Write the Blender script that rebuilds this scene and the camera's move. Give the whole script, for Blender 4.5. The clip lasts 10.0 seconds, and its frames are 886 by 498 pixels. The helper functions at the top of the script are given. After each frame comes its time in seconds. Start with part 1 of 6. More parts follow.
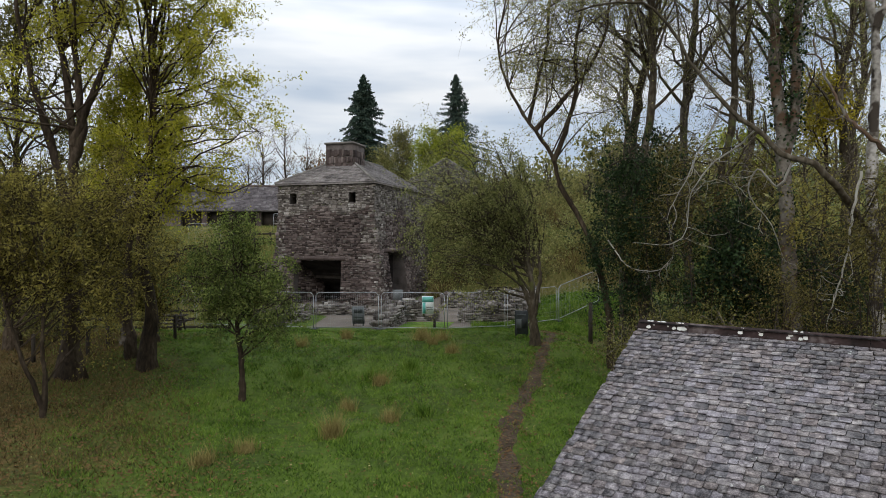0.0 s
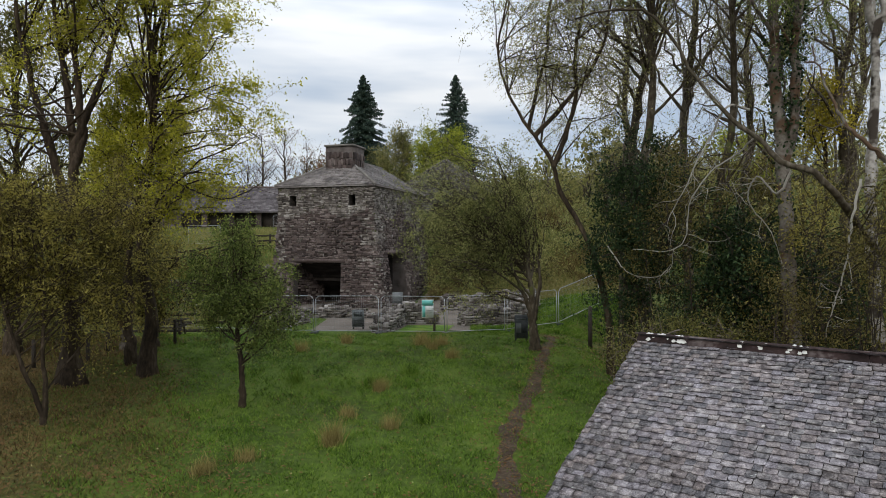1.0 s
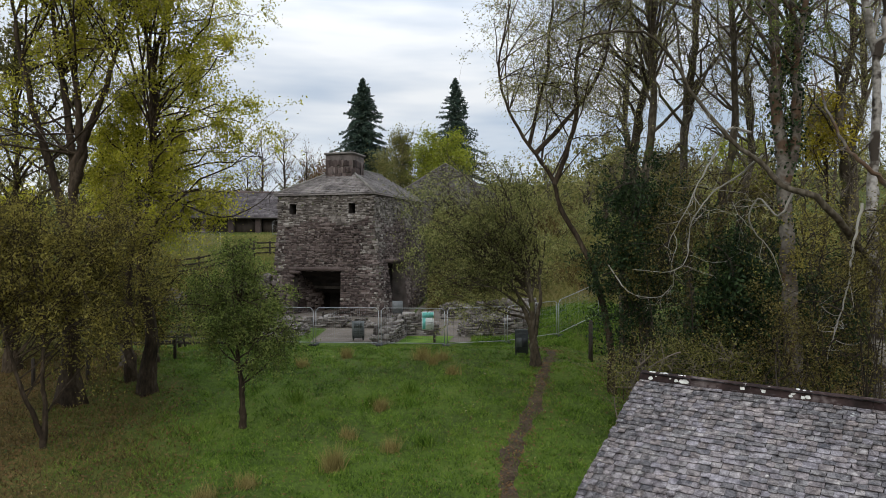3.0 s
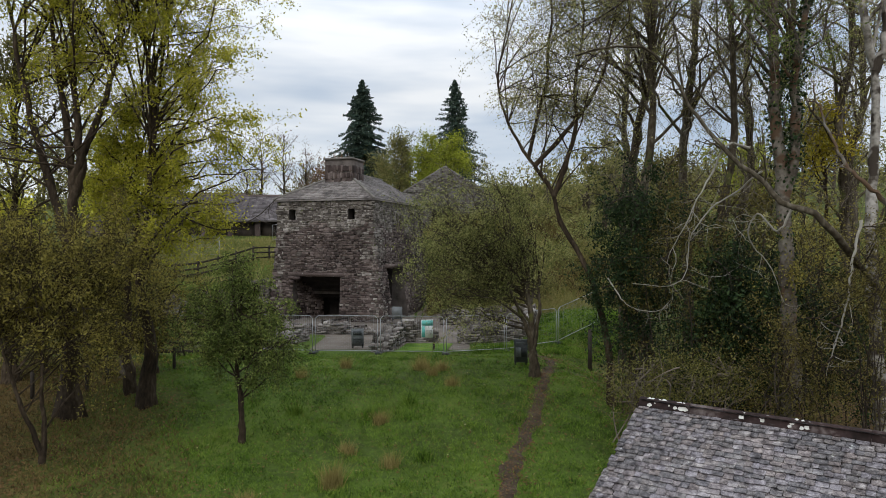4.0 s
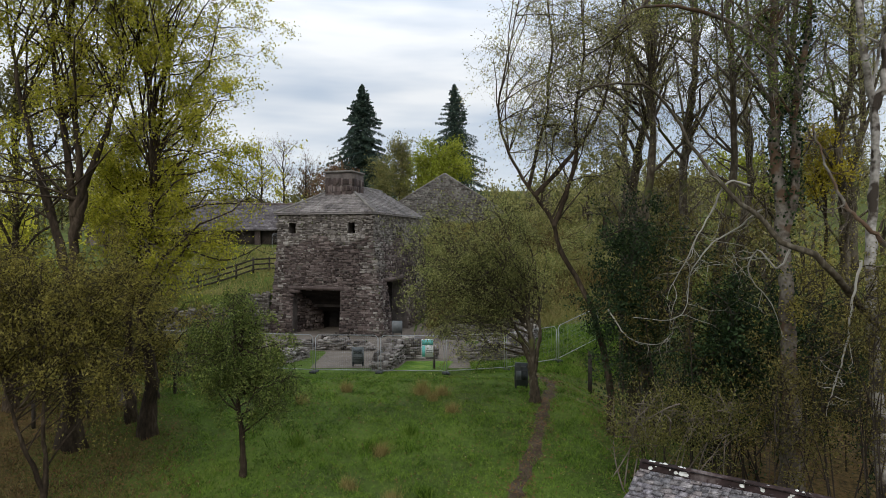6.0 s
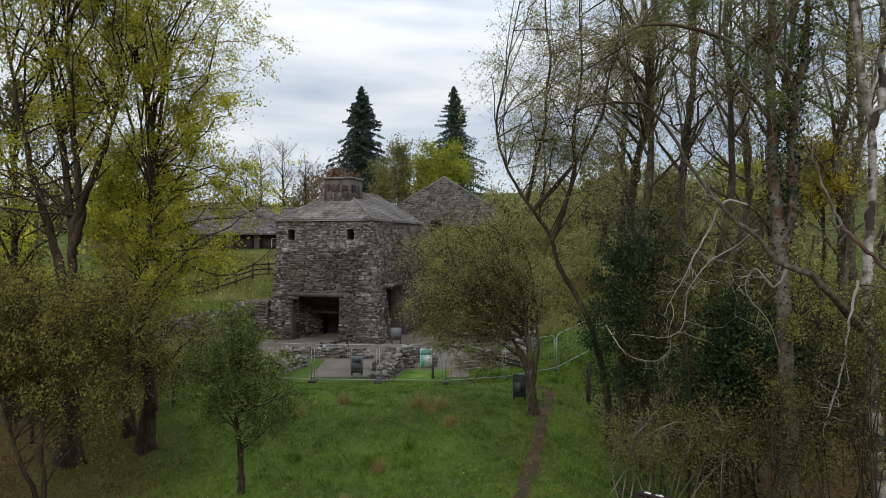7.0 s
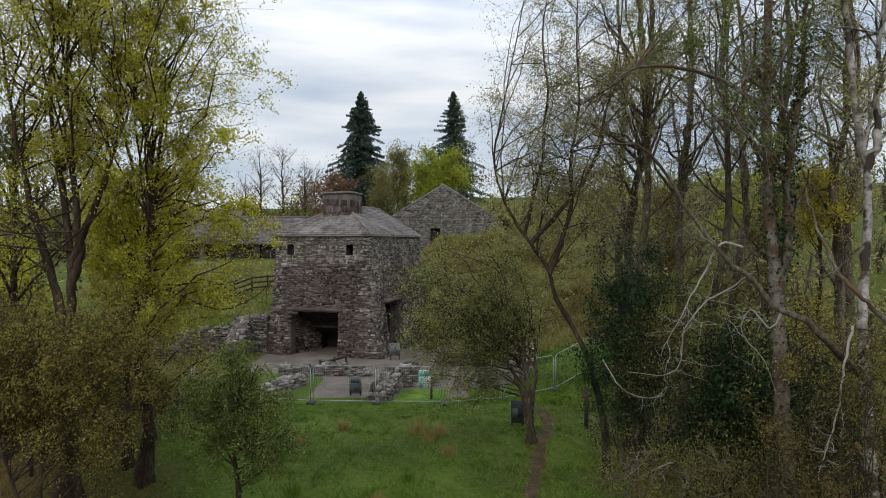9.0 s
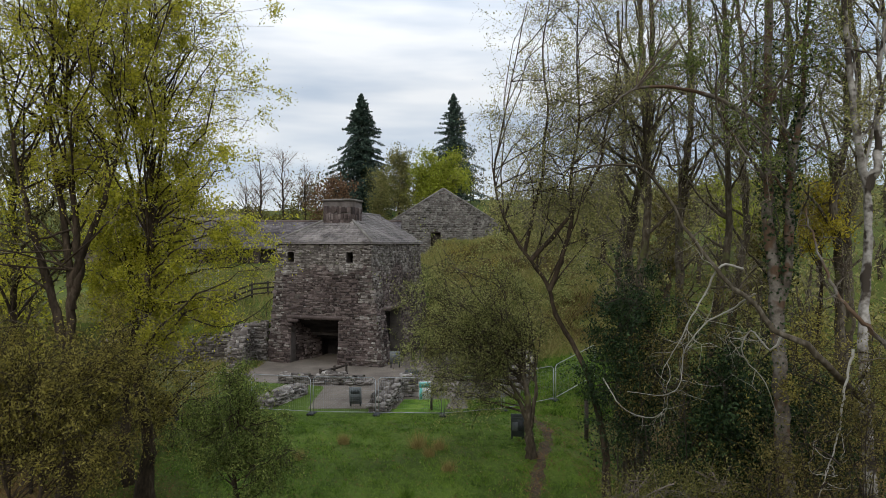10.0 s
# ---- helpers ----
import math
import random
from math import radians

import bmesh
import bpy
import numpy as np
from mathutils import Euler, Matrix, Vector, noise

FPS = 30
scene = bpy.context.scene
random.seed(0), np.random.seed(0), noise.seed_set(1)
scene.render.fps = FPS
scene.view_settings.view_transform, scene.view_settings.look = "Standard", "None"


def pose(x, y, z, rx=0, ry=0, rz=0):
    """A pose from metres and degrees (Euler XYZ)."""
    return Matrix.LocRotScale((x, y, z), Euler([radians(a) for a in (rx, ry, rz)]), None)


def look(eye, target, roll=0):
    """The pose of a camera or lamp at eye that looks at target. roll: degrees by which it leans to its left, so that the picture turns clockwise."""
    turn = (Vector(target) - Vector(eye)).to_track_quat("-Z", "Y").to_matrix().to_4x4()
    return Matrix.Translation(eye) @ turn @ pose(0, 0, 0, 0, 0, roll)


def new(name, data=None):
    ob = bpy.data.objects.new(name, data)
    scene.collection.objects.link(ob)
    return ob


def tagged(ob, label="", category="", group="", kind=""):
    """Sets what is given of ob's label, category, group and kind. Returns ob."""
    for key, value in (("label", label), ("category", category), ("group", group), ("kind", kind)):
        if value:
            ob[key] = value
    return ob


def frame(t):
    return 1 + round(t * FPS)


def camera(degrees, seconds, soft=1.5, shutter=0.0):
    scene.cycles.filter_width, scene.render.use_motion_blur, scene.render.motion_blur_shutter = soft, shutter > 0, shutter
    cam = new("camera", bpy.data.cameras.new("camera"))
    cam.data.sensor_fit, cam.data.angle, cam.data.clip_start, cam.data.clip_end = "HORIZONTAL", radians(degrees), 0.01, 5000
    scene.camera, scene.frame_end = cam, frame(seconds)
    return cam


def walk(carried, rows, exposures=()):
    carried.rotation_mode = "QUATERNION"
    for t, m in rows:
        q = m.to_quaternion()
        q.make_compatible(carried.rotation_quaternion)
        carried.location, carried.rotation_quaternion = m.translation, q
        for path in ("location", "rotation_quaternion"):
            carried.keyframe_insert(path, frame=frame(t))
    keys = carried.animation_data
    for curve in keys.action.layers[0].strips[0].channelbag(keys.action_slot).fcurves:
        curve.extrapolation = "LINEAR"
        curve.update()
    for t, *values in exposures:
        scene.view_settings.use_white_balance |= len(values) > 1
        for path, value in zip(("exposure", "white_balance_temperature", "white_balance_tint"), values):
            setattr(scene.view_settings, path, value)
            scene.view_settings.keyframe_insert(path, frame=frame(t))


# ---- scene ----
cam = camera(67.5, 10.0, soft=0.9)
PATH = [
    (0, (0.339, 0.091, 6.488), (0.338, 2.091, 6.471), -0.0),
    (0.5, (0.338, 0.086, 6.588), (0.337, 2.086, 6.571), 0.0),
    (1, (0.333, 0.074, 6.655), (0.333, 2.074, 6.637), -0.0),
    (1.5, (0.319, 0.082, 6.772), (0.319, 2.082, 6.754), -0.0),
    (2, (0.312, 0.09, 6.897), (0.314, 2.09, 6.88), -0.0),
    (2.5, (0.302, 0.101, 7.012), (0.303, 2.101, 6.995), -0.0),
    (4, (0.311, 0.109, 7.49), (0.314, 2.109, 7.473), -0.0),
    (4.5, (0.311, 0.109, 7.694), (0.314, 2.108, 7.677), -0.0),
    (5, (0.286, 0.084, 7.913), (0.29, 2.084, 7.897), 0.0),
    (5.5, (0.274, 0.084, 8.113), (0.278, 2.084, 8.097), 0.0),
    (7, (0.329, 0.066, 8.735), (0.334, 2.066, 8.718), -0.0),
    (7.5, (0.35, 0.051, 8.96), (0.355, 2.051, 8.943), -0.0),
    (8, (0.37, 0.05, 9.185), (0.374, 2.05, 9.167), -0.0),
    (8.5, (0.386, 0.021, 9.446), (0.391, 2.021, 9.428), -0.0),
    (9, (0.38, 0.001, 9.67), (0.386, 2.001, 9.653), -0.0),
    (9.5, (0.386, 0.03, 9.9), (0.391, 2.03, 9.882), -0.0),
    (10, (0.391, 0.024, 10.161), (0.396, 2.024, 10.143), -0.0),
]
# the plan below is drawn in units of 1.21 m, the width of a fence panel set against its true 3.45 m
SCALE = 1.21
walk(cam, [(t, look(Vector(eye) * SCALE, Vector(target) * SCALE, roll)) for t, eye, target, roll in PATH])


# ---- light ----
SUN_EL, SUN_AZ = radians(38), radians(200)
world = bpy.data.worlds.new("sky")
scene.world = world
world.use_nodes = True
wn, wl = world.node_tree.nodes, world.node_tree.links
wn.clear()
w_out = wn.new("ShaderNodeOutputWorld")
w_bg = wn.new("ShaderNodeBackground")
w_sky = wn.new("ShaderNodeTexSky")
w_sky.sky_type = "NISHITA"
w_sky.sun_disc = False
w_sky.sun_elevation, w_sky.sun_rotation = SUN_EL, SUN_AZ
w_gain = wn.new("ShaderNodeMix")
w_gain.data_type = "RGBA"
w_gain.blend_type = "MULTIPLY"
w_gain.inputs[0].default_value = 1.0
w_gain.inputs[7].default_value = (0.10, 0.10, 0.10, 1)
w_tc = wn.new("ShaderNodeTexCoord")
w_map = wn.new("ShaderNodeMapping")
w_map.inputs["Scale"].default_value = (1.6, 1.0, 9.0)
w_map.inputs["Location"].default_value = (0.35, 0.0, 0.62)
w_n1 = wn.new("ShaderNodeTexNoise")
w_n1.inputs["Scale"].default_value = 1.5
w_n1.inputs["Detail"].default_value = 4.0
w_n1.inputs["Roughness"].default_value = 0.5
w_ramp = wn.new("ShaderNodeValToRGB")
w_ramp.color_ramp.elements[0].position = 0.36
w_ramp.color_ramp.elements[0].color = (0.50, 0.60, 0.74, 1)
w_ramp.color_ramp.elements[1].position = 0.64
w_ramp.color_ramp.elements[1].color = (0.98, 1.0, 1.02, 1)
w_mix = wn.new("ShaderNodeMix")
w_mix.data_type = "RGBA"
w_mix.inputs[0].default_value = 0.88
wl.new(w_tc.outputs["Generated"], w_map.inputs["Vector"])
wl.new(w_map.outputs["Vector"], w_n1.inputs["Vector"])
wl.new(w_n1.outputs["Fac"], w_ramp.inputs["Fac"])
wl.new(w_sky.outputs["Color"], w_gain.inputs[6])
wl.new(w_gain.outputs[2], w_mix.inputs[6])
wl.new(w_ramp.outputs["Color"], w_mix.inputs[7])
wl.new(w_mix.outputs[2], w_bg.inputs["Color"])
# an overcast sky is about three times as bright overhead as at the horizon
w_sep = wn.new("ShaderNodeSeparateXYZ")
w_grad = wn.new("ShaderNodeMapRange")
w_grad.inputs["From Min"].default_value, w_grad.inputs["From Max"].default_value = 0.22, 1.0
w_grad.inputs["To Min"].default_value, w_grad.inputs["To Max"].default_value = 0.96, 2.5
wl.new(w_tc.outputs["Generated"], w_sep.inputs["Vector"])
wl.new(w_sep.outputs["Z"], w_grad.inputs["Value"])
wl.new(w_grad.outputs["Result"], w_bg.inputs["Strength"])
wl.new(w_bg.outputs["Background"], w_out.inputs["Surface"])

sun_data = bpy.data.lights.new("sun", "SUN")
sun_data.energy, sun_data.angle, sun_data.color = 1.0, radians(25), (1.0, 0.95, 0.88)
sun = new("sun", sun_data)
sun.matrix_world = look((0, 0, 60), (-20 * math.sin(SUN_AZ) * 3, -20 * math.cos(SUN_AZ) * 3, 60 - 60 * math.tan(SUN_EL)))

# ---- materials ----


def material(name, stops, scale=3.0, rough=0.85, detail=6.0, fine=30.0, fine_amount=0.25, bump=0.3, island=0.0, obj_random=0.0,
             stretch=(1, 1, 1), translucent=0.0, metallic=0.0, specular=0.12, spots=None, contrast=1.0, broad=0.0):
    """A surface whose colour runs through stops with a coarse noise, with a finer grain over it and a bump."""
    m = bpy.data.materials.new(name)
    m.use_nodes = True
    n, l = m.node_tree.nodes, m.node_tree.links
    bsdf = n["Principled BSDF"]
    geo = n.new("ShaderNodeNewGeometry")
    mp = n.new("ShaderNodeMapping")
    mp.inputs["Scale"].default_value = stretch
    l.new(geo.outputs["Position"], mp.inputs["Vector"])
    n1 = n.new("ShaderNodeTexNoise")
    n1.inputs["Scale"].default_value, n1.inputs["Detail"].default_value = scale / SCALE, detail
    n2 = n.new("ShaderNodeTexNoise")
    n2.inputs["Scale"].default_value, n2.inputs["Detail"].default_value = fine / SCALE, 4.0
    for k in (n1, n2):
        l.new(mp.outputs["Vector"], k.inputs["Vector"])
    value = n1.outputs["Fac"]

    def blend(a, b, amount):
        k = n.new("ShaderNodeMix")
        k.inputs[0].default_value = amount
        l.new(a, k.inputs[2])
        l.new(b, k.inputs[3])
        return k.outputs[0]

    value = blend(value, n2.outputs["Fac"], fine_amount)
    if broad:
        nb = n.new("ShaderNodeTexNoise")
        nb.inputs["Scale"].default_value, nb.inputs["Detail"].default_value = 0.28 / SCALE, 3.0
        l.new(geo.outputs["Position"], nb.inputs["Vector"])
        value = blend(value, nb.outputs["Fac"], broad)
    if island:
        value = blend(value, geo.outputs["Random Per Island"], island)
    if obj_random:
        info = n.new("ShaderNodeObjectInfo")
        value = blend(value, info.outputs["Random"], obj_random)
    if contrast != 1.0:
        k = n.new("ShaderNodeMapRange")
        k.inputs["From Min"].default_value, k.inputs["From Max"].default_value = 0.5 - 0.5 / contrast, 0.5 + 0.5 / contrast
        l.new(value, k.inputs["Value"])
        value = k.outputs["Result"]
    ramp = n.new("ShaderNodeValToRGB")
    els = ramp.color_ramp.elements
    while len(els) < len(stops):
        els.new(0.5)
    for e, (p, c) in zip(els, stops):
        e.position, e.color = p, (*c, 1)
    l.new(value, ramp.inputs["Fac"])
    colour = ramp.outputs["Color"]
    if spots:
        sscale, threshold, scol = spots
        n3 = n.new("ShaderNodeTexNoise")
        n3.inputs["Scale"].default_value, n3.inputs["Detail"].default_value = sscale / SCALE, 3.0
        l.new(geo.outputs["Position"], n3.inputs["Vector"])
        r3 = n.new("ShaderNodeValToRGB")
        r3.color_ramp.elements[0].position, r3.color_ramp.elements[1].position = threshold, threshold + 0.06
        l.new(n3.outputs["Fac"], r3.inputs["Fac"])
        mx = n.new("ShaderNodeMix")
        mx.data_type = "RGBA"
        l.new(r3.outputs["Color"], mx.inputs[0])
        l.new(colour, mx.inputs[6])
        mx.inputs[7].default_value = (*scol, 1)
        colour = mx.outputs[2]
    l.new(colour, bsdf.inputs["Base Color"])
    bsdf.inputs["Roughness"].default_value = rough
    bsdf.inputs["Metallic"].default_value = metallic
    bsdf.inputs["Specular IOR Level"].default_value = specular
    if bump:
        bp = n.new("ShaderNodeBump")
        bp.inputs["Strength"].default_value, bp.inputs["Distance"].default_value = bump, 0.03
        l.new(value, bp.inputs["Height"])
        l.new(bp.outputs["Normal"], bsdf.inputs["Normal"])
    if translucent:
        tr = n.new("ShaderNodeBsdfTranslucent")
        l.new(colour, tr.inputs["Color"])
        ms = n.new("ShaderNodeMixShader")
        ms.inputs[0].default_value = translucent
        l.new(bsdf.outputs["BSDF"], ms.inputs[1])
        l.new(tr.outputs["BSDF"], ms.inputs[2])
        l.new(ms.outputs["Shader"], n["Material Output"].inputs["Surface"])
    return m


def leafy(name, dark, mid, light, translucent=0.5):
    return material(name, [(0.25, dark), (0.5, mid), (0.78, light)], scale=0.9, fine=4.0, fine_amount=0.3, island=0.42, rough=0.6, contrast=1.25, bump=0, translucent=translucent)


M_LAWN = material("lawn", [(0.2, (0.024, 0.030, 0.009)), (0.42, (0.044, 0.066, 0.011)), (0.6, (0.066, 0.104, 0.014)), (0.82, (0.115, 0.130, 0.032))],
                  scale=0.35, fine=7, fine_amount=0.45, bump=0.6, rough=0.95, contrast=1.5)


def add_litter(m):
    """Bare earth and leaf litter under the trees on both sides of the lawn."""
    n, l = m.node_tree.nodes, m.node_tree.links
    geo, bsdf = n["Geometry"], n["Principled BSDF"]
    sep = n.new("ShaderNodeSeparateXYZ")
    l.new(geo.outputs["Position"], sep.inputs[0])
    nz = n.new("ShaderNodeTexNoise")
    nz.inputs["Scale"].default_value, nz.inputs["Detail"].default_value = 0.45 / SCALE, 5.0
    l.new(geo.outputs["Position"], nz.inputs["Vector"])
    mul = n.new("ShaderNodeMath")
    mul.operation = "MULTIPLY_ADD"
    mul.inputs[1].default_value, mul.inputs[2].default_value = 7.0 * SCALE, -3.5 * SCALE
    l.new(nz.outputs["Fac"], mul.inputs[0])
    # the bare ground draws back towards the trunks further up the slope
    back = n.new("ShaderNodeMapRange")
    back.inputs["From Min"].default_value, back.inputs["From Max"].default_value = 12.0 * SCALE, 27.0 * SCALE
    back.inputs["To Min"].default_value, back.inputs["To Max"].default_value = 0.0, 5.4 * SCALE
    l.new(sep.outputs["Y"], back.inputs["Value"])
    west = n.new("ShaderNodeMapRange")
    west.inputs["From Min"].default_value, west.inputs["From Max"].default_value = 0.0, -4.0 * SCALE
    l.new(sep.outputs["X"], west.inputs["Value"])
    shift = n.new("ShaderNodeMath")
    shift.operation = "MULTIPLY_ADD"
    l.new(back.outputs["Result"], shift.inputs[0])
    l.new(west.outputs["Result"], shift.inputs[1])
    l.new(mul.outputs[0], shift.inputs[2])
    add = n.new("ShaderNodeMath")
    l.new(sep.outputs["X"], add.inputs[0])
    l.new(shift.outputs[0], add.inputs[1])
    ramp = n.new("ShaderNodeValToRGB")
    mr = n.new("ShaderNodeMapRange")
    mr.inputs["From Min"].default_value, mr.inputs["From Max"].default_value = -15.0 * SCALE, 15.0 * SCALE
    l.new(add.outputs[0], mr.inputs["Value"])
    l.new(mr.outputs["Result"], ramp.inputs["Fac"])
    e = ramp.color_ramp.elements
    e[0].position, e[0].color = 0.17, (0.75, 0.75, 0.75, 1)
    e[1].position, e[1].color = 0.36, (0, 0, 0, 1)
    for p, c in ((0.69, 0.0), (0.79, 0.85)):
        k = e.new(p)
        k.color = (c, c, c, 1)
    fine = n.new("ShaderNodeTexNoise")
    fine.inputs["Scale"].default_value, fine.inputs["Detail"].default_value = 9.0 / SCALE, 6.0
    l.new(geo.outputs["Position"], fine.inputs["Vector"])
    col = n.new("ShaderNodeValToRGB")
    col.color_ramp.elements[0].position, col.color_ramp.elements[0].color = 0.3, (0.032, 0.020, 0.010, 1)
    col.color_ramp.elements[1].position, col.color_ramp.elements[1].color = 0.75, (0.185, 0.108, 0.045, 1)
    l.new(fine.outputs["Fac"], col.inputs["Fac"])
    mx = n.new("ShaderNodeMix")
    mx.data_type = "RGBA"
    # the terrace and the fields further off stay grass
    far = n.new("ShaderNodeMapRange")
    far.inputs["From Min"].default_value, far.inputs["From Max"].default_value = 27.0 * SCALE, 31.0 * SCALE
    far.inputs["To Min"].default_value, far.inputs["To Max"].default_value = 1.0, 0.25
    l.new(sep.outputs["Y"], far.inputs["Value"])
    fm = n.new("ShaderNodeMath")
    fm.operation = "MULTIPLY"
    l.new(ramp.outputs["Color"], fm.inputs[0])
    l.new(far.outputs["Result"], fm.inputs[1])
    l.new(fm.outputs[0], mx.inputs[0])
    old = bsdf.inputs["Base Color"].links[0].from_socket
    l.new(old, mx.inputs[6])
    l.new(col.outputs["Color"], mx.inputs[7])
    l.new(mx.outputs[2], bsdf.inputs["Base Color"])


add_litter(M_LAWN)
M_GRASS = material("grass", [(0.25, (0.022, 0.046, 0.006)), (0.5, (0.084, 0.168, 0.013)), (0.75, (0.20, 0.275, 0.045))],
                   scale=0.6, fine=3.2, fine_amount=0.45, island=0.3, bump=0, rough=0.7, translucent=0.3, contrast=2.0)
M_WEED = material("weed_leaf", [(0.25, (0.026, 0.046, 0.009)), (0.5, (0.055, 0.098, 0.014)), (0.75, (0.105, 0.150, 0.030))], scale=0.6, fine=3.0, fine_amount=0.3, island=0.45, bump=0, rough=0.6, contrast=1.5)
M_ROUGH = material("rough_grass", [(0.25, (0.095, 0.120, 0.026)), (0.5, (0.21, 0.198, 0.060)), (0.75, (0.38, 0.31, 0.14))], scale=0.25, fine=1.5, fine_amount=0.3, island=0.3, bump=0, rough=0.7, translucent=0.3)
M_SERE = material("withered_grass", [(0.25, (0.042, 0.027, 0.010)), (0.5, (0.112, 0.078, 0.028)), (0.75, (0.22, 0.165, 0.064))], scale=0.8, fine=3, island=0.4, bump=0, translucent=0.25, contrast=1.3)
M_STRAW = material("dry_grass", [(0.25, (0.14, 0.112, 0.036)), (0.7, (0.34, 0.275, 0.105))], scale=2, island=0.5, bump=0, translucent=0.25)
M_LITTER = material("leaf_litter", [(0.25, (0.050, 0.027, 0.012)), (0.5, (0.125, 0.070, 0.030)), (0.8, (0.24, 0.14, 0.055))], scale=1.2, fine=12, fine_amount=0.5, bump=0.5)
M_FALLEN = material("fallen_leaf", [(0.2, (0.11, 0.065, 0.02)), (0.5, (0.26, 0.19, 0.06)), (0.85, (0.42, 0.40, 0.22))], scale=1, island=0.7, bump=0)
M_EARTH = material("earth", [(0.3, (0.030, 0.021, 0.013)), (0.55, (0.060, 0.042, 0.027)), (0.8, (0.12, 0.09, 0.06))], scale=2.5, fine=20, fine_amount=0.5, bump=0.7, contrast=1.5)
M_GRAVEL = material("gravel", [(0.3, (0.075, 0.062, 0.050)), (0.55, (0.140, 0.117, 0.096)), (0.8, (0.235, 0.205, 0.175))], scale=0.9, fine=40, fine_amount=0.4, bump=0.4)
M_STONE = material("rubble_stone", [(0.2, (0.024, 0.019, 0.017)), (0.44, (0.067, 0.050, 0.045)), (0.62, (0.126, 0.097, 0.087)), (0.88, (0.25, 0.208, 0.188))],
                   scale=0.7, fine=14, fine_amount=0.3, obj_random=0.22, bump=0.5, spots=(5.0, 0.70, (0.30, 0.29, 0.25)), contrast=1.9, broad=0.4)
M_STONE_J = material("rubble_stone_joined", [(0.2, (0.024, 0.019, 0.017)), (0.44, (0.067, 0.050, 0.045)), (0.62, (0.126, 0.097, 0.087)), (0.88, (0.25, 0.208, 0.188))],
                     scale=0.7, fine=14, fine_amount=0.3, island=0.22, bump=0.5, spots=(5.0, 0.70, (0.30, 0.29, 0.25)), contrast=1.9, broad=0.4)
M_MORTAR = material("mortar_core", [(0.3, (0.055, 0.045, 0.040)), (0.6, (0.125, 0.106, 0.094))], scale=2, fine=15, bump=0.6)
PALE_STOPS = [(0.2, (0.046, 0.039, 0.034)), (0.42, (0.120, 0.103, 0.090)), (0.62, (0.215, 0.190, 0.168)), (0.88, (0.42, 0.39, 0.35))]
M_STONE_P = material("lichened_stone", PALE_STOPS, scale=1.5, fine=14, fine_amount=0.35, obj_random=0.25, bump=0.5, contrast=1.6, spots=(4.0, 0.64, (0.075, 0.085, 0.030)))
M_STONE_PJ = material("lichened_stone_joined", PALE_STOPS, scale=1.5, fine=14, fine_amount=0.35, island=0.25, bump=0.5, contrast=1.6, spots=(4.0, 0.64, (0.075, 0.085, 0.030)))
M_GABLE = material("grey_rubble", [(0.24, (0.07, 0.063, 0.056)), (0.45, (0.135, 0.123, 0.110)), (0.62, (0.19, 0.175, 0.157)), (0.85, (0.29, 0.27, 0.24))], scale=1.2, fine=6, fine_amount=0.4, island=0.2, bump=0.5, contrast=1.4)
# near black: soot of the arches, plus shade painted into recesses and slate gaps
M_SOOT_SHADE = material("soot_and_shade", [(0.3, (0.012, 0.010, 0.009)), (0.6, (0.036, 0.030, 0.027))], scale=2, fine=12, bump=0.6)
M_SLATE = material("slate", [(0.24, (0.034, 0.033, 0.036)), (0.42, (0.110, 0.099, 0.098)), (0.58, (0.186, 0.169, 0.163)), (0.8, (0.34, 0.315, 0.295))],
                   scale=13, fine=60, fine_amount=0.45, obj_random=0.13, rough=0.65, specular=0.3, bump=0.5, spots=(14.0, 0.685, (0.42, 0.42, 0.38)), contrast=1.6)
M_SLATE_J = material("slate_joined", [(0.24, (0.034, 0.033, 0.036)), (0.42, (0.110, 0.099, 0.098)), (0.58, (0.186, 0.169, 0.163)), (0.8, (0.34, 0.315, 0.295))],
                     scale=13, fine=60, fine_amount=0.45, island=0.13, rough=0.65, specular=0.3, bump=0.5, spots=(14.0, 0.685, (0.42, 0.42, 0.38)), contrast=1.6)


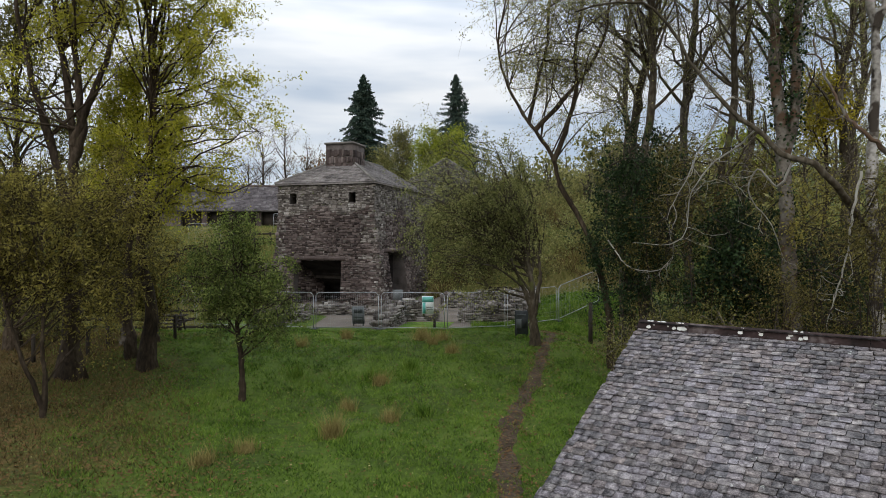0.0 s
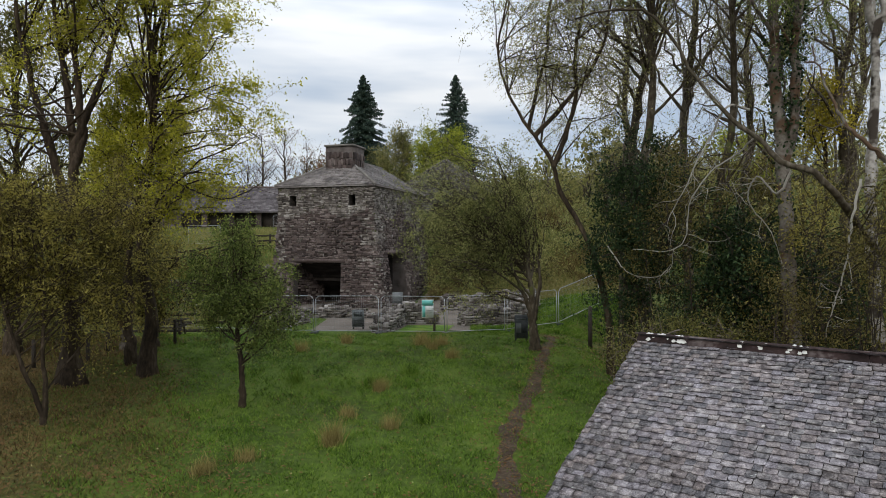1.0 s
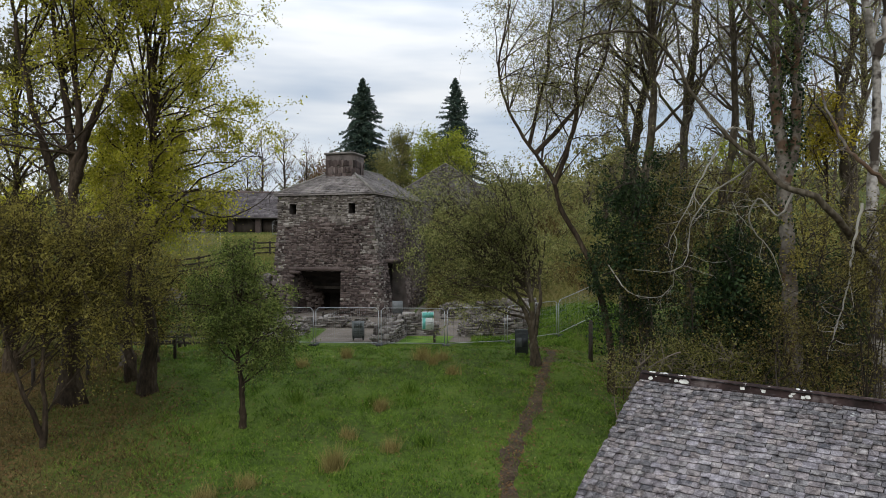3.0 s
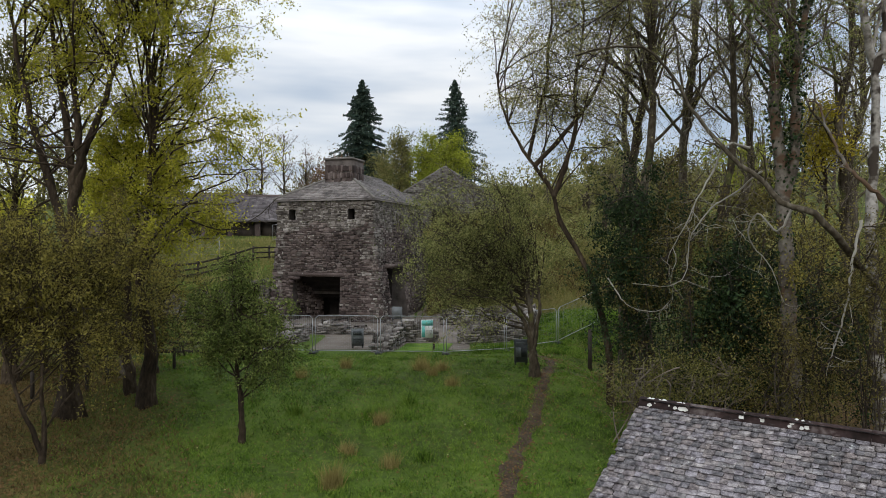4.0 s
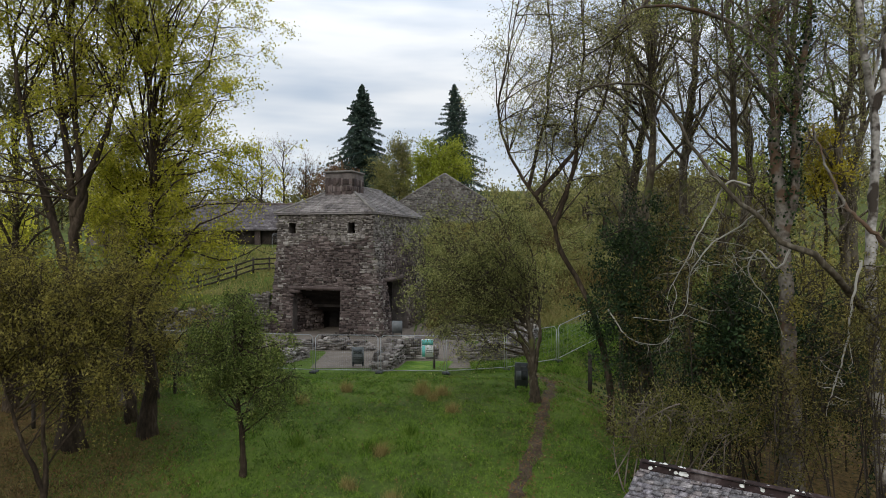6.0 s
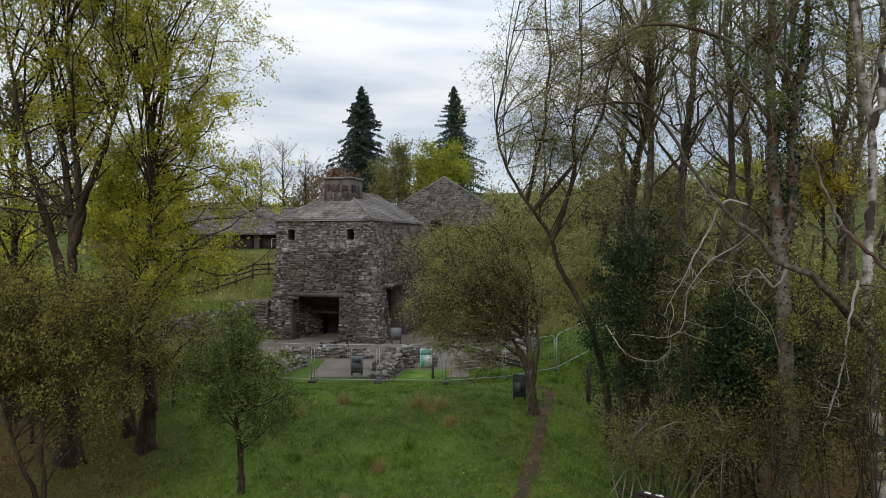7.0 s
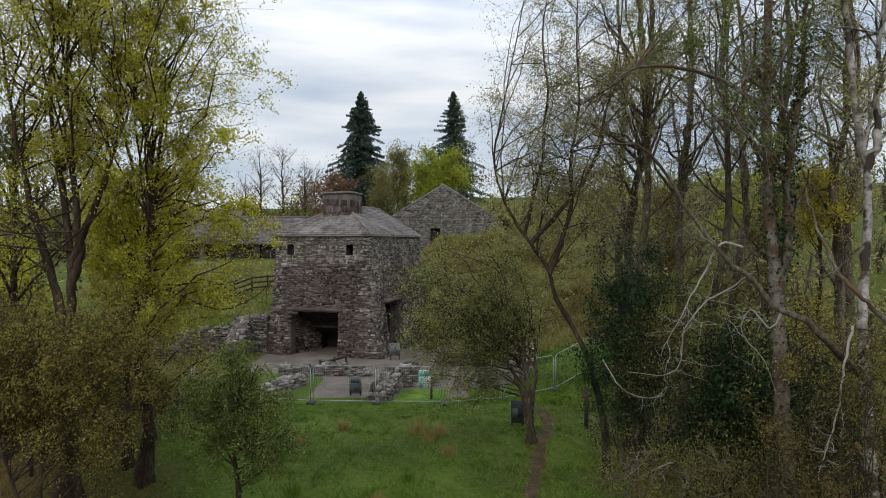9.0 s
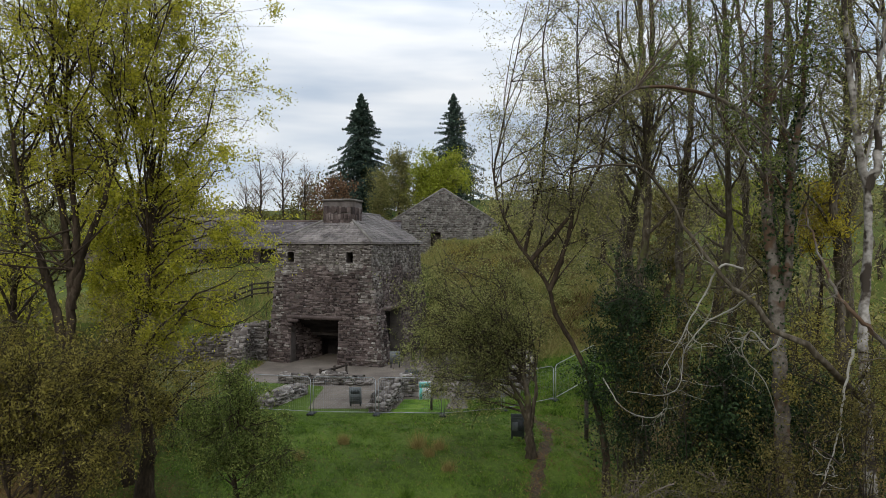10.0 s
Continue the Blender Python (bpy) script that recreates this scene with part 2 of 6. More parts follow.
def weather_slates(m, joined):
    """Each slate its own blue, plum or brown cast, with dark algae mottling over them."""
    n, l = m.node_tree.nodes, m.node_tree.links
    bsdf = n["Principled BSDF"]
    colour = bsdf.inputs["Base Color"].links[0].from_socket
    rnd = n["Geometry"].outputs["Random Per Island"] if joined else n["Object Info"].outputs["Random"]
    cast = n.new("ShaderNodeValToRGB")
    els = cast.color_ramp.elements
    for p in (0.3, 0.5, 0.8):
        els.new(p)
    for e, c in zip(els, ((0.92, 0.96, 1.00), (1.00, 1.03, 1.01), (1.09, 1.03, 0.98), (0.96, 0.98, 1.07), (1.05, 1.05, 1.03))):
        e.color = (*c, 1)
    l.new(rnd, cast.inputs["Fac"])
    nz = n.new("ShaderNodeTexNoise")
    nz.inputs["Scale"].default_value, nz.inputs["Detail"].default_value = 12.0 / SCALE, 11.0
    nz.inputs["Roughness"].default_value = 0.78
    l.new(n["Geometry"].outputs["Position"], nz.inputs["Vector"])
    dirt = n.new("ShaderNodeValToRGB")
    d = dirt.color_ramp.elements
    d[0].position, d[0].color = 0.40, (0.40, 0.37, 0.38, 1)
    d[1].position, d[1].color = 0.53, (1.25, 1.24, 1.27, 1)
    l.new(nz.outputs["Fac"], dirt.inputs["Fac"])
    for k in (cast, dirt):
        mx = n.new("ShaderNodeMix")
        mx.data_type, mx.blend_type = "RGBA", "MULTIPLY"
        mx.inputs[0].default_value = 1.0
        l.new(colour, mx.inputs[6])
        l.new(k.outputs["Color"], mx.inputs[7])
        colour = mx.outputs[2]
    l.new(colour, bsdf.inputs["Base Color"])


M_SLATE_F = material("brown_grey_slate", [(0.24, (0.075, 0.066, 0.062)), (0.42, (0.150, 0.132, 0.123)), (0.58, (0.215, 0.192, 0.178)), (0.8, (0.34, 0.31, 0.285))],
                     scale=0.9, fine=9, fine_amount=0.35, island=0.14, rough=0.75, specular=0.2, bump=0.5, spots=(2.0, 0.66, (0.085, 0.085, 0.045)), contrast=1.5)
M_SLATE_S = material("dark_shed_slate", [(0.24, (0.046, 0.040, 0.041)), (0.42, (0.092, 0.080, 0.082)), (0.58, (0.135, 0.119, 0.120)), (0.8, (0.22, 0.20, 0.20))],
                     scale=0.7, fine=9, fine_amount=0.35, island=0.2, rough=0.75, specular=0.2, bump=0.5, contrast=1.4)
weather_slates(M_SLATE, False)
weather_slates(M_SLATE_J, True)
M_RIDGE = material("ridge_tile", [(0.3, (0.014, 0.010, 0.009)), (0.6, (0.040, 0.025, 0.023)), (0.85, (0.17, 0.14, 0.13))], scale=3, fine=20, bump=0.4, rough=0.8, contrast=1.8)
M_LICHEN = material("lichen", [(0.3, (0.42, 0.41, 0.37)), (0.7, (0.66, 0.65, 0.60))], scale=8, fine=50, bump=0.4)
M_BARK = material("bark", [(0.25, (0.013, 0.009, 0.006)), (0.5, (0.038, 0.027, 0.017)), (0.78, (0.095, 0.071, 0.048))], scale=2.5, fine=14, fine_amount=0.5, bump=0.8,
                  stretch=(1, 1, 0.35), spots=(3.0, 0.70, (0.07, 0.075, 0.03)), contrast=1.5)
M_PALE = material("pale_bark", [(0.25, (0.038, 0.029, 0.022)), (0.45, (0.088, 0.072, 0.056)), (0.62, (0.17, 0.15, 0.124)), (0.85, (0.28, 0.255, 0.215))], scale=2.2, fine=11, fine_amount=0.45, bump=0.9, spots=(1.7, 0.50, (0.092, 0.058, 0.036)))
M_MOSSY = material("mossy_bark", [(0.25, (0.024, 0.019, 0.012)), (0.5, (0.062, 0.049, 0.032)), (0.75, (0.145, 0.125, 0.095))], scale=1.8, fine=12, fine_amount=0.5, bump=0.8, stretch=(1, 1, 0.4), contrast=1.6, spots=(1.3, 0.60, (0.085, 0.090, 0.030)))
M_BIRCH = material("birch_bark", [(0.3, (0.070, 0.056, 0.043)), (0.45, (0.19, 0.172, 0.148)), (0.66, (0.36, 0.335, 0.30))], scale=3.0, fine=14, fine_amount=0.3, bump=0.5, stretch=(0.8, 0.8, 0.9), contrast=1.7, spots=(1.9, 0.53, (0.050, 0.040, 0.031)))
M_TWIG = material("twig", [(0.3, (0.070, 0.056, 0.044)), (0.7, (0.25, 0.21, 0.17))], scale=1.5, fine=6, bump=0)
M_DARKTWIG = material("dark_twig", [(0.3, (0.016, 0.012, 0.009)), (0.7, (0.060, 0.047, 0.036))], scale=1.5, fine=6, bump=0)
M_DEAD = material("dead_wood", [(0.3, (0.17, 0.155, 0.125)), (0.7, (0.40, 0.38, 0.33))], scale=1.5, fine=8, bump=0.2)
M_WOOD = material("dark_timber", [(0.3, (0.020, 0.016, 0.013)), (0.7, (0.065, 0.053, 0.043))], scale=2, fine=18, bump=0.4, stretch=(1, 1, 0.3))
M_STEEL = material("galvanised_steel", [(0.3, (0.26, 0.27, 0.275)), (0.7, (0.40, 0.41, 0.415))], scale=6, rough=0.5, metallic=0.5, bump=0)
M_WHITE = material("white_board", [(0.3, (0.72, 0.74, 0.74)), (0.7, (0.82, 0.83, 0.83))], scale=6, rough=0.5, bump=0)
M_TEAL = material("teal_print", [(0.3, (0.10, 0.40, 0.36)), (0.7, (0.20, 0.55, 0.50))], scale=3, rough=0.5, bump=0)
M_BLACK = material("black_board", [(0.3, (0.03, 0.032, 0.034)), (0.7, (0.065, 0.068, 0.07))], scale=4, rough=0.45, bump=0)
M_BOARD = material("grey_board", [(0.3, (0.055, 0.06, 0.062)), (0.7, (0.095, 0.10, 0.102))], scale=4, rough=0.5, bump=0)
M_PRINT = material("grey_print", [(0.3, (0.12, 0.13, 0.13)), (0.7, (0.18, 0.19, 0.19))], scale=6, rough=0.5, bump=0)
M_LEAD = material("pale_roof_sheet", [(0.3, (0.42, 0.44, 0.46)), (0.7, (0.55, 0.57, 0.58))], scale=1, rough=0.5, bump=0)

L_ASH = leafy("ash_leaf", (0.20, 0.205, 0.018), (0.43, 0.415, 0.040), (0.60, 0.56, 0.08), 0.6)
L_WILLOW = leafy("willow_leaf", (0.108, 0.116, 0.036), (0.288, 0.280, 0.095), (0.50, 0.465, 0.19))
L_BROWN = leafy("autumn_leaf", (0.062, 0.052, 0.016), (0.225, 0.192, 0.046), (0.39, 0.335, 0.080), 0.5)
L_MOSS = leafy("moss_green_leaf", (0.056, 0.056, 0.016), (0.140, 0.134, 0.038), (0.245, 0.225, 0.070), 0.4)
L_OLIVE = leafy("olive_leaf", (0.050, 0.045, 0.013), (0.125, 0.106, 0.030), (0.205, 0.172, 0.056), 0.4)
L_GREEN = leafy("rowan_leaf", (0.045, 0.066, 0.016), (0.13, 0.172, 0.038), (0.28, 0.31, 0.085), 0.4)
L_GOAT = leafy("goat_willow_leaf", (0.100, 0.112, 0.034), (0.25, 0.262, 0.088), (0.43, 0.42, 0.165), 0.5)
L_IVY = leafy("ivy_leaf", (0.007, 0.014, 0.006), (0.018, 0.036, 0.012), (0.055, 0.085, 0.03), 0.12)
L_LIME = leafy("lime_leaf", (0.130, 0.156, 0.016), (0.260, 0.299, 0.029), (0.416, 0.429, 0.065))
L_FAR = leafy("far_leaf", (0.098, 0.101, 0.033), (0.216, 0.210, 0.070), (0.365, 0.33, 0.125))
L_NEEDLE = leafy("needle", (0.018, 0.034, 0.026), (0.046, 0.074, 0.056), (0.105, 0.138, 0.098), 0.15)
L_RUST = leafy("rust_leaf", (0.083, 0.044, 0.024), (0.165, 0.094, 0.050), (0.253, 0.154, 0.088))
L_YELLOW = leafy("yellow_leaf", (0.208, 0.169, 0.013), (0.377, 0.312, 0.023), (0.546, 0.468, 0.065))

# ---- mesh helpers ----


def mesh_from(name, verts, faces_flat, counts, mat, smooth=False):
    """A mesh from numpy arrays: vertices, the corners of all faces in one row, and each face's corner count."""
    me = bpy.data.meshes.new(name)
    verts = np.asarray(verts, dtype=np.float32)
    faces_flat = np.asarray(faces_flat, dtype=np.int32).ravel()
    counts = np.asarray(counts, dtype=np.int32)
    me.vertices.add(len(verts))
    me.vertices.foreach_set("co", verts.ravel())
    me.loops.add(len(faces_flat))
    me.loops.foreach_set("vertex_index", faces_flat)
    me.polygons.add(len(counts))
    starts = np.concatenate(([0], np.cumsum(counts)[:-1])).astype(np.int32)
    me.polygons.foreach_set("loop_start", starts)
    if smooth:
        me.polygons.foreach_set("use_smooth", np.ones(len(counts), dtype=bool))
    me.update(calc_edges=True)
    me.materials.append(mat)
    return me


def thing(name, label, category, at=(0, 0, 0), group="", kind=""):
    ob = new(name)
    ob.empty_display_size = 0.1
    ob.location = at
    return tagged(ob, label, category, group, kind)


def under(name, me, parent, label="", kind=""):
    """A mesh, given in world coordinates, as a part of parent."""
    ob = new(name, me)
    ob.parent = parent
    off = Vector((0, 0, 0)) if parent.parent else parent.location
    ob.matrix_parent_inverse = Matrix.Translation(-off)
    return tagged(ob, label, "", "", kind)


class Soup:
    """Gathers boxes, tubes and quads into one mesh."""

    def __init__(self):
        self.v, self.f, self.n = [], [], 0

    def add(self, verts, faces):
        self.v += [tuple(p) for p in verts]
        self.f += [tuple(i + self.n for i in q) for q in faces]
        self.n += len(verts)

    def box(self, centre, size, m=None):
        sx, sy, sz = (s / 2 for s in size)
        vs = [Vector((x, y, z)) for x in (-sx, sx) for y in (-sy, sy) for z in (-sz, sz)]
        vs = [(m @ p if m else p) + Vector(centre) for p in vs]
        self.add(vs, [(0, 1, 3, 2), (4, 6, 7, 5), (0, 4, 5, 1), (2, 3, 7, 6), (0, 2, 6, 4), (1, 5, 7, 3)])

    def bar(self, a, b, r, sides=6, r2=None):
        a, b = Vector(a), Vector(b)
        w = (b - a).normalized()
        u = w.orthogonal().normalized()
        v = w.cross(u)
        r2 = r if r2 is None else r2
        ring = [(math.cos(2 * math.pi * i / sides), math.sin(2 * math.pi * i / sides)) for i in range(sides)]
        vs = [a + (u * c + v * s) * r for c, s in ring] + [b + (u * c + v * s) * r2 for c, s in ring]
        self.add(vs, [(i, (i + 1) % sides, sides + (i + 1) % sides, sides + i) for i in range(sides)] + [tuple(range(sides))[::-1], tuple(range(sides, 2 * sides))])

    def mesh(self, name, mat):
        return mesh_from(name, self.v, [i for q in self.f for i in q], [len(q) for q in self.f], mat)


def plain(name, soup, mat, label, category, kind="", group=""):
    """A soup as a top-level mesh object."""
    return tagged(new(name, soup.mesh(name, mat)), label, category, group, kind)


# ---- ground ----


def step(a, b, x):
    t = np.clip((x - a) / (b - a), 0, 1)
    return t * t * (3 - 2 * t)


def wave(x, y, s, k):
    return np.sin(x * s + k) * np.cos(y * s * 0.83 + 1.7 * k) + 0.5 * np.sin(x * s * 2.1 + y * s * 1.3 + 2 * k)


def height(x, y):
    """The ground's height."""
    x, y = np.asarray(x, dtype=float), np.asarray(y, dtype=float)
    lawn = 2.0 + 0.55 * step(2, 14, y) + 0.65 * step(13, 22, y) - 0.45 * step(24.5, 28, y)
    lawn = lawn - 0.75 * step(4.3, 7.0, x) * (1 - step(25, 32, y)) - 0.5 * step(1.5, 5, x) * (1 - step(9, 14, y))
    lawn = lawn + 0.25 * step(-6, -13, x) * (1 - step(20, 28, y))
    left = 2.3 * step(41.6, 42.4, y) * step(-9.2, -9.8, x) + 1.1 * step(43, 49, y) * step(-9.2, -9.8, x)
    behind = 3.4 * step(47, 50, y) * step(-9.8, -9.2, x) * (1 - step(-1.5, 0.5, x))
    right = (0.9 * step(3.5, 8, x) * step(28, 33, y) + 5.0 * step(38, 55, y)) * step(-1.5, 0.5, x)
    far = 2.3 * step(50, 68, y) + 9.0 * step(75, 150, y) + 3.0 * step(150, 400, y) + 3 * step(14, 60, x) * step(30, 120, y)
    small = 0.05 * wave(x, y, 0.9, 0.4) + 0.03 * wave(x, y, 2.3, 1.1)
    yard = step(27.5, 29, y) * (1 - step(40, 42, y)) * step(-12, -9, x) * (1 - step(2, 5, x))
    return lawn + left + behind + right + far + small * (1 - yard)


def axis_steps(lo, hi, fine, reach):
    mid = np.arange(lo, hi + fine / 2, fine)
    grow = np.cumsum(fine * 1.18 ** np.arange(1, 60))
    grow = grow[grow < reach]
    return np.concatenate((lo - grow[::-1], mid, hi + grow))


gx, gy = axis_steps(-22, 22, 0.4, 2500), axis_steps(-2, 52, 0.4, 2500)
GX, GY = np.meshgrid(gx, gy)
GZ = height(GX, GY)
nx, ny = len(gx), len(gy)
idx = np.arange(nx * ny).reshape(ny, nx)
quads = np.stack((idx[:-1, :-1], idx[:-1, 1:], idx[1:, 1:], idx[1:, :-1]), -1).reshape(-1, 4)
ground = new("ground", mesh_from("ground", np.stack((GX, GY, GZ), -1).reshape(-1, 3), quads, np.full(len(quads), 4), M_LAWN, True))
tagged(ground, "uneven grassy ground rising into a wooded hillside", "ground", kind="structure")


def drape(name, outline_fn, us, vs, mat, lift, label, category):
    """A sheet laid on the ground; outline_fn gives x, y for u and v."""
    U, V = np.meshgrid(us, vs)
    X, Y = outline_fn(U, V)
    Z = height(X, Y) + lift
    k = np.arange(U.size).reshape(U.shape)
    q = np.stack((k[:-1, :-1], k[:-1, 1:], k[1:, 1:], k[1:, :-1]), -1).reshape(-1, 4)
    return tagged(new(name, mesh_from(name, np.stack((X, Y, Z), -1).reshape(-1, 3), q, np.full(len(q), 4), mat, True)), label, category, kind="structure")


def path_x(y):
    return 1.05 + 0.155 * (y - 9) + 0.9 * step(14, 24, y) - 0.75 * step(23, 29, y) + 0.1 * np.sin(y * 0.8)


drape("path", lambda u, v: (path_x(v) + u * (0.19 + 0.04 * np.sin(v * 2.3) + 0.04 * np.sin(v * 5.1 + 2 * u) + 0.03 * np.sin(v * 11 + u)), v), np.linspace(-1, 1, 9), np.arange(6, 29.5, 0.2),
      M_EARTH, 0.012, "narrow trodden earth footpath through the grass", "path")
drape("courtyard", lambda u, v: (-5.6 - 5.2 * step(0.30, 0.42, v) + (7.2 + 5.2 * step(0.30, 0.42, v)) * u, 29.6 + 15.0 * v), np.linspace(0, 1, 30), np.linspace(0, 1, 36), M_GRAVEL, 0.012,
      "pale beaten gravel yard in front of the furnace", "yard")
drape("yard_lawn", lambda u, v: (-1.75 + 2.2 * u + 0.4 * v, 28.9 + 2.4 * v), np.linspace(0, 1, 10), np.linspace(0, 1, 10), M_GRASS, 0.03,
      "bright short grass plot inside the ruined walls", "lawn")

# ---- masonry ----


def stone_mesh(name, mat, rng):
    """One rough stone in a unit box: x along the wall, y outwards, z up."""
    j = lambda a: rng.uniform(-a, a)
    back = [(-0.5 + j(0.02), 0, -0.5 + j(0.02)), (0.5 + j(0.02), 0, -0.5 + j(0.02)), (0.5 + j(0.02), 0, 0.5 + j(0.02)), (-0.5 + j(0.02), 0, 0.5 + j(0.02))]
    edge = [(x * 0.97 + j(0.08), 0.8 + j(0.15), z * 0.96 + j(0.09)) for x, _, z in back]
    face = [(x * 0.86 + j(0.07), 1 + j(0.2), z * 0.78 + j(0.10)) for x, _, z in back]
    vs = back + edge + face
    fs = [(8, 9, 10, 11)] + [(i, (i + 1) % 4, 4 + (i + 1) % 4, 4 + i) for i in range(4)] + [(4 + i, 4 + (i + 1) % 4, 8 + (i + 1) % 4, 8 + i) for i in range(4)]
    fs = [q[::-1] for q in fs]
    return mesh_from(name, vs, [i for q in fs for i in q], [len(q) for q in fs], mat)


stone_rng = random.Random(5)
STONES = [stone_mesh("stone", M_STONE, stone_rng) for _ in range(26)]
PALE_STONES = [stone_mesh("stone", M_STONE_P, stone_rng) for _ in range(16)]
PALE_V = [np.array([v.co for v in me.vertices]) for me in PALE_STONES]
PALE_F = [[tuple(p.vertices) for p in me.polygons] for me in PALE_STONES]
STONE_V = [np.array([v.co for v in me.vertices]) for me in STONES]
STONE_F = [[tuple(p.vertices) for p in me.polygons] for me in STONES]


def lay_courses(rng, length, z0, top, holes, hmin=0.1, hmax=0.23, lmin=0.12, lmax=0.5):
    """Stones of a rubble face as (u, z, width, height); top(u) is the wall's top, holes are (u0, u1, z0, z1)."""
    out = []
    z = z0
    while True:
        h = rng.uniform(hmin, hmax)
        u = -rng.uniform(0, 0.2)
        any_laid = False
        while u < length:
            w = (lmin + (lmax - lmin) * rng.random() ** 1.7) * (0.7 + 0.3 * h / hmax)
            a, b = max(u, 0), min(u + w, length)
            if b - a > 0.1 and z + h * 0.6 < top((a + b) / 2):
                pieces = [(a, b)]
                for h0, h1, q0, q1 in holes:
                    if z + h * 0.5 > q0 and z + h * 0.5 < q1:
                        nxt = []
                        for p, q in pieces:
                            if q <= h0 or p >= h1:
                                nxt.append((p, q))
                            else:
                                nxt += [s for s in ((p, h0), (h1, q)) if s[1] - s[0] > 0.07]
                        pieces = nxt
                for p, q in pieces:
                    hh = h * rng.uniform(0.86, 1.0)
                    out.append(((p + q) / 2, z + h / 2, (q - p) * 0.97, hh * 0.95))
                any_laid = True
            u += w
        z += h
        if not any_laid and z > z0 + 0.3:
            break
    return out


def set_stones(rng, parent, place, stones, singles, depth=0.042, name="stone", joined=None, pale=False):
    """Lays stones: the first `singles` are objects of their own, the rest one joined mesh. place(u, z) gives a 4x4 pose."""
    rng2 = random.Random(rng.random())
    kinds, kv, kf = (PALE_STONES, PALE_V, PALE_F) if pale else (STONES, STONE_V, STONE_F)
    joined_v, joined_f, n = [], [], 0
    picks = sorted(range(len(stones)), key=lambda i: -stones[i][2] * stones[i][3])
    chosen = set(picks[:singles])
    for i, (u, z, w, h) in enumerate(stones):
        k = rng2.randrange(len(kinds))
        tilt = rng2.uniform(-5, 5)
        m = place(u, z + rng2.uniform(-0.025, 0.025)) @ pose(0, 0, 0, 0, tilt * 0.6, 0) @ Matrix.Diagonal((w * rng2.uniform(0.92, 1.06), depth * rng2.uniform(0.3, 1.6), h * rng2.uniform(0.72, 1.3), 1))
        if i in chosen:
            ob = new(name, kinds[k])
            ob.parent = parent
            ob.matrix_basis = m if parent.parent else Matrix.Translation(-parent.location) @ m
        else:
            a = np.array(m)
            joined_v.append(kv[k] @ a[:3, :3].T + a[:3, 3])
            joined_f += [tuple(q + n for q in f) for f in kf[k]]
            n += len(kv[k])
    if joined_f:
        me = mesh_from("rubble", np.concatenate(joined_v), [i for q in joined_f for i in q], [len(q) for q in joined_f], joined or (M_STONE_PJ if pale else M_STONE_J))
        under("rubble", me, parent, "", "stuff")


def wall_slab(name, place, length, z0, z1, holes, thick, mat, parent, profile=lambda z: 0.0, zsteps=(), label=""):
    """A wall with openings cut through. place(u, d, z) gives a point: d is the distance outwards from the face."""
    us = sorted({0.0, length, *[h[0] for h in holes], *[h[1] for h in holes]})
    zs = sorted({z0, z1, *[h[2] for h in holes if h[2] > z0], *[h[3] for h in holes], *zsteps})
    s = Soup()
    solid = {}
    for i in range(len(us) - 1):
        for j in range(len(zs) - 1):
            uc, zc = (us[i] + us[i + 1]) / 2, (zs[j] + zs[j + 1]) / 2
            solid[i, j] = not any(a < uc < b and c < zc < d for a, b, c, d in holes)
    P = lambda u, z, inner: place(u, (-thick if inner else profile(z)), z)
    for (i, j), ok in solid.items():
        if not ok:
            continue
        a, b, c, d = us[i], us[i + 1], zs[j], zs[j + 1]
        s.add([P(a, c, 0), P(b, c, 0), P(b, d, 0), P(a, d, 0)], [(0, 1, 2, 3)])
        s.add([P(a, c, 1), P(b, c, 1), P(b, d, 1), P(a, d, 1)], [(3, 2, 1, 0)])
        for di, dj, e in ((-1, 0, ((a, c), (a, d))), (1, 0, ((b, d), (b, c))), (0, -1, ((b, c), (a, c))), (0, 1, ((a, d), (b, d)))):
            if not solid.get((i + di, j + dj), False):
                (u1, q1), (u2, q2) = e
                s.add([P(u1, q1, 0), P(u2, q2, 0), P(u2, q2, 1), P(u1, q1, 1)], [(0, 1, 2, 3)])
    return under(name, s.mesh(name, mat), parent, label)


def slate_piece(name, mat, rng):
    """One slate: x along the course, y up the slope, z off the roof, in a unit box whose lower edge is at y = 0."""
    j = lambda a: rng.uniform(-a, a)
    c = [(-0.5 + j(0.02), 0 + j(0.03)), (-0.32 + j(0.06), -0.03 + j(0.04)), (0.3 + j(0.06), -0.03 + j(0.04)), (0.5 + j(0.02), 0 + j(0.03)), (0.5, 1), (-0.5, 1)]
    if rng.random() < 0.3:
        k = rng.choice((0, 3))
        c[k] = (-0.45 if k == 0 else 0.45, 0.05)
    top = [(x, y, 1.0 + j(0.25) if y < 0.5 else 0.15) for x, y in c]
    bot = [(x, y, 0.5 if y < 0.5 else 0.0) for x, y in c]
    fs = [(0, 1, 2, 3, 4, 5), (11, 10, 9, 8, 7, 6)] + [(i + 1, i, 6 + i, 7 + i) for i in range(3)] + [(0, 5, 11, 6), (4, 3, 9, 10)]
    return mesh_from(name, top + bot, [i for q in fs for i in q], [len(q) for q in fs], mat)


slate_rng = random.Random(9)
SLATES = [slate_piece("slate", M_SLATE, slate_rng) for _ in range(14)]
SLATE_V = [np.array([v.co for v in me.vertices]) for me in SLATES]
SLATE_F = [[tuple(p.vertices) for p in me.polygons] for me in SLATES]


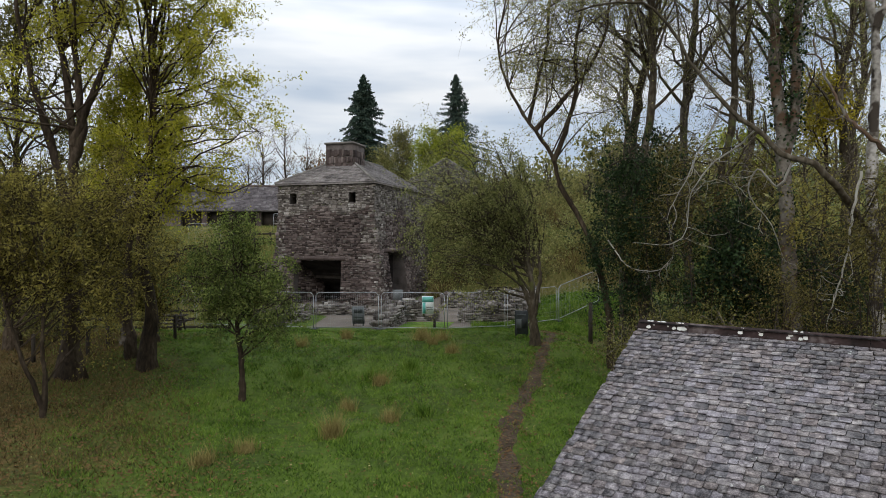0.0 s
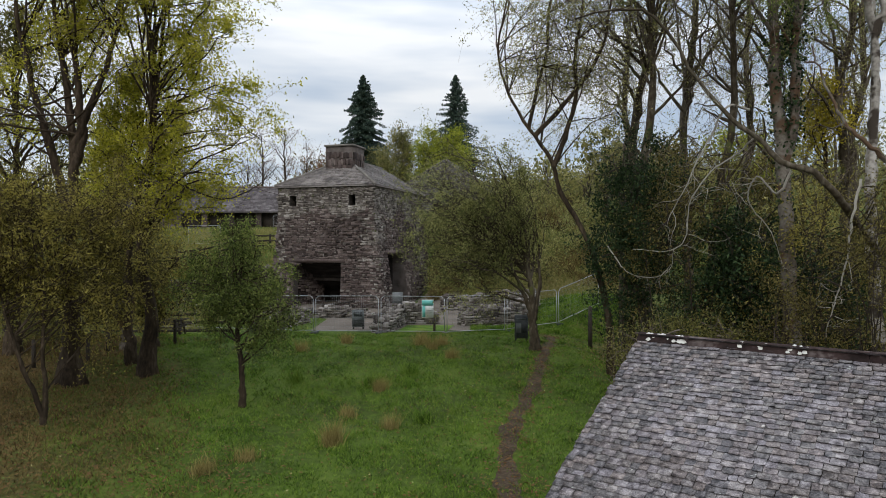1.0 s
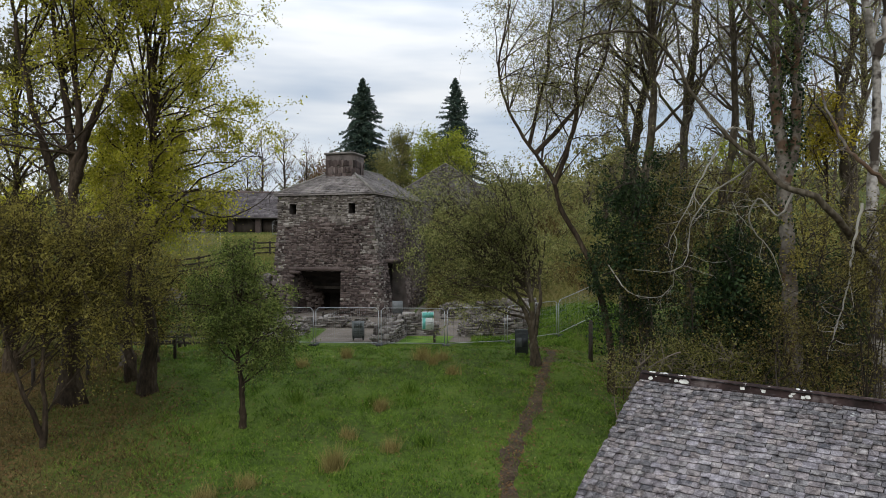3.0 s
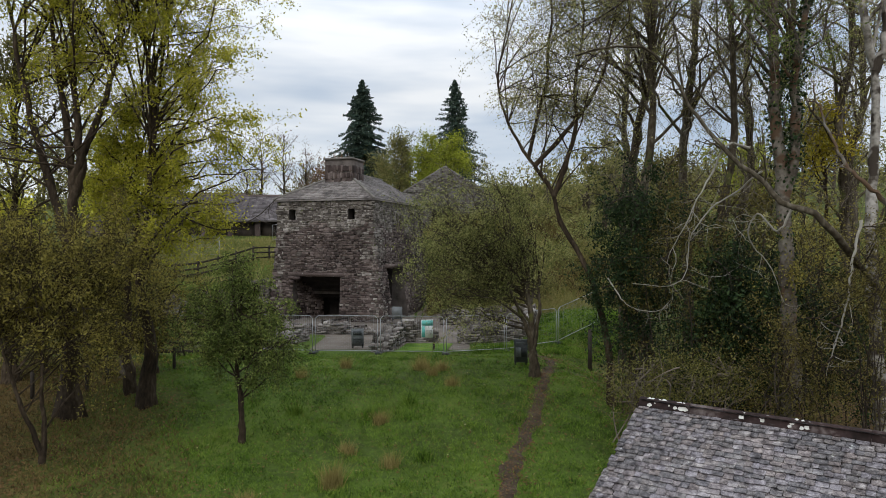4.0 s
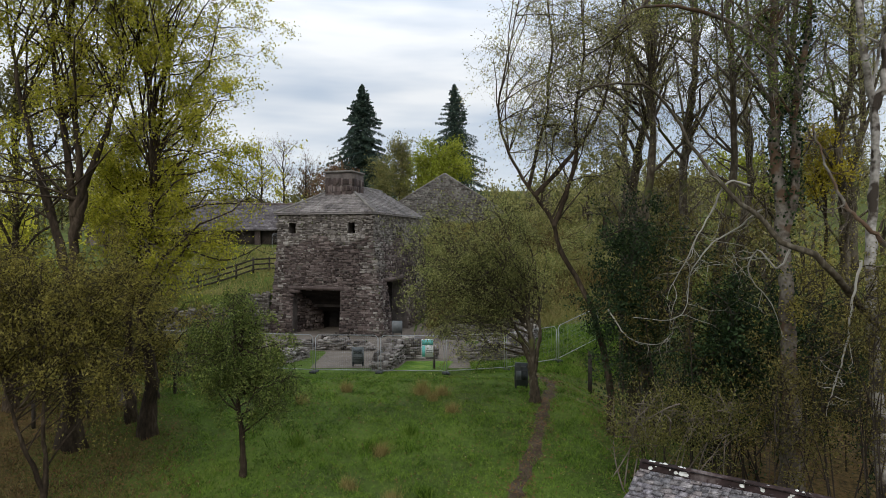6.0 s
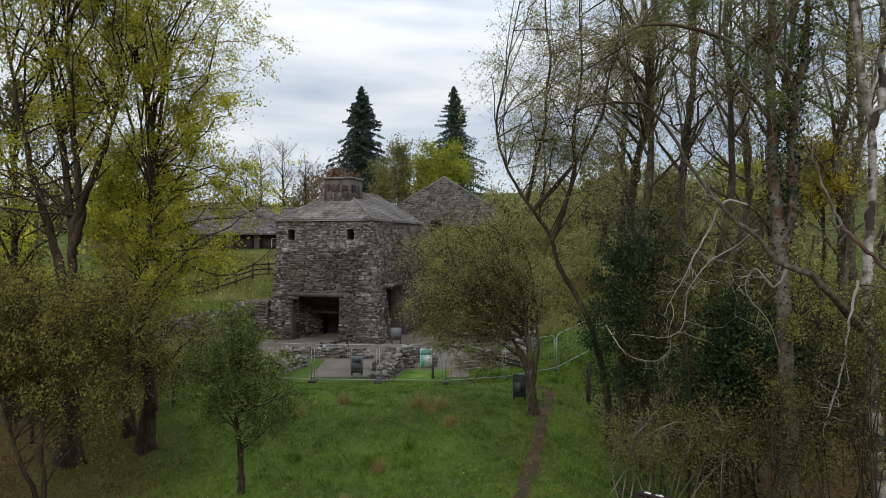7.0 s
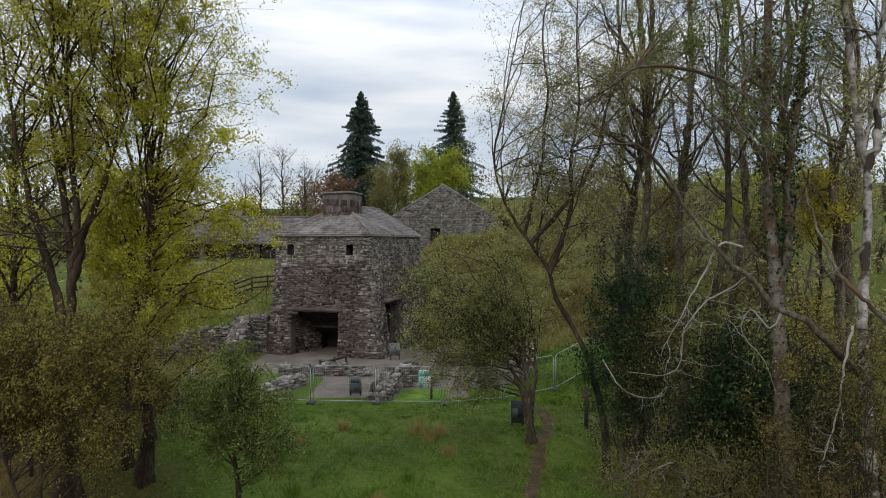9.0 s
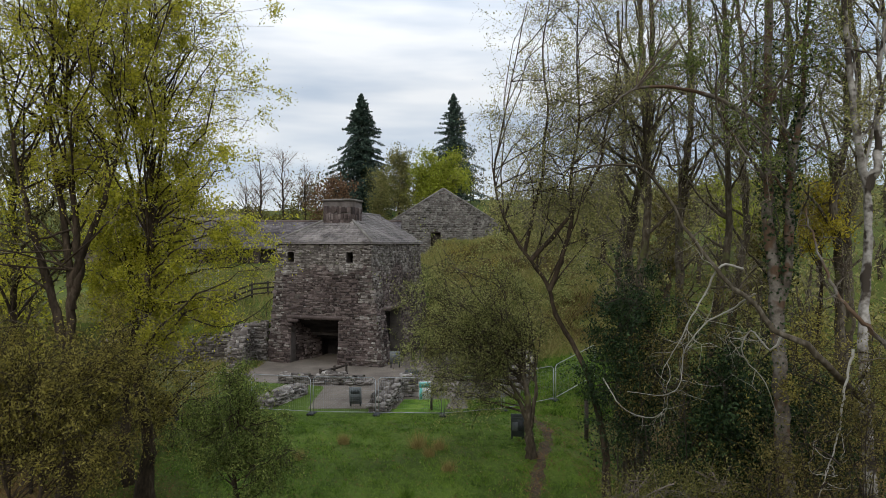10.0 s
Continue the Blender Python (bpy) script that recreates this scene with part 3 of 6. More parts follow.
def lay_slates(rng, parent, origin, along, up, inside, course, wmin, wmax, u0, u1, v1, singles=0, near=None, thick=0.02, mat=None):
    """Slates in courses over the part of a roof plane for which inside(u, v) holds."""
    origin, along, up = Vector(origin), Vector(along).normalized(), Vector(up).normalized()
    normal = along.cross(up)
    base = Matrix((( along.x, up.x, normal.x, origin.x), (along.y, up.y, normal.y, origin.y), (along.z, up.z, normal.z, origin.z), (0, 0, 0, 1)))
    items = []
    v = 0.0
    while v < v1:
        u = u0 - rng.uniform(0, wmax)
        c = course(v) * rng.uniform(0.92, 1.08)
        while u < u1:
            w = rng.uniform(wmin, wmax) * (c / course(0)) ** 0.5
            a, b = u, u + w
            if inside((a + b) / 2, v + c / 2):
                mid = (a + b) / 2
                lo, hi = a, b
                if not inside(lo, v + c / 2):
                    good = mid
                    for _ in range(8):
                        half_ = (lo + good) / 2
                        lo, good = (lo, half_) if inside(half_, v + c / 2) else (half_, good)
                    lo = good
                if not inside(hi, v + c / 2):
                    good = mid
                    for _ in range(8):
                        half_ = (hi + good) / 2
                        hi, good = (hi, half_) if inside(half_, v + c / 2) else (half_, good)
                    hi = good
                items.append(((lo + hi) / 2, v + rng.uniform(-0.012, 0.012), hi - lo, c))
            u += w
        v += c
    order = sorted(range(len(items)), key=lambda i: near(items[i][0], items[i][1])) if near else []
    chosen = set(order[:singles])
    jv, jf, n = [], [], 0
    for i, (u, v, w, c) in enumerate(items):
        k = rng.randrange(len(SLATES))
        m = base @ Matrix.Translation((u, v, 0.004)) @ pose(0, 0, 0, 0, 0, rng.uniform(-0.7, 0.7)) @ Matrix.Diagonal((w * 0.975, c * 1.25, thick * rng.uniform(0.8, 1.3), 1))
        if i in chosen:
            ob = new("slate", SLATES[k])
            ob.parent = parent
            ob.matrix_basis = m if parent.parent else Matrix.Translation(-parent.location) @ m
        else:
            a = np.array(m)
            jv.append(SLATE_V[k] @ a[:3, :3].T + a[:3, 3])
            jf += [tuple(q + n for q in f) for f in SLATE_F[k]]
            n += len(SLATE_V[k])
    if jf:
        under("slating", mesh_from("slating", np.concatenate(jv), [i for q in jf for i in q], [len(q) for q in jf], mat or M_SLATE_J), parent, "", "stuff")


# ---- blast furnace ----
TH = radians(17)
FC = Vector((-3.85, 40.0, 0))
FU, FS = Vector((-math.cos(TH), math.sin(TH), 0)), Vector((math.sin(TH), math.cos(TH), 0))
FW, FD, F_BASE, F_EAVE, F_RIDGE = 6.5, 9.2, 2.45, 10.2, 12.2


def batter(z):
    """How far the front leans out at the height z; the flank towards the yard leans out further."""
    return 0.42 * max(0.0, (8.9 - z) / 6.4) ** 1.25


def flank_batter(z):
    return 0.9 * max(0.0, (8.9 - z) / 6.4) ** 1.1


furnace = thing("blast_furnace", "square rubble-stone blast furnace with a slate hipped roof and squat chimney", "furnace", (FC.x, FC.y, F_BASE))
Z = Vector((0, 0, 1))
front = lambda u, d, z: FC + FU * u - FS * d + Z * z
side = lambda u, d, z: FC + FS * u - FU * d + Z * z
back_l = lambda u, d, z: FC + FU * FW + FS * (FD - u) + FU * d + Z * z
back_s = lambda u, d, z: FC + FS * FD + FU * (FW - u) * 1.0 + FS * d + Z * z
ZS = [3.2, 4.0, 4.8, 5.6, 6.4, 7.2, 8.0, 8.9]
FRONT_HOLES = [(2.05, 5.25, F_BASE, 5.45), (1.18, 1.62, 8.95, 9.6), (5.2, 5.66, 8.95, 9.6)]
SIDE_HOLES = [(1.25, 3.9, F_BASE, 5.95), (3.9, 4.1, 8.9, 9.5), (5.9, 6.1, 7.4, 8.1)]
wall_slab("wall_front", front, FW, F_BASE, F_EAVE, FRONT_HOLES, 0.7, M_MORTAR, furnace, batter, ZS)
wall_slab("wall_side", side, FD, F_BASE, F_EAVE, SIDE_HOLES, 0.7, M_MORTAR, furnace, flank_batter, ZS)
wall_slab("wall_side", back_l, FD, F_BASE, F_EAVE, [], 0.7, M_MORTAR, furnace, batter, ZS)
wall_slab("wall_back", back_s, FW, F_BASE, F_EAVE, [], 0.7, M_MORTAR, furnace, batter, ZS)


def corner_fill():
    """The outer corners, which the batter opens."""
    for su, sd in ((0, 0), (1, 0), (0, 1), (1, 1)):
        s = Soup()
        base = FC + FU * (FW * su) + FS * (FD * sd)
        du, ds = (FU if su else -FU), (FS if sd else -FS)
        zs = [F_BASE, *ZS, F_EAVE]
        vs = []
        for a in zs:
            pa = batter(a) + 0.002
            qa = (batter(a) if su else flank_batter(a)) + 0.002
            vs += [base + du * qa + Z * a, base + du * qa + ds * pa + Z * a, base + ds * pa + Z * a]
        s.add(vs, [q for i in range(len(zs) - 1) for q in ((3 * i, 3 * i + 1, 3 * i + 4, 3 * i + 3), (3 * i + 1, 3 * i + 2, 3 * i + 5, 3 * i + 4))])
        under("corner", s.mesh("corner", M_MORTAR), furnace)


corner_fill()


def face_place(origin, along, outward, lean_out=batter):
    def place(u, z):
        p = origin + along * u + outward * lean_out(z) + Z * z
        lean = math.atan((lean_out(z - 0.3) - lean_out(z + 0.3)) / 0.6)
        o = (outward * math.cos(lean) + Z * math.sin(lean))
        up = (Z * math.cos(lean) - outward * math.sin(lean))
        x = o.cross(up)
        return Matrix(((x.x, o.x, up.x, p.x), (x.y, o.y, up.y, p.y), (x.z, o.z, up.z, p.z), (0, 0, 0, 1)))
    return place


mason = random.Random(21)
wf = [c for c in furnace.children if c.name.startswith("wall_front")][0]
ws = [c for c in furnace.children if c.name.startswith("wall_side")][0]
EXT, EXT_R = 0.42, 0.9


def corner_top(off):
    """How high the battered face reaches out by off."""
    return 8.9 - 6.4 * (max(off, 0.0) / 0.42) ** 0.8


def flank_top(off):
    """The same for the flank."""
    return 8.9 - 6.4 * (max(off, 0.0) / 0.9) ** 0.91


front_stones = lay_courses(mason, FW + EXT + EXT_R, F_BASE, lambda u: (F_EAVE - 0.02) if EXT_R < u < FW + EXT_R else (flank_top(EXT_R - u) if u < EXT_R else corner_top(u - FW - EXT_R)),
                           [(a + EXT_R, b + EXT_R, c, d) for a, b, c, d in FRONT_HOLES], 0.075, 0.165, 0.1, 0.42)
side_stones = lay_courses(mason, FD + EXT, F_BASE, lambda u: (F_EAVE - 0.02) if u > EXT else corner_top(EXT - u),
                          [(a + EXT, b + EXT, c, d) for a, b, c, d in SIDE_HOLES], 0.075, 0.165, 0.1, 0.42)


def is_pale(s):
    """The top courses and the quoins are of paler stone."""
    return s[1] > 8.5 + 0.35 * math.sin(s[0] * 1.7) or (mason.random() < 0.45 and min(s[0], abs(FW + EXT + EXT_R - s[0])) < 0.95) or mason.random() < 0.05 or (s[0] < 1.7 and s[1] > 6.6 and mason.random() < 0.6)


for wall_, place_, stones_, single_ in ((wf, face_place(FC - FU * EXT_R, FU, -FS), front_stones, 240), (ws, face_place(FC - FS * EXT, FS, -FU, flank_batter), side_stones, 90)):
    pale_ones = [s for s in stones_ if is_pale(s)]
    kept = set(pale_ones)
    set_stones(mason, wall_, place_, [s for s in stones_ if s not in kept], single_)
    set_stones(mason, wall_, place_, pale_ones, single_ // 4, pale=True)


def recess(place, u0, u1, i0, i1, z_top, z_in, depth, parent, name, beams):
    """A tapering casting arch: splayed sides, a ceiling that steps down, a dark doorway at the back."""
    s = Soup()
    zb = F_BASE
    A = lambda u, d, z: place(u, -d, z)
    s.add([A(u0, 0.3, zb), A(i0, depth, zb), A(i0, depth, z_top), A(u0, 0.3, z_top)], [(0, 1, 2, 3)])
    s.add([A(u1, 0.3, zb), A(i1, depth, zb), A(i1, depth, z_top), A(u1, 0.3, z_top)], [(3, 2, 1, 0)])
    s.add([A(u0, 0.3, z_top), A(u1, 0.3, z_top), A(i1, depth, z_in), A(i0, depth, z_in)], [(0, 1, 2, 3)])
    e = depth + 0.8
    s.add([A(i0, depth, zb), A(i0, e, zb), A(i0, e, z_in), A(i0, depth, z_in)], [(0, 1, 2, 3)])
    s.add([A(i1, depth, zb), A(i1, e, zb), A(i1, e, z_in), A(i1, depth, z_in)], [(3, 2, 1, 0)])
    s.add([A(i0, depth, z_in), A(i1, depth, z_in), A(i1, e, z_in), A(i0, e, z_in)], [(0, 1, 2, 3)])
    s.add([A(i0, e, zb), A(i1, e, zb), A(i1, e, z_in), A(i0, e, z_in)], [(0, 1, 2, 3)])
    # the colour also carries the shade inside the arch
    under(name, s.mesh(name, M_SOOT_SHADE), parent, "casting arch recess darkened for soot and shade")
    for k in range(beams):
        t = (k + 0.3) / beams
        b = Soup()
        z = z_top + (z_in - z_top) * t + 0.05
        d = 0.3 + (depth - 0.3) * t
        a, c = u0 + (i0 - u0) * t, u1 + (i1 - u1) * t
        m = Matrix(((FU.x, FS.x, 0), (FU.y, FS.y, 0), (0, 0, 1))) if place is front else Matrix(((FS.x, FU.x, 0), (FS.y, FU.y, 0), (0, 0, 1)))
        b.box(A((a + c) / 2, d, z), (abs(c - a) + 0.3, 0.2, 0.3), m)
        under("lintel_beam", b.mesh("lintel_beam", M_SOOT_SHADE), parent)


recess(front, 2.05, 5.25, 3.2, 4.5, 5.45, 3.85, 2.4, furnace, "casting_arch", 4)
inner = Soup()
inner.box(front(3.75, -1.75, 4.45), (2.3, 0.35, 0.42), Matrix(((FU.x, FS.x, 0), (FU.y, FS.y, 0), (0, 0, 1))))
under("lintel_beam", inner.mesh("lintel_beam", M_MORTAR), furnace, "grey stone inner lintel")
corbels = random.Random(12)
for u0, z0 in ((5.3, 5.36), (4.98, 5.34), (5.32, 5.1)):
    k = Soup()
    k.box(front(u0, batter(z0) + 0.02, z0), (corbels.uniform(0.3, 0.45), 0.4, corbels.uniform(0.16, 0.24)), Matrix(((FU.x, FS.x, 0), (FU.y, FS.y, 0), (0, 0, 1))))
    under("corbel", k.mesh("corbel", M_STONE_J), furnace)
recess(side, 1.25, 3.9, 1.7, 3.0, 5.95, 3.9, 1.5, furnace, "blowing_arch", 4)


def splay_stones():
    """Coursed stones on the splayed flank of the casting arch."""
    a, b = front(5.25, -0.25, 0), front(4.51, -2.4, 0)
    w = (b - a)
    length = w.length
    w.normalize()
    out = Vector((-w.y, w.x, 0))
    if out.dot(Vector((0, 0, 0)) - a + front(3.4, -0.2, 0)) < 0:
        out = -out

    def place(u, z):
        p = a + w * u + Z * z
        x = out.cross(Z)
        return Matrix(((x.x, out.x, 0, p.x), (x.y, out.y, 0, p.y), (0, 0, 1, p.z), (0, 0, 0, 1)))
    return place, length


flank, flank_len = splay_stones()
arch = [c for c in furnace.children if c.name == "casting_arch"][0]
set_stones(mason, arch, flank, lay_courses(mason, flank_len, F_BASE, lambda u: 5.4 - u * 0.6, []), 30)
for place, u0, u1, z in ((front, 1.8, 5.6, 5.57), (side, 0.95, 4.2, 6.07)):
    k = Soup()
    mid = place((u0 + u1) / 2, (batter if place is front else flank_batter)(z) - 0.22, z)
    m = Matrix(((FU.x, FS.x, 0), (FU.y, FS.y, 0), (0, 0, 1))) if place is front else Matrix(((FS.x, FU.x, 0), (FS.y, FU.y, 0), (0, 0, 1)))
    k.box(mid, (u1 - u0, 0.62, 0.24), m)
    under("lintel", k.mesh("lintel", M_STONE_J), furnace, "long sooty stone lintel over the arch")

# roof: hipped in front, gabled behind
OV = 0.16
front_run = 2.05 / 1.25 * (F_RIDGE - F_EAVE)
R = lambda u, s, z: FC + FU * u + FS * s + Z * z
eL, eC = R(FW + OV, -OV, F_EAVE), R(-OV, -OV, F_EAVE)
bL, bC = R(FW + OV, FD + OV, F_EAVE), R(-OV, FD + OV, F_EAVE)
rF, rB = R(FW / 2, front_run, F_RIDGE), R(FW / 2, FD + OV, F_RIDGE)
s = Soup()
dn = Vector((0, 0, -0.09))
s.add([eL, eC, bC, bL, rF, rB], [(0, 4, 1), (1, 4, 5, 2), (0, 3, 5, 4), (2, 5, 3)])
s.add([p + dn for p in (eL, eC, bC, bL)], [(3, 2, 1, 0)])
s.add([eL, eC, bC, bL] + [p + dn for p in (eL, eC, bC, bL)], [(0, 1, 5, 4), (1, 2, 6, 5), (2, 3, 7, 6), (3, 0, 4, 7)])
f_roof = under("roof", s.mesh("roof", M_SLATE_F), furnace, "weathered grey slate roof")
roof_rng = random.Random(31)
half = FW / 2 + OV
up_front = (rF - (eL + eC) / 2)
vlen = up_front.length
wide = FW + 2 * OV
lay_slates(roof_rng, f_roof, eL, -FU, up_front, lambda u, v: half * v / vlen < u < wide - half * v / vlen and v < vlen, lambda v: 0.24, 0.22, 0.4, 0, wide, vlen, thick=0.035, mat=M_SLATE_F)
up_side = R(FW / 2, 0, F_RIDGE) - R(-OV, 0, F_EAVE)
slen = up_side.length
lay_slates(roof_rng, f_roof, eC, FS, up_side, lambda u, v: (front_run + OV) * v / slen < u < FD + 2 * OV and v < slen, lambda v: 0.24, 0.22, 0.4, 0, FD + 2 * OV, slen, thick=0.035, mat=M_SLATE_F)
for a, b in ((eL, rF), (eC, rF), (rF, rB)):
    k = Soup()
    k.bar(a + Z * 0.03, b + Z * 0.03, 0.09, 6)
    under("hip_cap", k.mesh("hip_cap", M_GABLE), f_roof)
gable = Soup()
gable.add([R(-0.02, FD, F_EAVE - 0.05), R(FW + 0.02, FD, F_EAVE - 0.05), R(FW / 2, FD, F_RIDGE - 0.08)], [(0, 1, 2)])
gable.add([R(-0.02, FD - 0.5, F_EAVE - 0.05), R(FW + 0.02, FD - 0.5, F_EAVE - 0.05), R(FW / 2, FD - 0.5, F_RIDGE - 0.4)], [(0, 1, 2)])
under("gable", gable.mesh("gable", M_MORTAR), furnace)

# chimney: a broad square stack of upright stones
ch = Soup()
CW, C0, CZ0, CZ1 = 0.94, 2.0, 11.1, 12.9
m3 = Matrix(((FU.x, FS.x, 0), (FU.y, FS.y, 0), (0, 0, 1)))
ch.box(R(FW / 2, C0 + CW, (CZ0 + CZ1) / 2), (2 * CW, 2 * CW, CZ1 - CZ0), m3)
chimney = under("chimney", ch.mesh("chimney", M_MORTAR), furnace, "squat square stone chimney stack")
cap = Soup()
cap.box(R(FW / 2, C0 + CW, CZ1 + 0.05), (2 * CW + 0.16, 2 * CW + 0.16, 0.12), m3)
under("coping", cap.mesh("coping", M_GABLE), chimney, "thin stone coping slabs")
for along, out, org in ((FU, -FS, R(FW / 2 - CW, C0, 0)), (FS, -FU, R(FW / 2 - CW, C0, 0))):
    x = out.cross(Z)

    def cplace(u, z, along=along, out=out, org=org, x=x):
        p = org + along * u + Z * z
        return Matrix(((x.x, out.x, 0, p.x), (x.y, out.y, 0, p.y), (0, 0, 1, p.z), (0, 0, 0, 1)))
    set_stones(mason, chimney, cplace, lay_courses(mason, 2 * CW, CZ0, lambda u: CZ1 - 0.22, [], 0.4, 0.56, 0.14, 0.3), 20, 0.06)

# ---- ruined walls of the casting house ----


def ruin(label, a, b, thick, top, singles=40, base=None, hole=None):
    """A broken rubble wall from a to b; top(u) is its height over its base."""
    a, b = Vector((*a, 0)), Vector((*b, 0))
    w = (b - a)
    length = w.length
    w.normalize()
    out = Vector((w.y, -w.x, 0))
    zb = base if base is not None else float(min(height(a.x, a.y), height(b.x, b.y))) - 0.05
    top_of = thing("ruined_wall", label, "wall", (a.x, a.y, zb), "ruined walls of the casting house")
    rng = random.Random(a.x * 7 + b.y)
    core = Soup()
    n = max(3, int(length / 0.35))
    for i in range(n):
        u0, u1 = length * i / n, length * (i + 1) / n
        h = max(0.06, top((u0 + u1) / 2) - 0.08)
        m = Matrix(((w.x, out.x, 0), (w.y, out.y, 0), (0, 0, 1)))
        core.box(a + w * (u0 + u1) / 2 - out * thick / 2 + Z * (zb + h / 2), (u1 - u0 - 0.002, thick - 0.05, h), m)
    under("wall_core", core.mesh("wall_core", M_MORTAR), top_of)
    x = out.cross(Z)

    def fp(u, z):
        p = a + w * u + Z * (zb + z) - out * 0.03
        return Matrix(((x.x, out.x, 0, p.x), (x.y, out.y, 0, p.y), (0, 0, 1, p.z), (0, 0, 0, 1)))

    def bp(u, z):
        p = a + w * u + Z * (zb + z) - out * (thick - 0.03)
        return Matrix(((-x.x, -out.x, 0, p.x), (-x.y, -out.y, 0, p.y), (0, 0, 1, p.z), (0, 0, 0, 1)))

    def tp(u, z):
        p = a + w * u + Z * (zb + max(0.06, top(u) - 0.08) - 0.04) - out * (thick / 2 + z)
        return Matrix(((x.x, 0, -out.x, p.x), (x.y, 0, -out.y, p.y), (0, 1, 0, p.z), (0, 0, 0, 1)))

    set_stones(rng, top_of, fp, lay_courses(rng, length, 0, lambda u: top(u), [], 0.07, 0.15, 0.14, 0.5), singles, 0.1, pale=True)
    set_stones(rng, top_of, bp, lay_courses(rng, length, 0, lambda u: top(u), [], 0.07, 0.15, 0.16, 0.5), 0, 0.1, pale=True)
    cap_list = [(u, z - thick / 2 + 0.02, ww, hh) for u, z, ww, hh in lay_courses(rng, length, 0, lambda u: thick + 0.1, [], 0.16, 0.3, 0.18, 0.45) if z < thick]
    set_stones(rng, top_of, tp, cap_list, 10, 0.13, pale=True)
    for end, sgn in ((a, -1), (b, 1)):
        h = top(0.1 if sgn < 0 else length - 0.1)
        o = w * sgn
        xe = o.cross(Z)

        def ep(u, z, end=end, o=o, xe=xe, sgn=sgn):
            p = end - o * 0.04 - out * (u if sgn > 0 else u) + Z * (zb + z)
            return Matrix(((xe.x, o.x, 0, p.x), (xe.y, o.y, 0, p.y), (0, 0, 1, p.z), (0, 0, 0, 1)))
        set_stones(rng, top_of, ep, lay_courses(rng, thick, 0, lambda u: h, [], 0.07, 0.15, 0.16, 0.45), 0, 0.08, pale=True)
    return top_of


def ragged(h0, h1, length, seed, rough=0.12):
    r = random.Random(seed)
    k = [r.uniform(-rough, rough) for _ in range(40)]
    return lambda u: max(0.12, h0 + (h1 - h0) * min(max(u / length, 0), 1) + k[int(max(u, 0) / 0.4) % 40])


ruin("low ruined rubble wall end beside the grass plot", (-2.05, 28.8), (-1.5, 31.6), 0.75, ragged(0.45, 1.05, 3.0, 1))
ruin("broken rubble wall stub behind the site notice", (-1.5, 31.8), (0.1, 32.0), 0.7, ragged(0.95, 0.7, 1.6, 2, 0.18))
ruin("broken rubble wall beside the gap in the yard", (1.35, 31.0), (4.2, 32.4), 0.7, ragged(0.75, 1.0, 3.2, 3, 0.2))
ruin("low rubble footing along the yard", (-8.2, 35.0), (-3.3, 34.3), 0.7, ragged(0.62, 0.4, 5.0, 4, 0.2))
ruin("stub of rubble footing in the grass", (-7.3, 29.6), (-6.2, 32.6), 0.8, ragged(0.3, 0.55, 3.2, 5, 0.14))
ruin("mossy rubble wall at the back of the yard", (0.2, 38.4), (5.5, 37.2), 0.7, ragged(0.8, 1.3, 5.4, 6, 0.15))
ruin("mossy rubble wall running into the bank", (4.4, 32.6), (5.6, 36.6), 0.7, ragged(0.9, 1.2, 4.2, 7, 0.2))
ruin("tall ragged retaining wall built against the furnace", (-14.8, 40.9), (-10.55, 41.6), 0.8, ragged(1.7, 2.75, 4.2, 8, 0.18), 90, 2.45)
ruin("tall ragged retaining wall flanking the furnace", (-20.0, 39.6), (-14.9, 40.8), 0.8, ragged(1.9, 1.75, 5.2, 9, 0.22), 60, 2.45)
ruin("projecting ruined buttress wall beside the furnace", (-11.2, 38.6), (-11.4, 41.0), 0.9, ragged(1.5, 2.7, 2.4, 10, 0.15), 40, 2.45)

# ---- slate-roofed outbuilding beside the camera ----
RL = Vector((2.93, 8.76, 5.42))
RD = Vector((math.cos(radians(-38.0)), math.sin(radians(-38.0)), 0))
DN = Vector((RD.y, -RD.x, 0))
if DN.y > 0:
    DN = -DN
PITCH = math.tan(radians(28.2))
RUN, BLEN = 3.3, 9.0
outbuilding = thing("stone_outbuilding", "low stone outbuilding with a weathered grey slate roof", "building", (RL.x, RL.y, 1.2))
s = Soup()
th = Vector((0, 0, -0.12))
p = [RL, RL + RD * BLEN, RL + RD * BLEN + DN * RUN - Z * RUN * PITCH, RL + DN * RUN - Z * RUN * PITCH,
     RL + RD * BLEN - DN * RUN - Z * RUN * PITCH, RL - DN * RUN - Z * RUN * PITCH]
s.add(p, [(0, 3, 2, 1), (0, 1, 4, 5)])
s.add([q + th for q in p], [(1, 2, 3, 0), (5, 4, 1, 0)])
s.add([p[0], p[3], p[5], p[0] + th, p[3] + th, p[5] + th], [(0, 3, 4, 1), (2, 5, 3, 0)])
s.add([p[1], p[2], p[4], p[1] + th, p[2] + th, p[4] + th], [(1, 4, 3, 0), (0, 3, 5, 2)])
s.add([p[3], p[2], p[3] + th, p[2] + th], [(0, 2, 3, 1)])
s.add([p[5], p[4], p[5] + th, p[4] + th], [(1, 3, 2, 0)])
# near-black deck: its colour stands in for shade in the gaps between slates
ob_roof = under("roof", s.mesh("roof", M_SOOT_SHADE), outbuilding, "weathered slate roof in diminishing courses with lichen spots")
upv = (-DN + Z * PITCH).normalized()
slope = RUN / math.cos(math.atan(PITCH))
s_rng = random.Random(77)
edge_origin = RL + DN * RUN - Z * RUN * PITCH
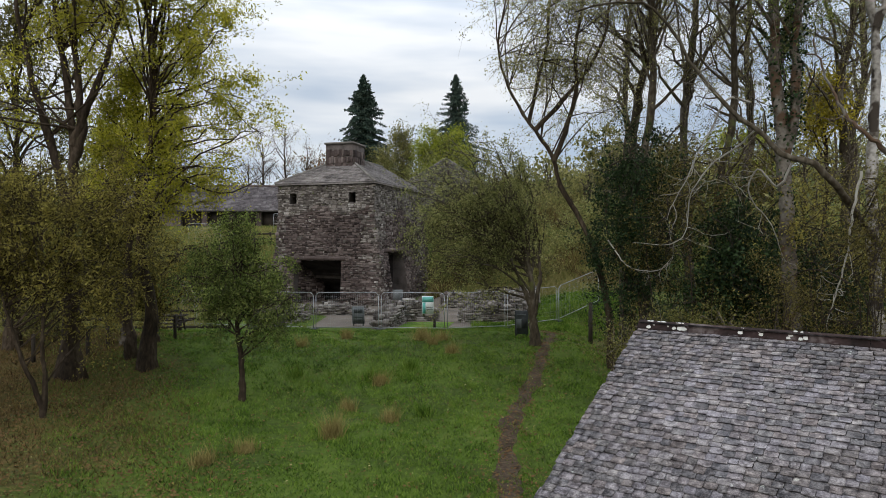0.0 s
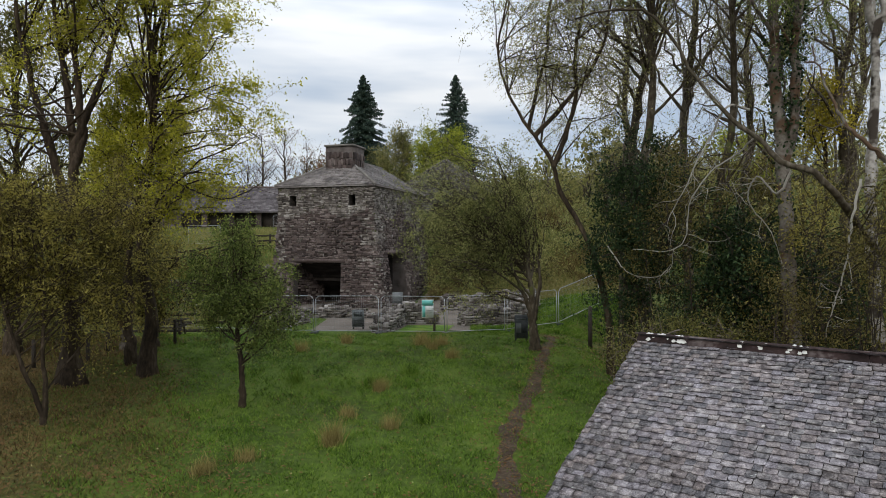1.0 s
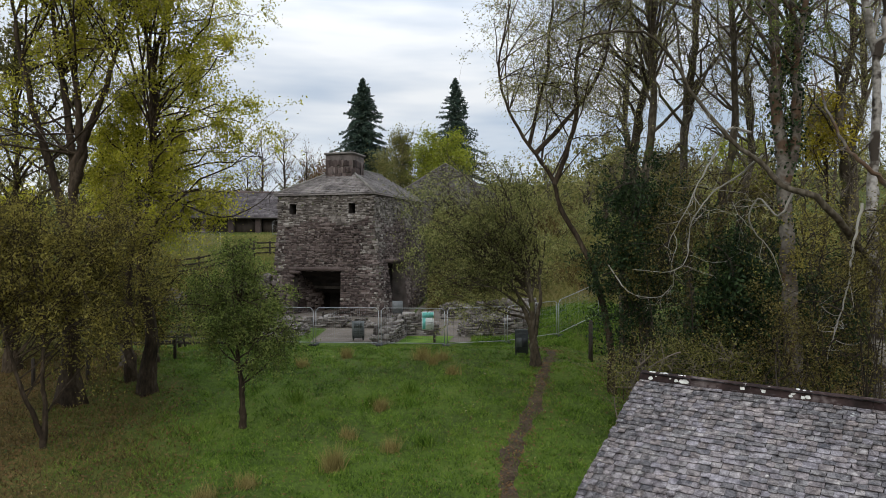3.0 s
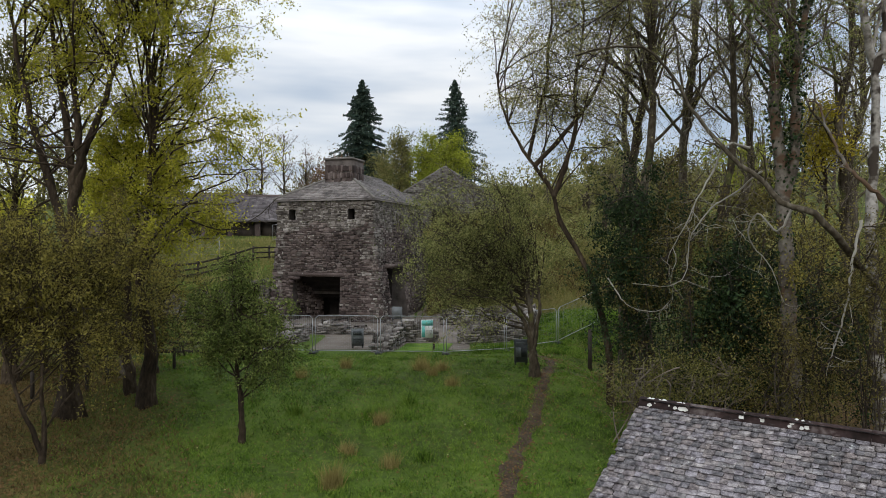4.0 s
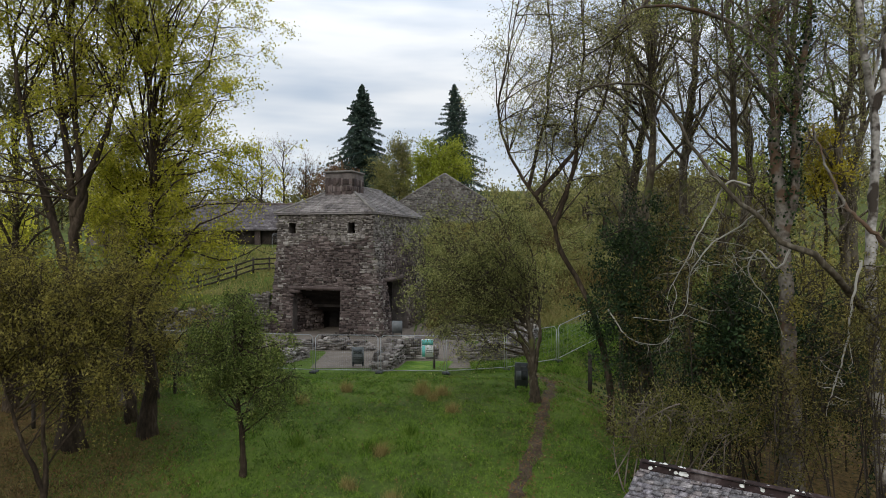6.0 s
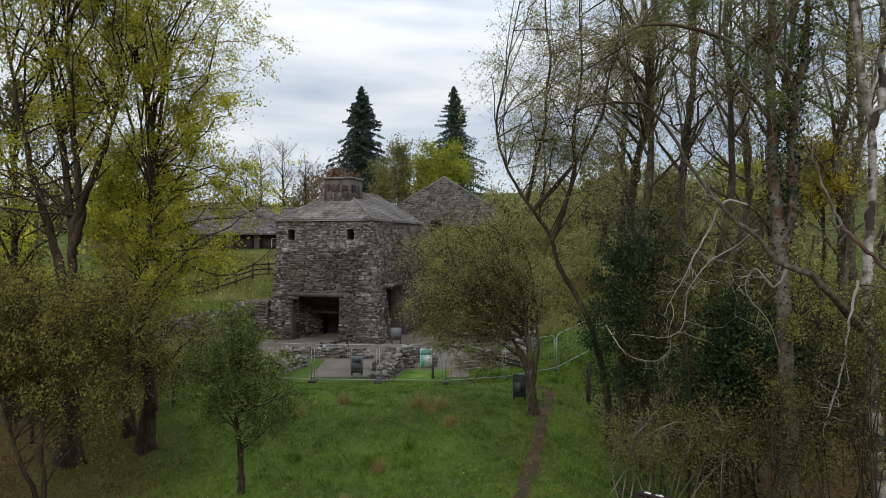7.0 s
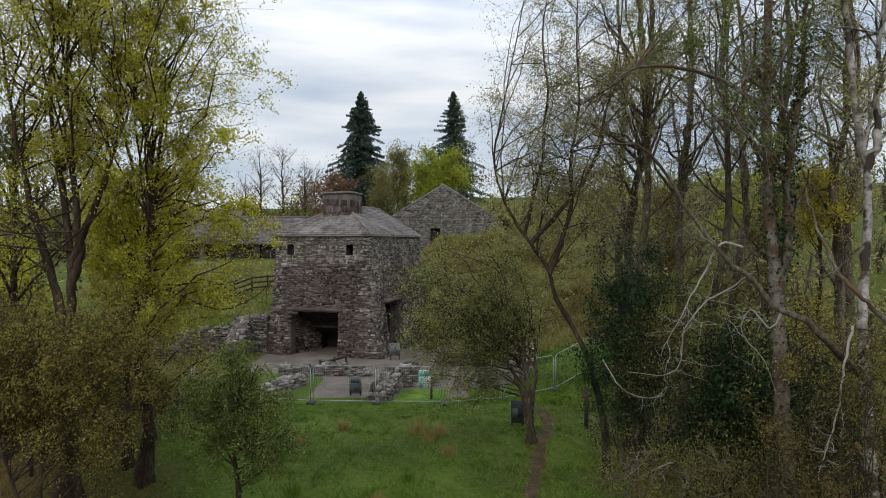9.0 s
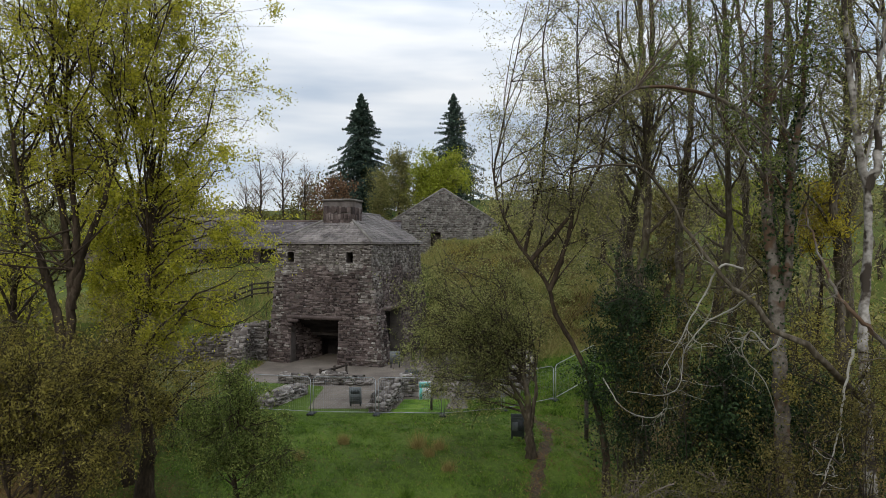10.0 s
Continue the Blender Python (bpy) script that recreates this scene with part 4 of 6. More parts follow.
lay_slates(s_rng, ob_roof, edge_origin, RD, upv, lambda u, v: -0.03 < u < BLEN and v < slope - 0.02, lambda v: 0.100 - 0.024 * v / slope, 0.085, 0.16, 0.0, BLEN, slope,
           singles=300, near=lambda u, v: abs(u - 1.6) * 0.8 + abs(v - 2.4), thick=0.02)
lay_slates(s_rng, ob_roof, RL + RD * BLEN - DN * RUN - Z * RUN * PITCH, -RD, (DN + Z * PITCH), lambda u, v: 0 < u < BLEN and v < slope - 0.02, lambda v: 0.2, 0.25, 0.45, 0.0, BLEN, slope)
# ridge tiles and lichen on them
for k in range(14):
    a, b = RL + RD * (k * 0.64 - 0.02), RL + RD * (k * 0.64 + 0.615)
    t = Soup()
    prof = [(-0.10, -0.056), (-0.052, 0.018), (0, 0.042), (0.052, 0.018), (0.10, -0.056)]
    vs = [q + DN * x + Z * (z + 0.028) for q in (a, b) for x, z in prof] + [q + DN * x + Z * (z + 0.002) for q in (a, b) for x, z in prof]
    fs = [(i, i + 1, 6 + i, 5 + i) for i in range(4)] + [(i + 11, i + 10, i + 15, i + 16) for i in range(4)]
    fs += [(i + 1, i, 10 + i, 11 + i) for i in range(4)] + [(5 + i, 6 + i, 16 + i, 15 + i) for i in range(4)] + [(0, 5, 15, 10), (9, 4, 14, 19)]
    t.add(vs, fs)
    under("ridge_tile", t.mesh("ridge_tile", M_RIDGE), ob_roof, "dark red-brown stained ridge tile" if k == 0 else "")
lich = random.Random(4)
spots = [(lich.uniform(a, b), lich.uniform(-0.01, 0.075)) for a, b, n in ((0.0, 0.62, 22), (1.2, 1.95, 20), (2.9, 3.1, 4), (3.6, 5.5, 8)) for _ in range(n)]
for u, d in spots:
    t = Soup()
    n = 9
    c = RL + RD * u + DN * (d + 0.02) + Z * (0.074 - abs(d + 0.02) * 0.8)
    r = lich.uniform(0.014, 0.036)
    rim = [(RD * math.cos(i * 2 * math.pi / n) * r * lich.uniform(0.8, 1.5) + (DN - Z * 0.7) * math.sin(i * 2 * math.pi / n) * r * lich.uniform(0.5, 0.9)) for i in range(n)]
    t.add([c + q - Z * 0.012 for q in rim] + [c + q * 0.7 + Z * 0.004 for q in rim], [(i, (i + 1) % n, n + (i + 1) % n, n + i) for i in range(n)] + [tuple(range(n, 2 * n))])
    under("lichen_patch", t.mesh("lichen_patch", M_LICHEN), ob_roof, "pale lichen crust")
wz0, wz1 = 1.0, RL.z - (RUN - 0.2) * PITCH - 0.13
corner = RL + DN * (RUN - 0.2) + RD * 0.12
w1 = lambda u, d, z: Vector((corner.x, corner.y, 0)) + RD * u + DN * d + Z * z
w2 = lambda u, d, z: Vector((corner.x, corner.y, 0)) - DN * (2 * (RUN - 0.2)) + RD * u - DN * d + Z * z
wall_slab("wall_front", w1, BLEN - 0.24, wz0, wz1, [], 0.5, M_STONE_J, outbuilding)
wall_slab("wall_back", w2, BLEN - 0.24, wz0, wz1, [], 0.5, M_STONE_J, outbuilding)
for off in (0.0, BLEN - 0.24 - 0.5):
    g = Soup()
    A = [corner + RD * (off + t) for t in (0, 0.5)]
    for q in A:
        q.z = 0
    hw = RUN - 0.2
    prof = [(0, wz0), (2 * hw, wz0), (2 * hw, wz1 - 0.02), (hw, RL.z - 0.16), (0, wz1 - 0.02)]
    g.add([A[0] - DN * x + Z * z for x, z in prof] + [A[1] - DN * x + Z * z for x, z in prof], [(0, 1, 2, 3, 4), (9, 8, 7, 6, 5)] + [(i, (i + 1) % 5, 5 + (i + 1) % 5, 5 + i)[::-1] for i in range(5)])
    under("gable", g.mesh("gable", M_STONE_J), outbuilding)

# ---- buildings on the terrace behind ----


def far_house(name, label, origin, along, length, depth, base, eave, ridge, holes, gable_front=False, mat=M_STONE_J, slates=None):
    """A house whose front wall runs from origin along a direction; holes as (u0, u1, z0, z1)."""
    o, a = Vector((*origin, 0)), Vector((*along, 0)).normalized()
    b = Vector((-a.y, a.x, 0))
    h = thing(name, label, "building", (o.x, o.y, base))
    f = lambda u, d, z: o + a * u - b * d + Z * z
    bk = lambda u, d, z: o + a * (length - u) + b * depth + b * d + Z * z
    l_ = lambda u, d, z: o + b * (depth - u) - a * d + Z * z
    r_ = lambda u, d, z: o + a * length + b * u + a * d + Z * z
    wall_slab("wall_front", f, length, base, eave, holes, 0.6, mat, h)
    wall_slab("wall_back", bk, length, base, eave, [], 0.6, mat, h)
    wall_slab("wall_side", l_, depth, base, eave, [], 0.6, mat, h)
    wall_slab("wall_side", r_, depth, base, eave, [], 0.6, mat, h)
    s = Soup()
    e = 0.3
    if gable_front:
        pts = [o + a * (-e) + b * 0.1, o + a * (length + e) + b * 0.1, o + a * (length + e) + b * (depth + e), o - a * e + b * (depth + e)]
        q = [p + Z * (eave - 0.35) for p in pts] + [o + a * length / 2 + b * 0.1 + Z * (ridge - 0.2), o + a * length / 2 + b * (depth + e) + Z * ridge]
        s.add(q + [p - Z * 0.14 for p in q], [(0, 4, 5, 3), (1, 2, 5, 4), (9, 11, 10, 6), (10, 11, 8, 7), (0, 6, 10, 4), (4, 10, 7, 1)])
        g = Soup()
        for dd in (0, 0.09):
            g.add([o + b * dd + Z * (eave - 0.01), o + a * length + b * dd + Z * (eave - 0.01), o + a * length / 2 + b * dd + Z * ridge], [(0, 1, 2)])
        under("gable", g.mesh("gable", mat), h)
        rng = random.Random(length)
        xx = (-b).cross(Z)

        def gp(u, z):
            p = o + a * u + Z * z
            return Matrix(((xx.x, -b.x, 0, p.x), (xx.y, -b.y, 0, p.y), (0, 0, 1, p.z), (0, 0, 0, 1)))
        top = lambda u: eave + (ridge - eave) * (1 - abs(u / length * 2 - 1))
        wall = [c for c in h.children if c.name.startswith("wall_front")][0]
        set_stones(rng, wall, gp, lay_courses(rng, length, base, top, holes, 0.14, 0.28, 0.2, 0.6), 0, 0.05, joined=M_GABLE)
    else:
        pts = [o - a * e - b * e, o + a * (length + e) - b * e, o + a * (length + e) + b * (depth + e), o - a * e + b * (depth + e)]
        q = [p + Z * (eave - 0.12) for p in pts] + [o - a * e + b * depth / 2 + Z * ridge, o + a * (length + e) + b * depth / 2 + Z * ridge]
        s.add(q + [p - Z * 0.14 for p in q], [(0, 1, 5, 4), (2, 3, 4, 5), (6, 10, 11, 7), (11, 10, 9, 8), (0, 6, 7, 1), (3, 9, 10, 4), (0, 4, 10, 6), (1, 7, 11, 5), (5, 11, 8, 2)])
        g = Soup()
        for dd in (0.3, length - 0.3):
            g.add([o + a * dd + Z * (eave - 0.01), o + a * dd + b * depth + Z * (eave - 0.01), o + a * dd + b * depth / 2 + Z * (ridge - 0.15)], [(0, 1, 2)])
        under("gable", g.mesh("gable", mat), h)
    roof = under("roof", s.mesh("roof", slates or M_SLATE_F), h, "grey slate roof")
    if not gable_front:
        up = (b * (depth / 2 + e) + Z * (ridge - eave + 0.12))
        lay_slates(random.Random(3), roof, o - a * e - b * e + Z * (eave - 0.12), a, up, lambda u, v: 0 < u < length + 2 * e and v < up.length, lambda v: 0.28, 0.25, 0.5, 0, length + 2 * e, up.length, thick=0.04, mat=slates or M_SLATE_F)
        k = Soup()
        k.bar(q[4] + Z * 0.03, q[5] + Z * 0.03, 0.14, 6)
        under("ridge", k.mesh("ridge", M_STONE_J), roof, "pale stone ridge")
    else:
        for m in (-0.05, length + 0.05):
            k = Soup()
            k.bar(o + a * m + b * 0.05 + Z * (eave + 0.02), o + a * length / 2 + b * 0.05 + Z * (ridge + 0.02), 0.11, 6)
            under("verge", k.mesh("verge", M_GABLE), roof, "pale stone verge")
    # a dark panel set back in each opening stands in for its unlit inside
    for u0, u1, z0, z1 in holes:
        k = Soup()
        k.box(f((u0 + u1) / 2, -0.5, (z0 + z1) / 2), (u1 - u0 - 0.01, 0.06, z1 - z0 - 0.01), Matrix(((a.x, b.x, 0), (a.y, b.y, 0), (0, 0, 1))))
        under("door", k.mesh("door", M_WOOD), h, "dark timber panel standing in for the shade inside an opening")
    return h


far_house("charcoal_barn", "tall stone barn with its gable end towards the furnace", (-6.2, 80.0), (1, 0.02), 13.7, 24, 7.6, 12.45, 16.75, [(5.3, 6.5, 9.6, 11.4)], True)
far_house("long_shed", "long low stone shed with a grey slate roof", (-34, 64.0), (1, 0.015), 30, 9, 7.6, 9.8, 12.35,
          [(9.0, 11.0, 7.9, 9.6), (11.5, 13.6, 7.9, 9.6), (14.1, 16.2, 7.9, 9.6), (16.7, 18.8, 7.9, 9.6), (19.3, 21.4, 7.9, 9.6), (21.9, 24.0, 7.9, 9.6)], slates=M_SLATE_S)
far_house("metal_roofed_shed", "distant shed with a pale metal roof", (-38, 84.0), (1, 0.0), 12, 8, 9.5, 12.6, 14.0, [], False, M_LEAD)

# ---- trees ----


class Wood:
    """Tapered tubes gathered by side count."""

    def __init__(self):
        self.v, self.f, self.n = [], [], 0

    def tube(self, pts, radii, sides, knots=None, lobes=0.0):
        pts = np.asarray(pts, dtype=float)
        radii = np.asarray(radii, dtype=float)
        d = np.gradient(pts, axis=0)
        d /= np.linalg.norm(d, axis=1)[:, None] + 1e-9
        ref = np.array([0.31, 0.17, 0.93]) if abs(d[0, 2]) < 0.8 else np.array([0.95, 0.27, 0.1])
        u = np.cross(d, ref)
        u /= np.linalg.norm(u, axis=1)[:, None] + 1e-9
        v = np.cross(d, u)
        a = np.arange(sides) * 2 * np.pi / sides
        ring = pts[:, None, :] + radii[:, None, None] * (np.cos(a)[None, :, None] * u[:, None, :] + np.sin(a)[None, :, None] * v[:, None, :])
        n = len(pts)
        if knots is not None:
            k = 1 + 0.13 * knots.normal(size=(n, sides)) + lobes * np.exp(-np.arange(n) * 0.75)[:, None] * np.cos(a * 4 + 0.6)[None, :]
            ring = pts[:, None, :] + (ring - pts[:, None, :]) * k[:, :, None]
        self.v.append(ring.reshape(-1, 3))
        i = np.arange(n - 1)[:, None] * sides
        j = np.arange(sides)[None, :]
        k = (j + 1) % sides
        q = np.stack((i + j, i + k, i + sides + k, i + sides + j), -1).reshape(-1, 4) + self.n
        self.f.append(q)
        self.n += n * sides

    def mesh(self, name, mat):
        f = np.concatenate(self.f)
        return mesh_from(name, np.concatenate(self.v), f, np.full(len(f), 4), mat, True)


def smooth_line(pts, n):
    """A curve through guide points (Catmull-Rom), with n points."""
    p = np.asarray(pts, dtype=float)
    p = np.vstack((2 * p[0] - p[1], p, 2 * p[-1] - p[-2]))
    m = len(p) - 3
    t = np.linspace(0, m - 1e-6, n)
    i = t.astype(int)
    f = (t - i)[:, None]
    a, b, c, d = p[i], p[i + 1], p[i + 2], p[i + 3]
    return 0.5 * ((2 * b) + (c - a) * f + (2 * a - 5 * b + 4 * c - d) * f ** 2 + (3 * b - 3 * c + d - a) * f ** 3)


def leaf_mesh(name, rng, centres, size, mat, droop=0.3, narrow=0.42):
    """Small pointed leaves, two triangles each, at the given centres."""
    n = len(centres)
    ax = rng.normal(size=(n, 3))
    ax[:, 2] -= droop * 1.5
    ax /= np.linalg.norm(ax, axis=1)[:, None]
    w = np.cross(ax, rng.normal(size=(n, 3)))
    w /= np.linalg.norm(w, axis=1)[:, None] + 1e-9
    s = size * rng.uniform(0.6, 1.35, n)[:, None]
    bend = np.cross(ax, w) * s * 0.12
    v = np.stack((centres - ax * s * 0.5, centres + w * s * narrow * 0.5 + bend, centres + ax * s * 0.5, centres - w * s * narrow * 0.5 + bend), 1).reshape(-1, 3)
    return mesh_from(name, v, np.arange(4 * n), np.full(n, 4), mat)


def bezier(a, b, c, n):
    t = np.linspace(0, 1, n)[:, None]
    return (1 - t) ** 2 * a + 2 * t * (1 - t) * b + t * t * c


def tree(name, label, trunk, r0, crowns, leaf, seed, limbs=26, subs=6, twigs=5, leaves=16, size=0.09, droop=0.3, rise=0.55, bark=None, twig_len=0.55,
         extra_stems=(), top_r=0.10, near=True, group="", spread=0.22, hang=0.0, limb_r=0.36, sides=9, flare=1.5, thin_below=None, ivy=0, twig=None, gather=0.0):
    """A tree along a trunk line (guide points); crowns: (centre, radii, share) ellipsoids that its limbs reach into."""
    rng = np.random.default_rng(seed)
    bark = bark or M_BARK
    stems = [(smooth_line(trunk, 44), r0)] + [(smooth_line(p, 26), r) for p, r in extra_stems]
    base = stems[0][0][0]
    obj = thing(name, label, "tree", tuple(base), group)
    for k, (line, r) in enumerate(stems):
        t = np.linspace(0, 1, len(line))
        rad = r * (1 - (1 - (top_r if k == 0 else min(top_r, 0.2))) * t)
        turns = sum(rng.normal(size=(1, 3)) * np.sin(t[:, None] * w + rng.uniform(0, 6.28)) / w for w in (7.0, 12.0, 21.0, 33.0))
        line = line + turns * (line[-1, 2] - line[0, 2]) * 0.065 * np.minimum(1, t * 4)[:, None] * np.array([1, 1, 0.1])
        if k:
            root = stems[0][0]
            foot = root[np.argmin(np.linalg.norm(root - line[0], axis=1))]
            line = line + (foot - line[0]) * (1 - t[:, None]) ** 2
        stems[k] = (line, r)
        if k == 0:
            rad = rad * (1 + (flare - 1) * np.exp(-t * 14))
            line = line.copy()
            line[0, 2] -= 0.25
        line = line + rng.normal(size=line.shape) * r * 0.10 * (t[:, None] > 0.05) * 0.8
        wood = Wood()
        wood.tube(line, rad, sides + 2, rng, 0.35 if k == 0 and flare > 1.6 else 0.0)
        under("trunk" if k == 0 else "stem", wood.mesh("trunk", bark), obj)
    fine, spots_ = Wood(), []
    total = sum(c[2] for c in crowns)
    for centre, radii, share in crowns:
        centre, radii = np.array(centre, dtype=float), np.array(radii, dtype=float)
        for _ in range(max(1, int(limbs * share / total))):
            d = rng.normal(size=3)
            d /= np.linalg.norm(d)
            goal = centre + d * radii * rng.uniform(0.45, 1.0)
            line, r = stems[rng.integers(len(stems))] if len(stems) > 1 else stems[0]
            dist = np.linalg.norm(line[:, :2] - goal[:2], axis=1)
            want = goal[2] - rise * dist - rng.uniform(0, 0.4) + rng.normal() * 0.7
            score = np.abs(line[:, 2] - want) + 0.5 * dist + (np.arange(len(line)) < len(line) * 0.22) * 3
            k = int(np.argmin(score))
            if k > 0.8 * len(line):
                k = int(rng.integers(int(0.5 * len(line)), int(0.96 * len(line))))
            start = line[k]
            span = np.linalg.norm(goal - start)
            mid = (start + goal) / 2 + np.array([0, 0, span * (0.16 - hang * 0.3)]) + rng.normal(size=3) * span * 0.14
            n = 9
            pts = bezier(start, mid, goal, n) + rng.normal(size=(n, 3)) * span * 0.032 * np.linspace(0, 1, n)[:, None]
            lr = min(r * limb_r * (1 - 0.5 * k / len(line)), 0.03 + span * 0.016)
            if near:
                one = Wood()
                one.tube(pts, lr * np.linspace(1, 0.22, n), 6)
                under("limb", one.mesh("limb", bark), obj)
            else:
                fine.tube(pts, lr * np.linspace(1, 0.22, n), 4)
            for _ in range(subs):
                u = rng.uniform(0.3, 1.0)
                i = min(int(u * (n - 1)), n - 2)
                p0 = pts[i] + (pts[i + 1] - pts[i]) * (u * (n - 1) - i)
                out = (pts[i + 1] - pts[i])
                out /= np.linalg.norm(out) + 1e-9
                d2 = out * 0.6 + rng.normal(size=3) * 0.6
                d2[2] += 0.15 - hang * 0.6
                d2 /= np.linalg.norm(d2)
                length = span * rng.uniform(0.18, 0.38)
                p2 = p0 + d2 * length
                q = bezier(p0, (p0 + p2) / 2 + rng.normal(size=3) * length * 0.12, p2 - np.array([0, 0, hang * length * 0.4]), 5)
                sr = max(0.006, lr * 0.34 * (1 - 0.5 * u))
                fine.tube(q, sr * np.linspace(1, 0.35, 5), 4)
                for _ in range(twigs):
                    w = rng.uniform(0.25, 1.0)
                    i2 = min(int(w * 4), 3)
                    t0 = q[i2] + (q[i2 + 1] - q[i2]) * (w * 4 - i2)
                    d3 = d2 * 0.5 + rng.normal(size=3) * 0.65
                    d3[2] -= hang * 1.3
                    d3 /= np.linalg.norm(d3)
                    tl = twig_len * rng.uniform(0.5, 1.3)
                    tq = bezier(t0, t0 + d3 * tl * 0.5 + np.array([0, 0, 0.05]), t0 + d3 * tl - np.array([0, 0, tl * (0.12 + hang * 0.5)]), 3)
                    fine.tube(tq, max(0.0035, sr * 0.45) * np.linspace(1, 0.4, 3), 3)
                    spots_.append(tq)
    under("twig_growth", fine.mesh("twig_growth", twig or M_TWIG), obj, "", "stuff")
    if leaves and spots_:
        sp = np.array(spots_)
        share = np.exp(rng.normal(size=len(sp)) * gather)
        pick = rng.choice(len(sp), int(len(sp) * leaves), p=share / share.sum())
        f = rng.uniform(0, 2, len(pick))
        i = np.minimum(f.astype(int), 1)
        c = sp[pick, i] + (sp[pick, i + 1] - sp[pick, i]) * (f - i)[:, None]
        c = c + rng.normal(size=c.shape) * spread * rng.uniform(0.2, 1, (len(pick), 1))
        if thin_below:
            z0, z1, low = thin_below
            c = c[rng.uniform(0, 1, len(c)) < low + (1 - low) * step(z0, z1, c[:, 2])]
        under("crown", leaf_mesh("crown", rng, c, size, leaf, droop), obj, "", "stuff")
    if ivy:
        cs = []
        for line, r in stems[:2]:
            k = rng.integers(3, len(line) - 1, ivy // len(stems))
            f = rng.uniform(0, 1, (len(k), 1))
            d = rng.normal(size=(len(k), 3))
            d /= np.linalg.norm(d, axis=1)[:, None]
            clump = 0.6 + 0.5 * np.sin(line[k][:, 2:] * 2.3)
            cs.append(line[k] * (1 - f) + line[k + 1] * f + d * (r * 0.9 + rng.uniform(0, 0.22, (len(k), 1)) * clump))
        under("ivy", leaf_mesh("ivy", rng, np.concatenate(cs), 0.085, L_IVY, 0.3, 0.7), obj, "dark ivy climbing the trunk", "stuff")
    return obj


def bush(name, label, blobs, leaf, seed, count, size, stems=10, category="bush", droop=0.2, twig=None, stem_r=0.02):
    """A shrub of arching stems and leaves gathered in loose clumps; blobs: (centre, radii)."""
    rng = np.random.default_rng(seed)
    blobs = [(np.array(c, dtype=float), np.array(r, dtype=float)) for c, r in blobs]
    low = min(blobs, key=lambda b: b[0][2] - b[1][2])
    gx_, gy_ = low[0][0], low[0][1]
    base = np.array([gx_, gy_, float(height(gx_, gy_))])
    obj = thing(name, label, category, tuple(base))
    wood = Wood()
    cl = []
    for c, r in blobs:
        for _ in range(stems):
            d = rng.normal(size=3)
            d /= np.linalg.norm(d)
            goal = c + d * r * rng.uniform(0.5, 1.05)
            foot = np.array([c[0] + rng.uniform(-0.6, 0.6) * r[0], c[1] + rng.uniform(-0.6, 0.6) * r[1], 0])
            foot[2] = float(height(foot[0], foot[1])) - 0.1
            mid = (foot + goal) / 2 + rng.normal(size=3) * 0.25
            mid[2] = max(mid[2], goal[2] * 0.75 + foot[2] * 0.25)
            if rng.uniform() < 0.6:
                foot = c + rng.uniform(-0.8, 0.8, 3) * r
                mid = (foot + goal) / 2 + rng.uniform(-0.5, 0.5, 3) * r
            pts = bezier(foot, mid, goal, 8)
            wood.tube(pts, stem_r * np.linspace(1, 0.25, 8), 5)
            for _ in range(7):
                i = rng.integers(3, 7)
                d2 = rng.normal(size=3) * 0.45 * r.mean()
                q = bezier(pts[i], pts[i] + d2 * 0.5 + np.array([0, 0, 0.1]), pts[i] + d2, 4)
                wood.tube(q, stem_r * 0.4 * np.linspace(1, 0.3, 4), 3)
                cl.append(q[3])
                cl.append(q[2])
        for _ in range(int(40 * stems / 10)):
            d = rng.normal(size=3)
            d /= np.linalg.norm(d)
            cl.append(c + d * r * rng.uniform(0.3, 1.0) ** 0.5)
    under("stem_growth", wood.mesh("stem_growth", twig or M_DARKTWIG), obj, "", "stuff")
    cl = np.array(cl)
    share = np.exp(rng.normal(size=len(cl)) * 0.9)
    pick = rng.choice(len(cl), count, p=share / share.sum())
    rad = np.mean([r.mean() for _, r in blobs]) * 0.13
    c = cl[pick] + rng.normal(size=(count, 3)) * rad
    under("foliage", leaf_mesh("foliage", rng, c, size, leaf, droop), obj, "", "stuff")
    return obj


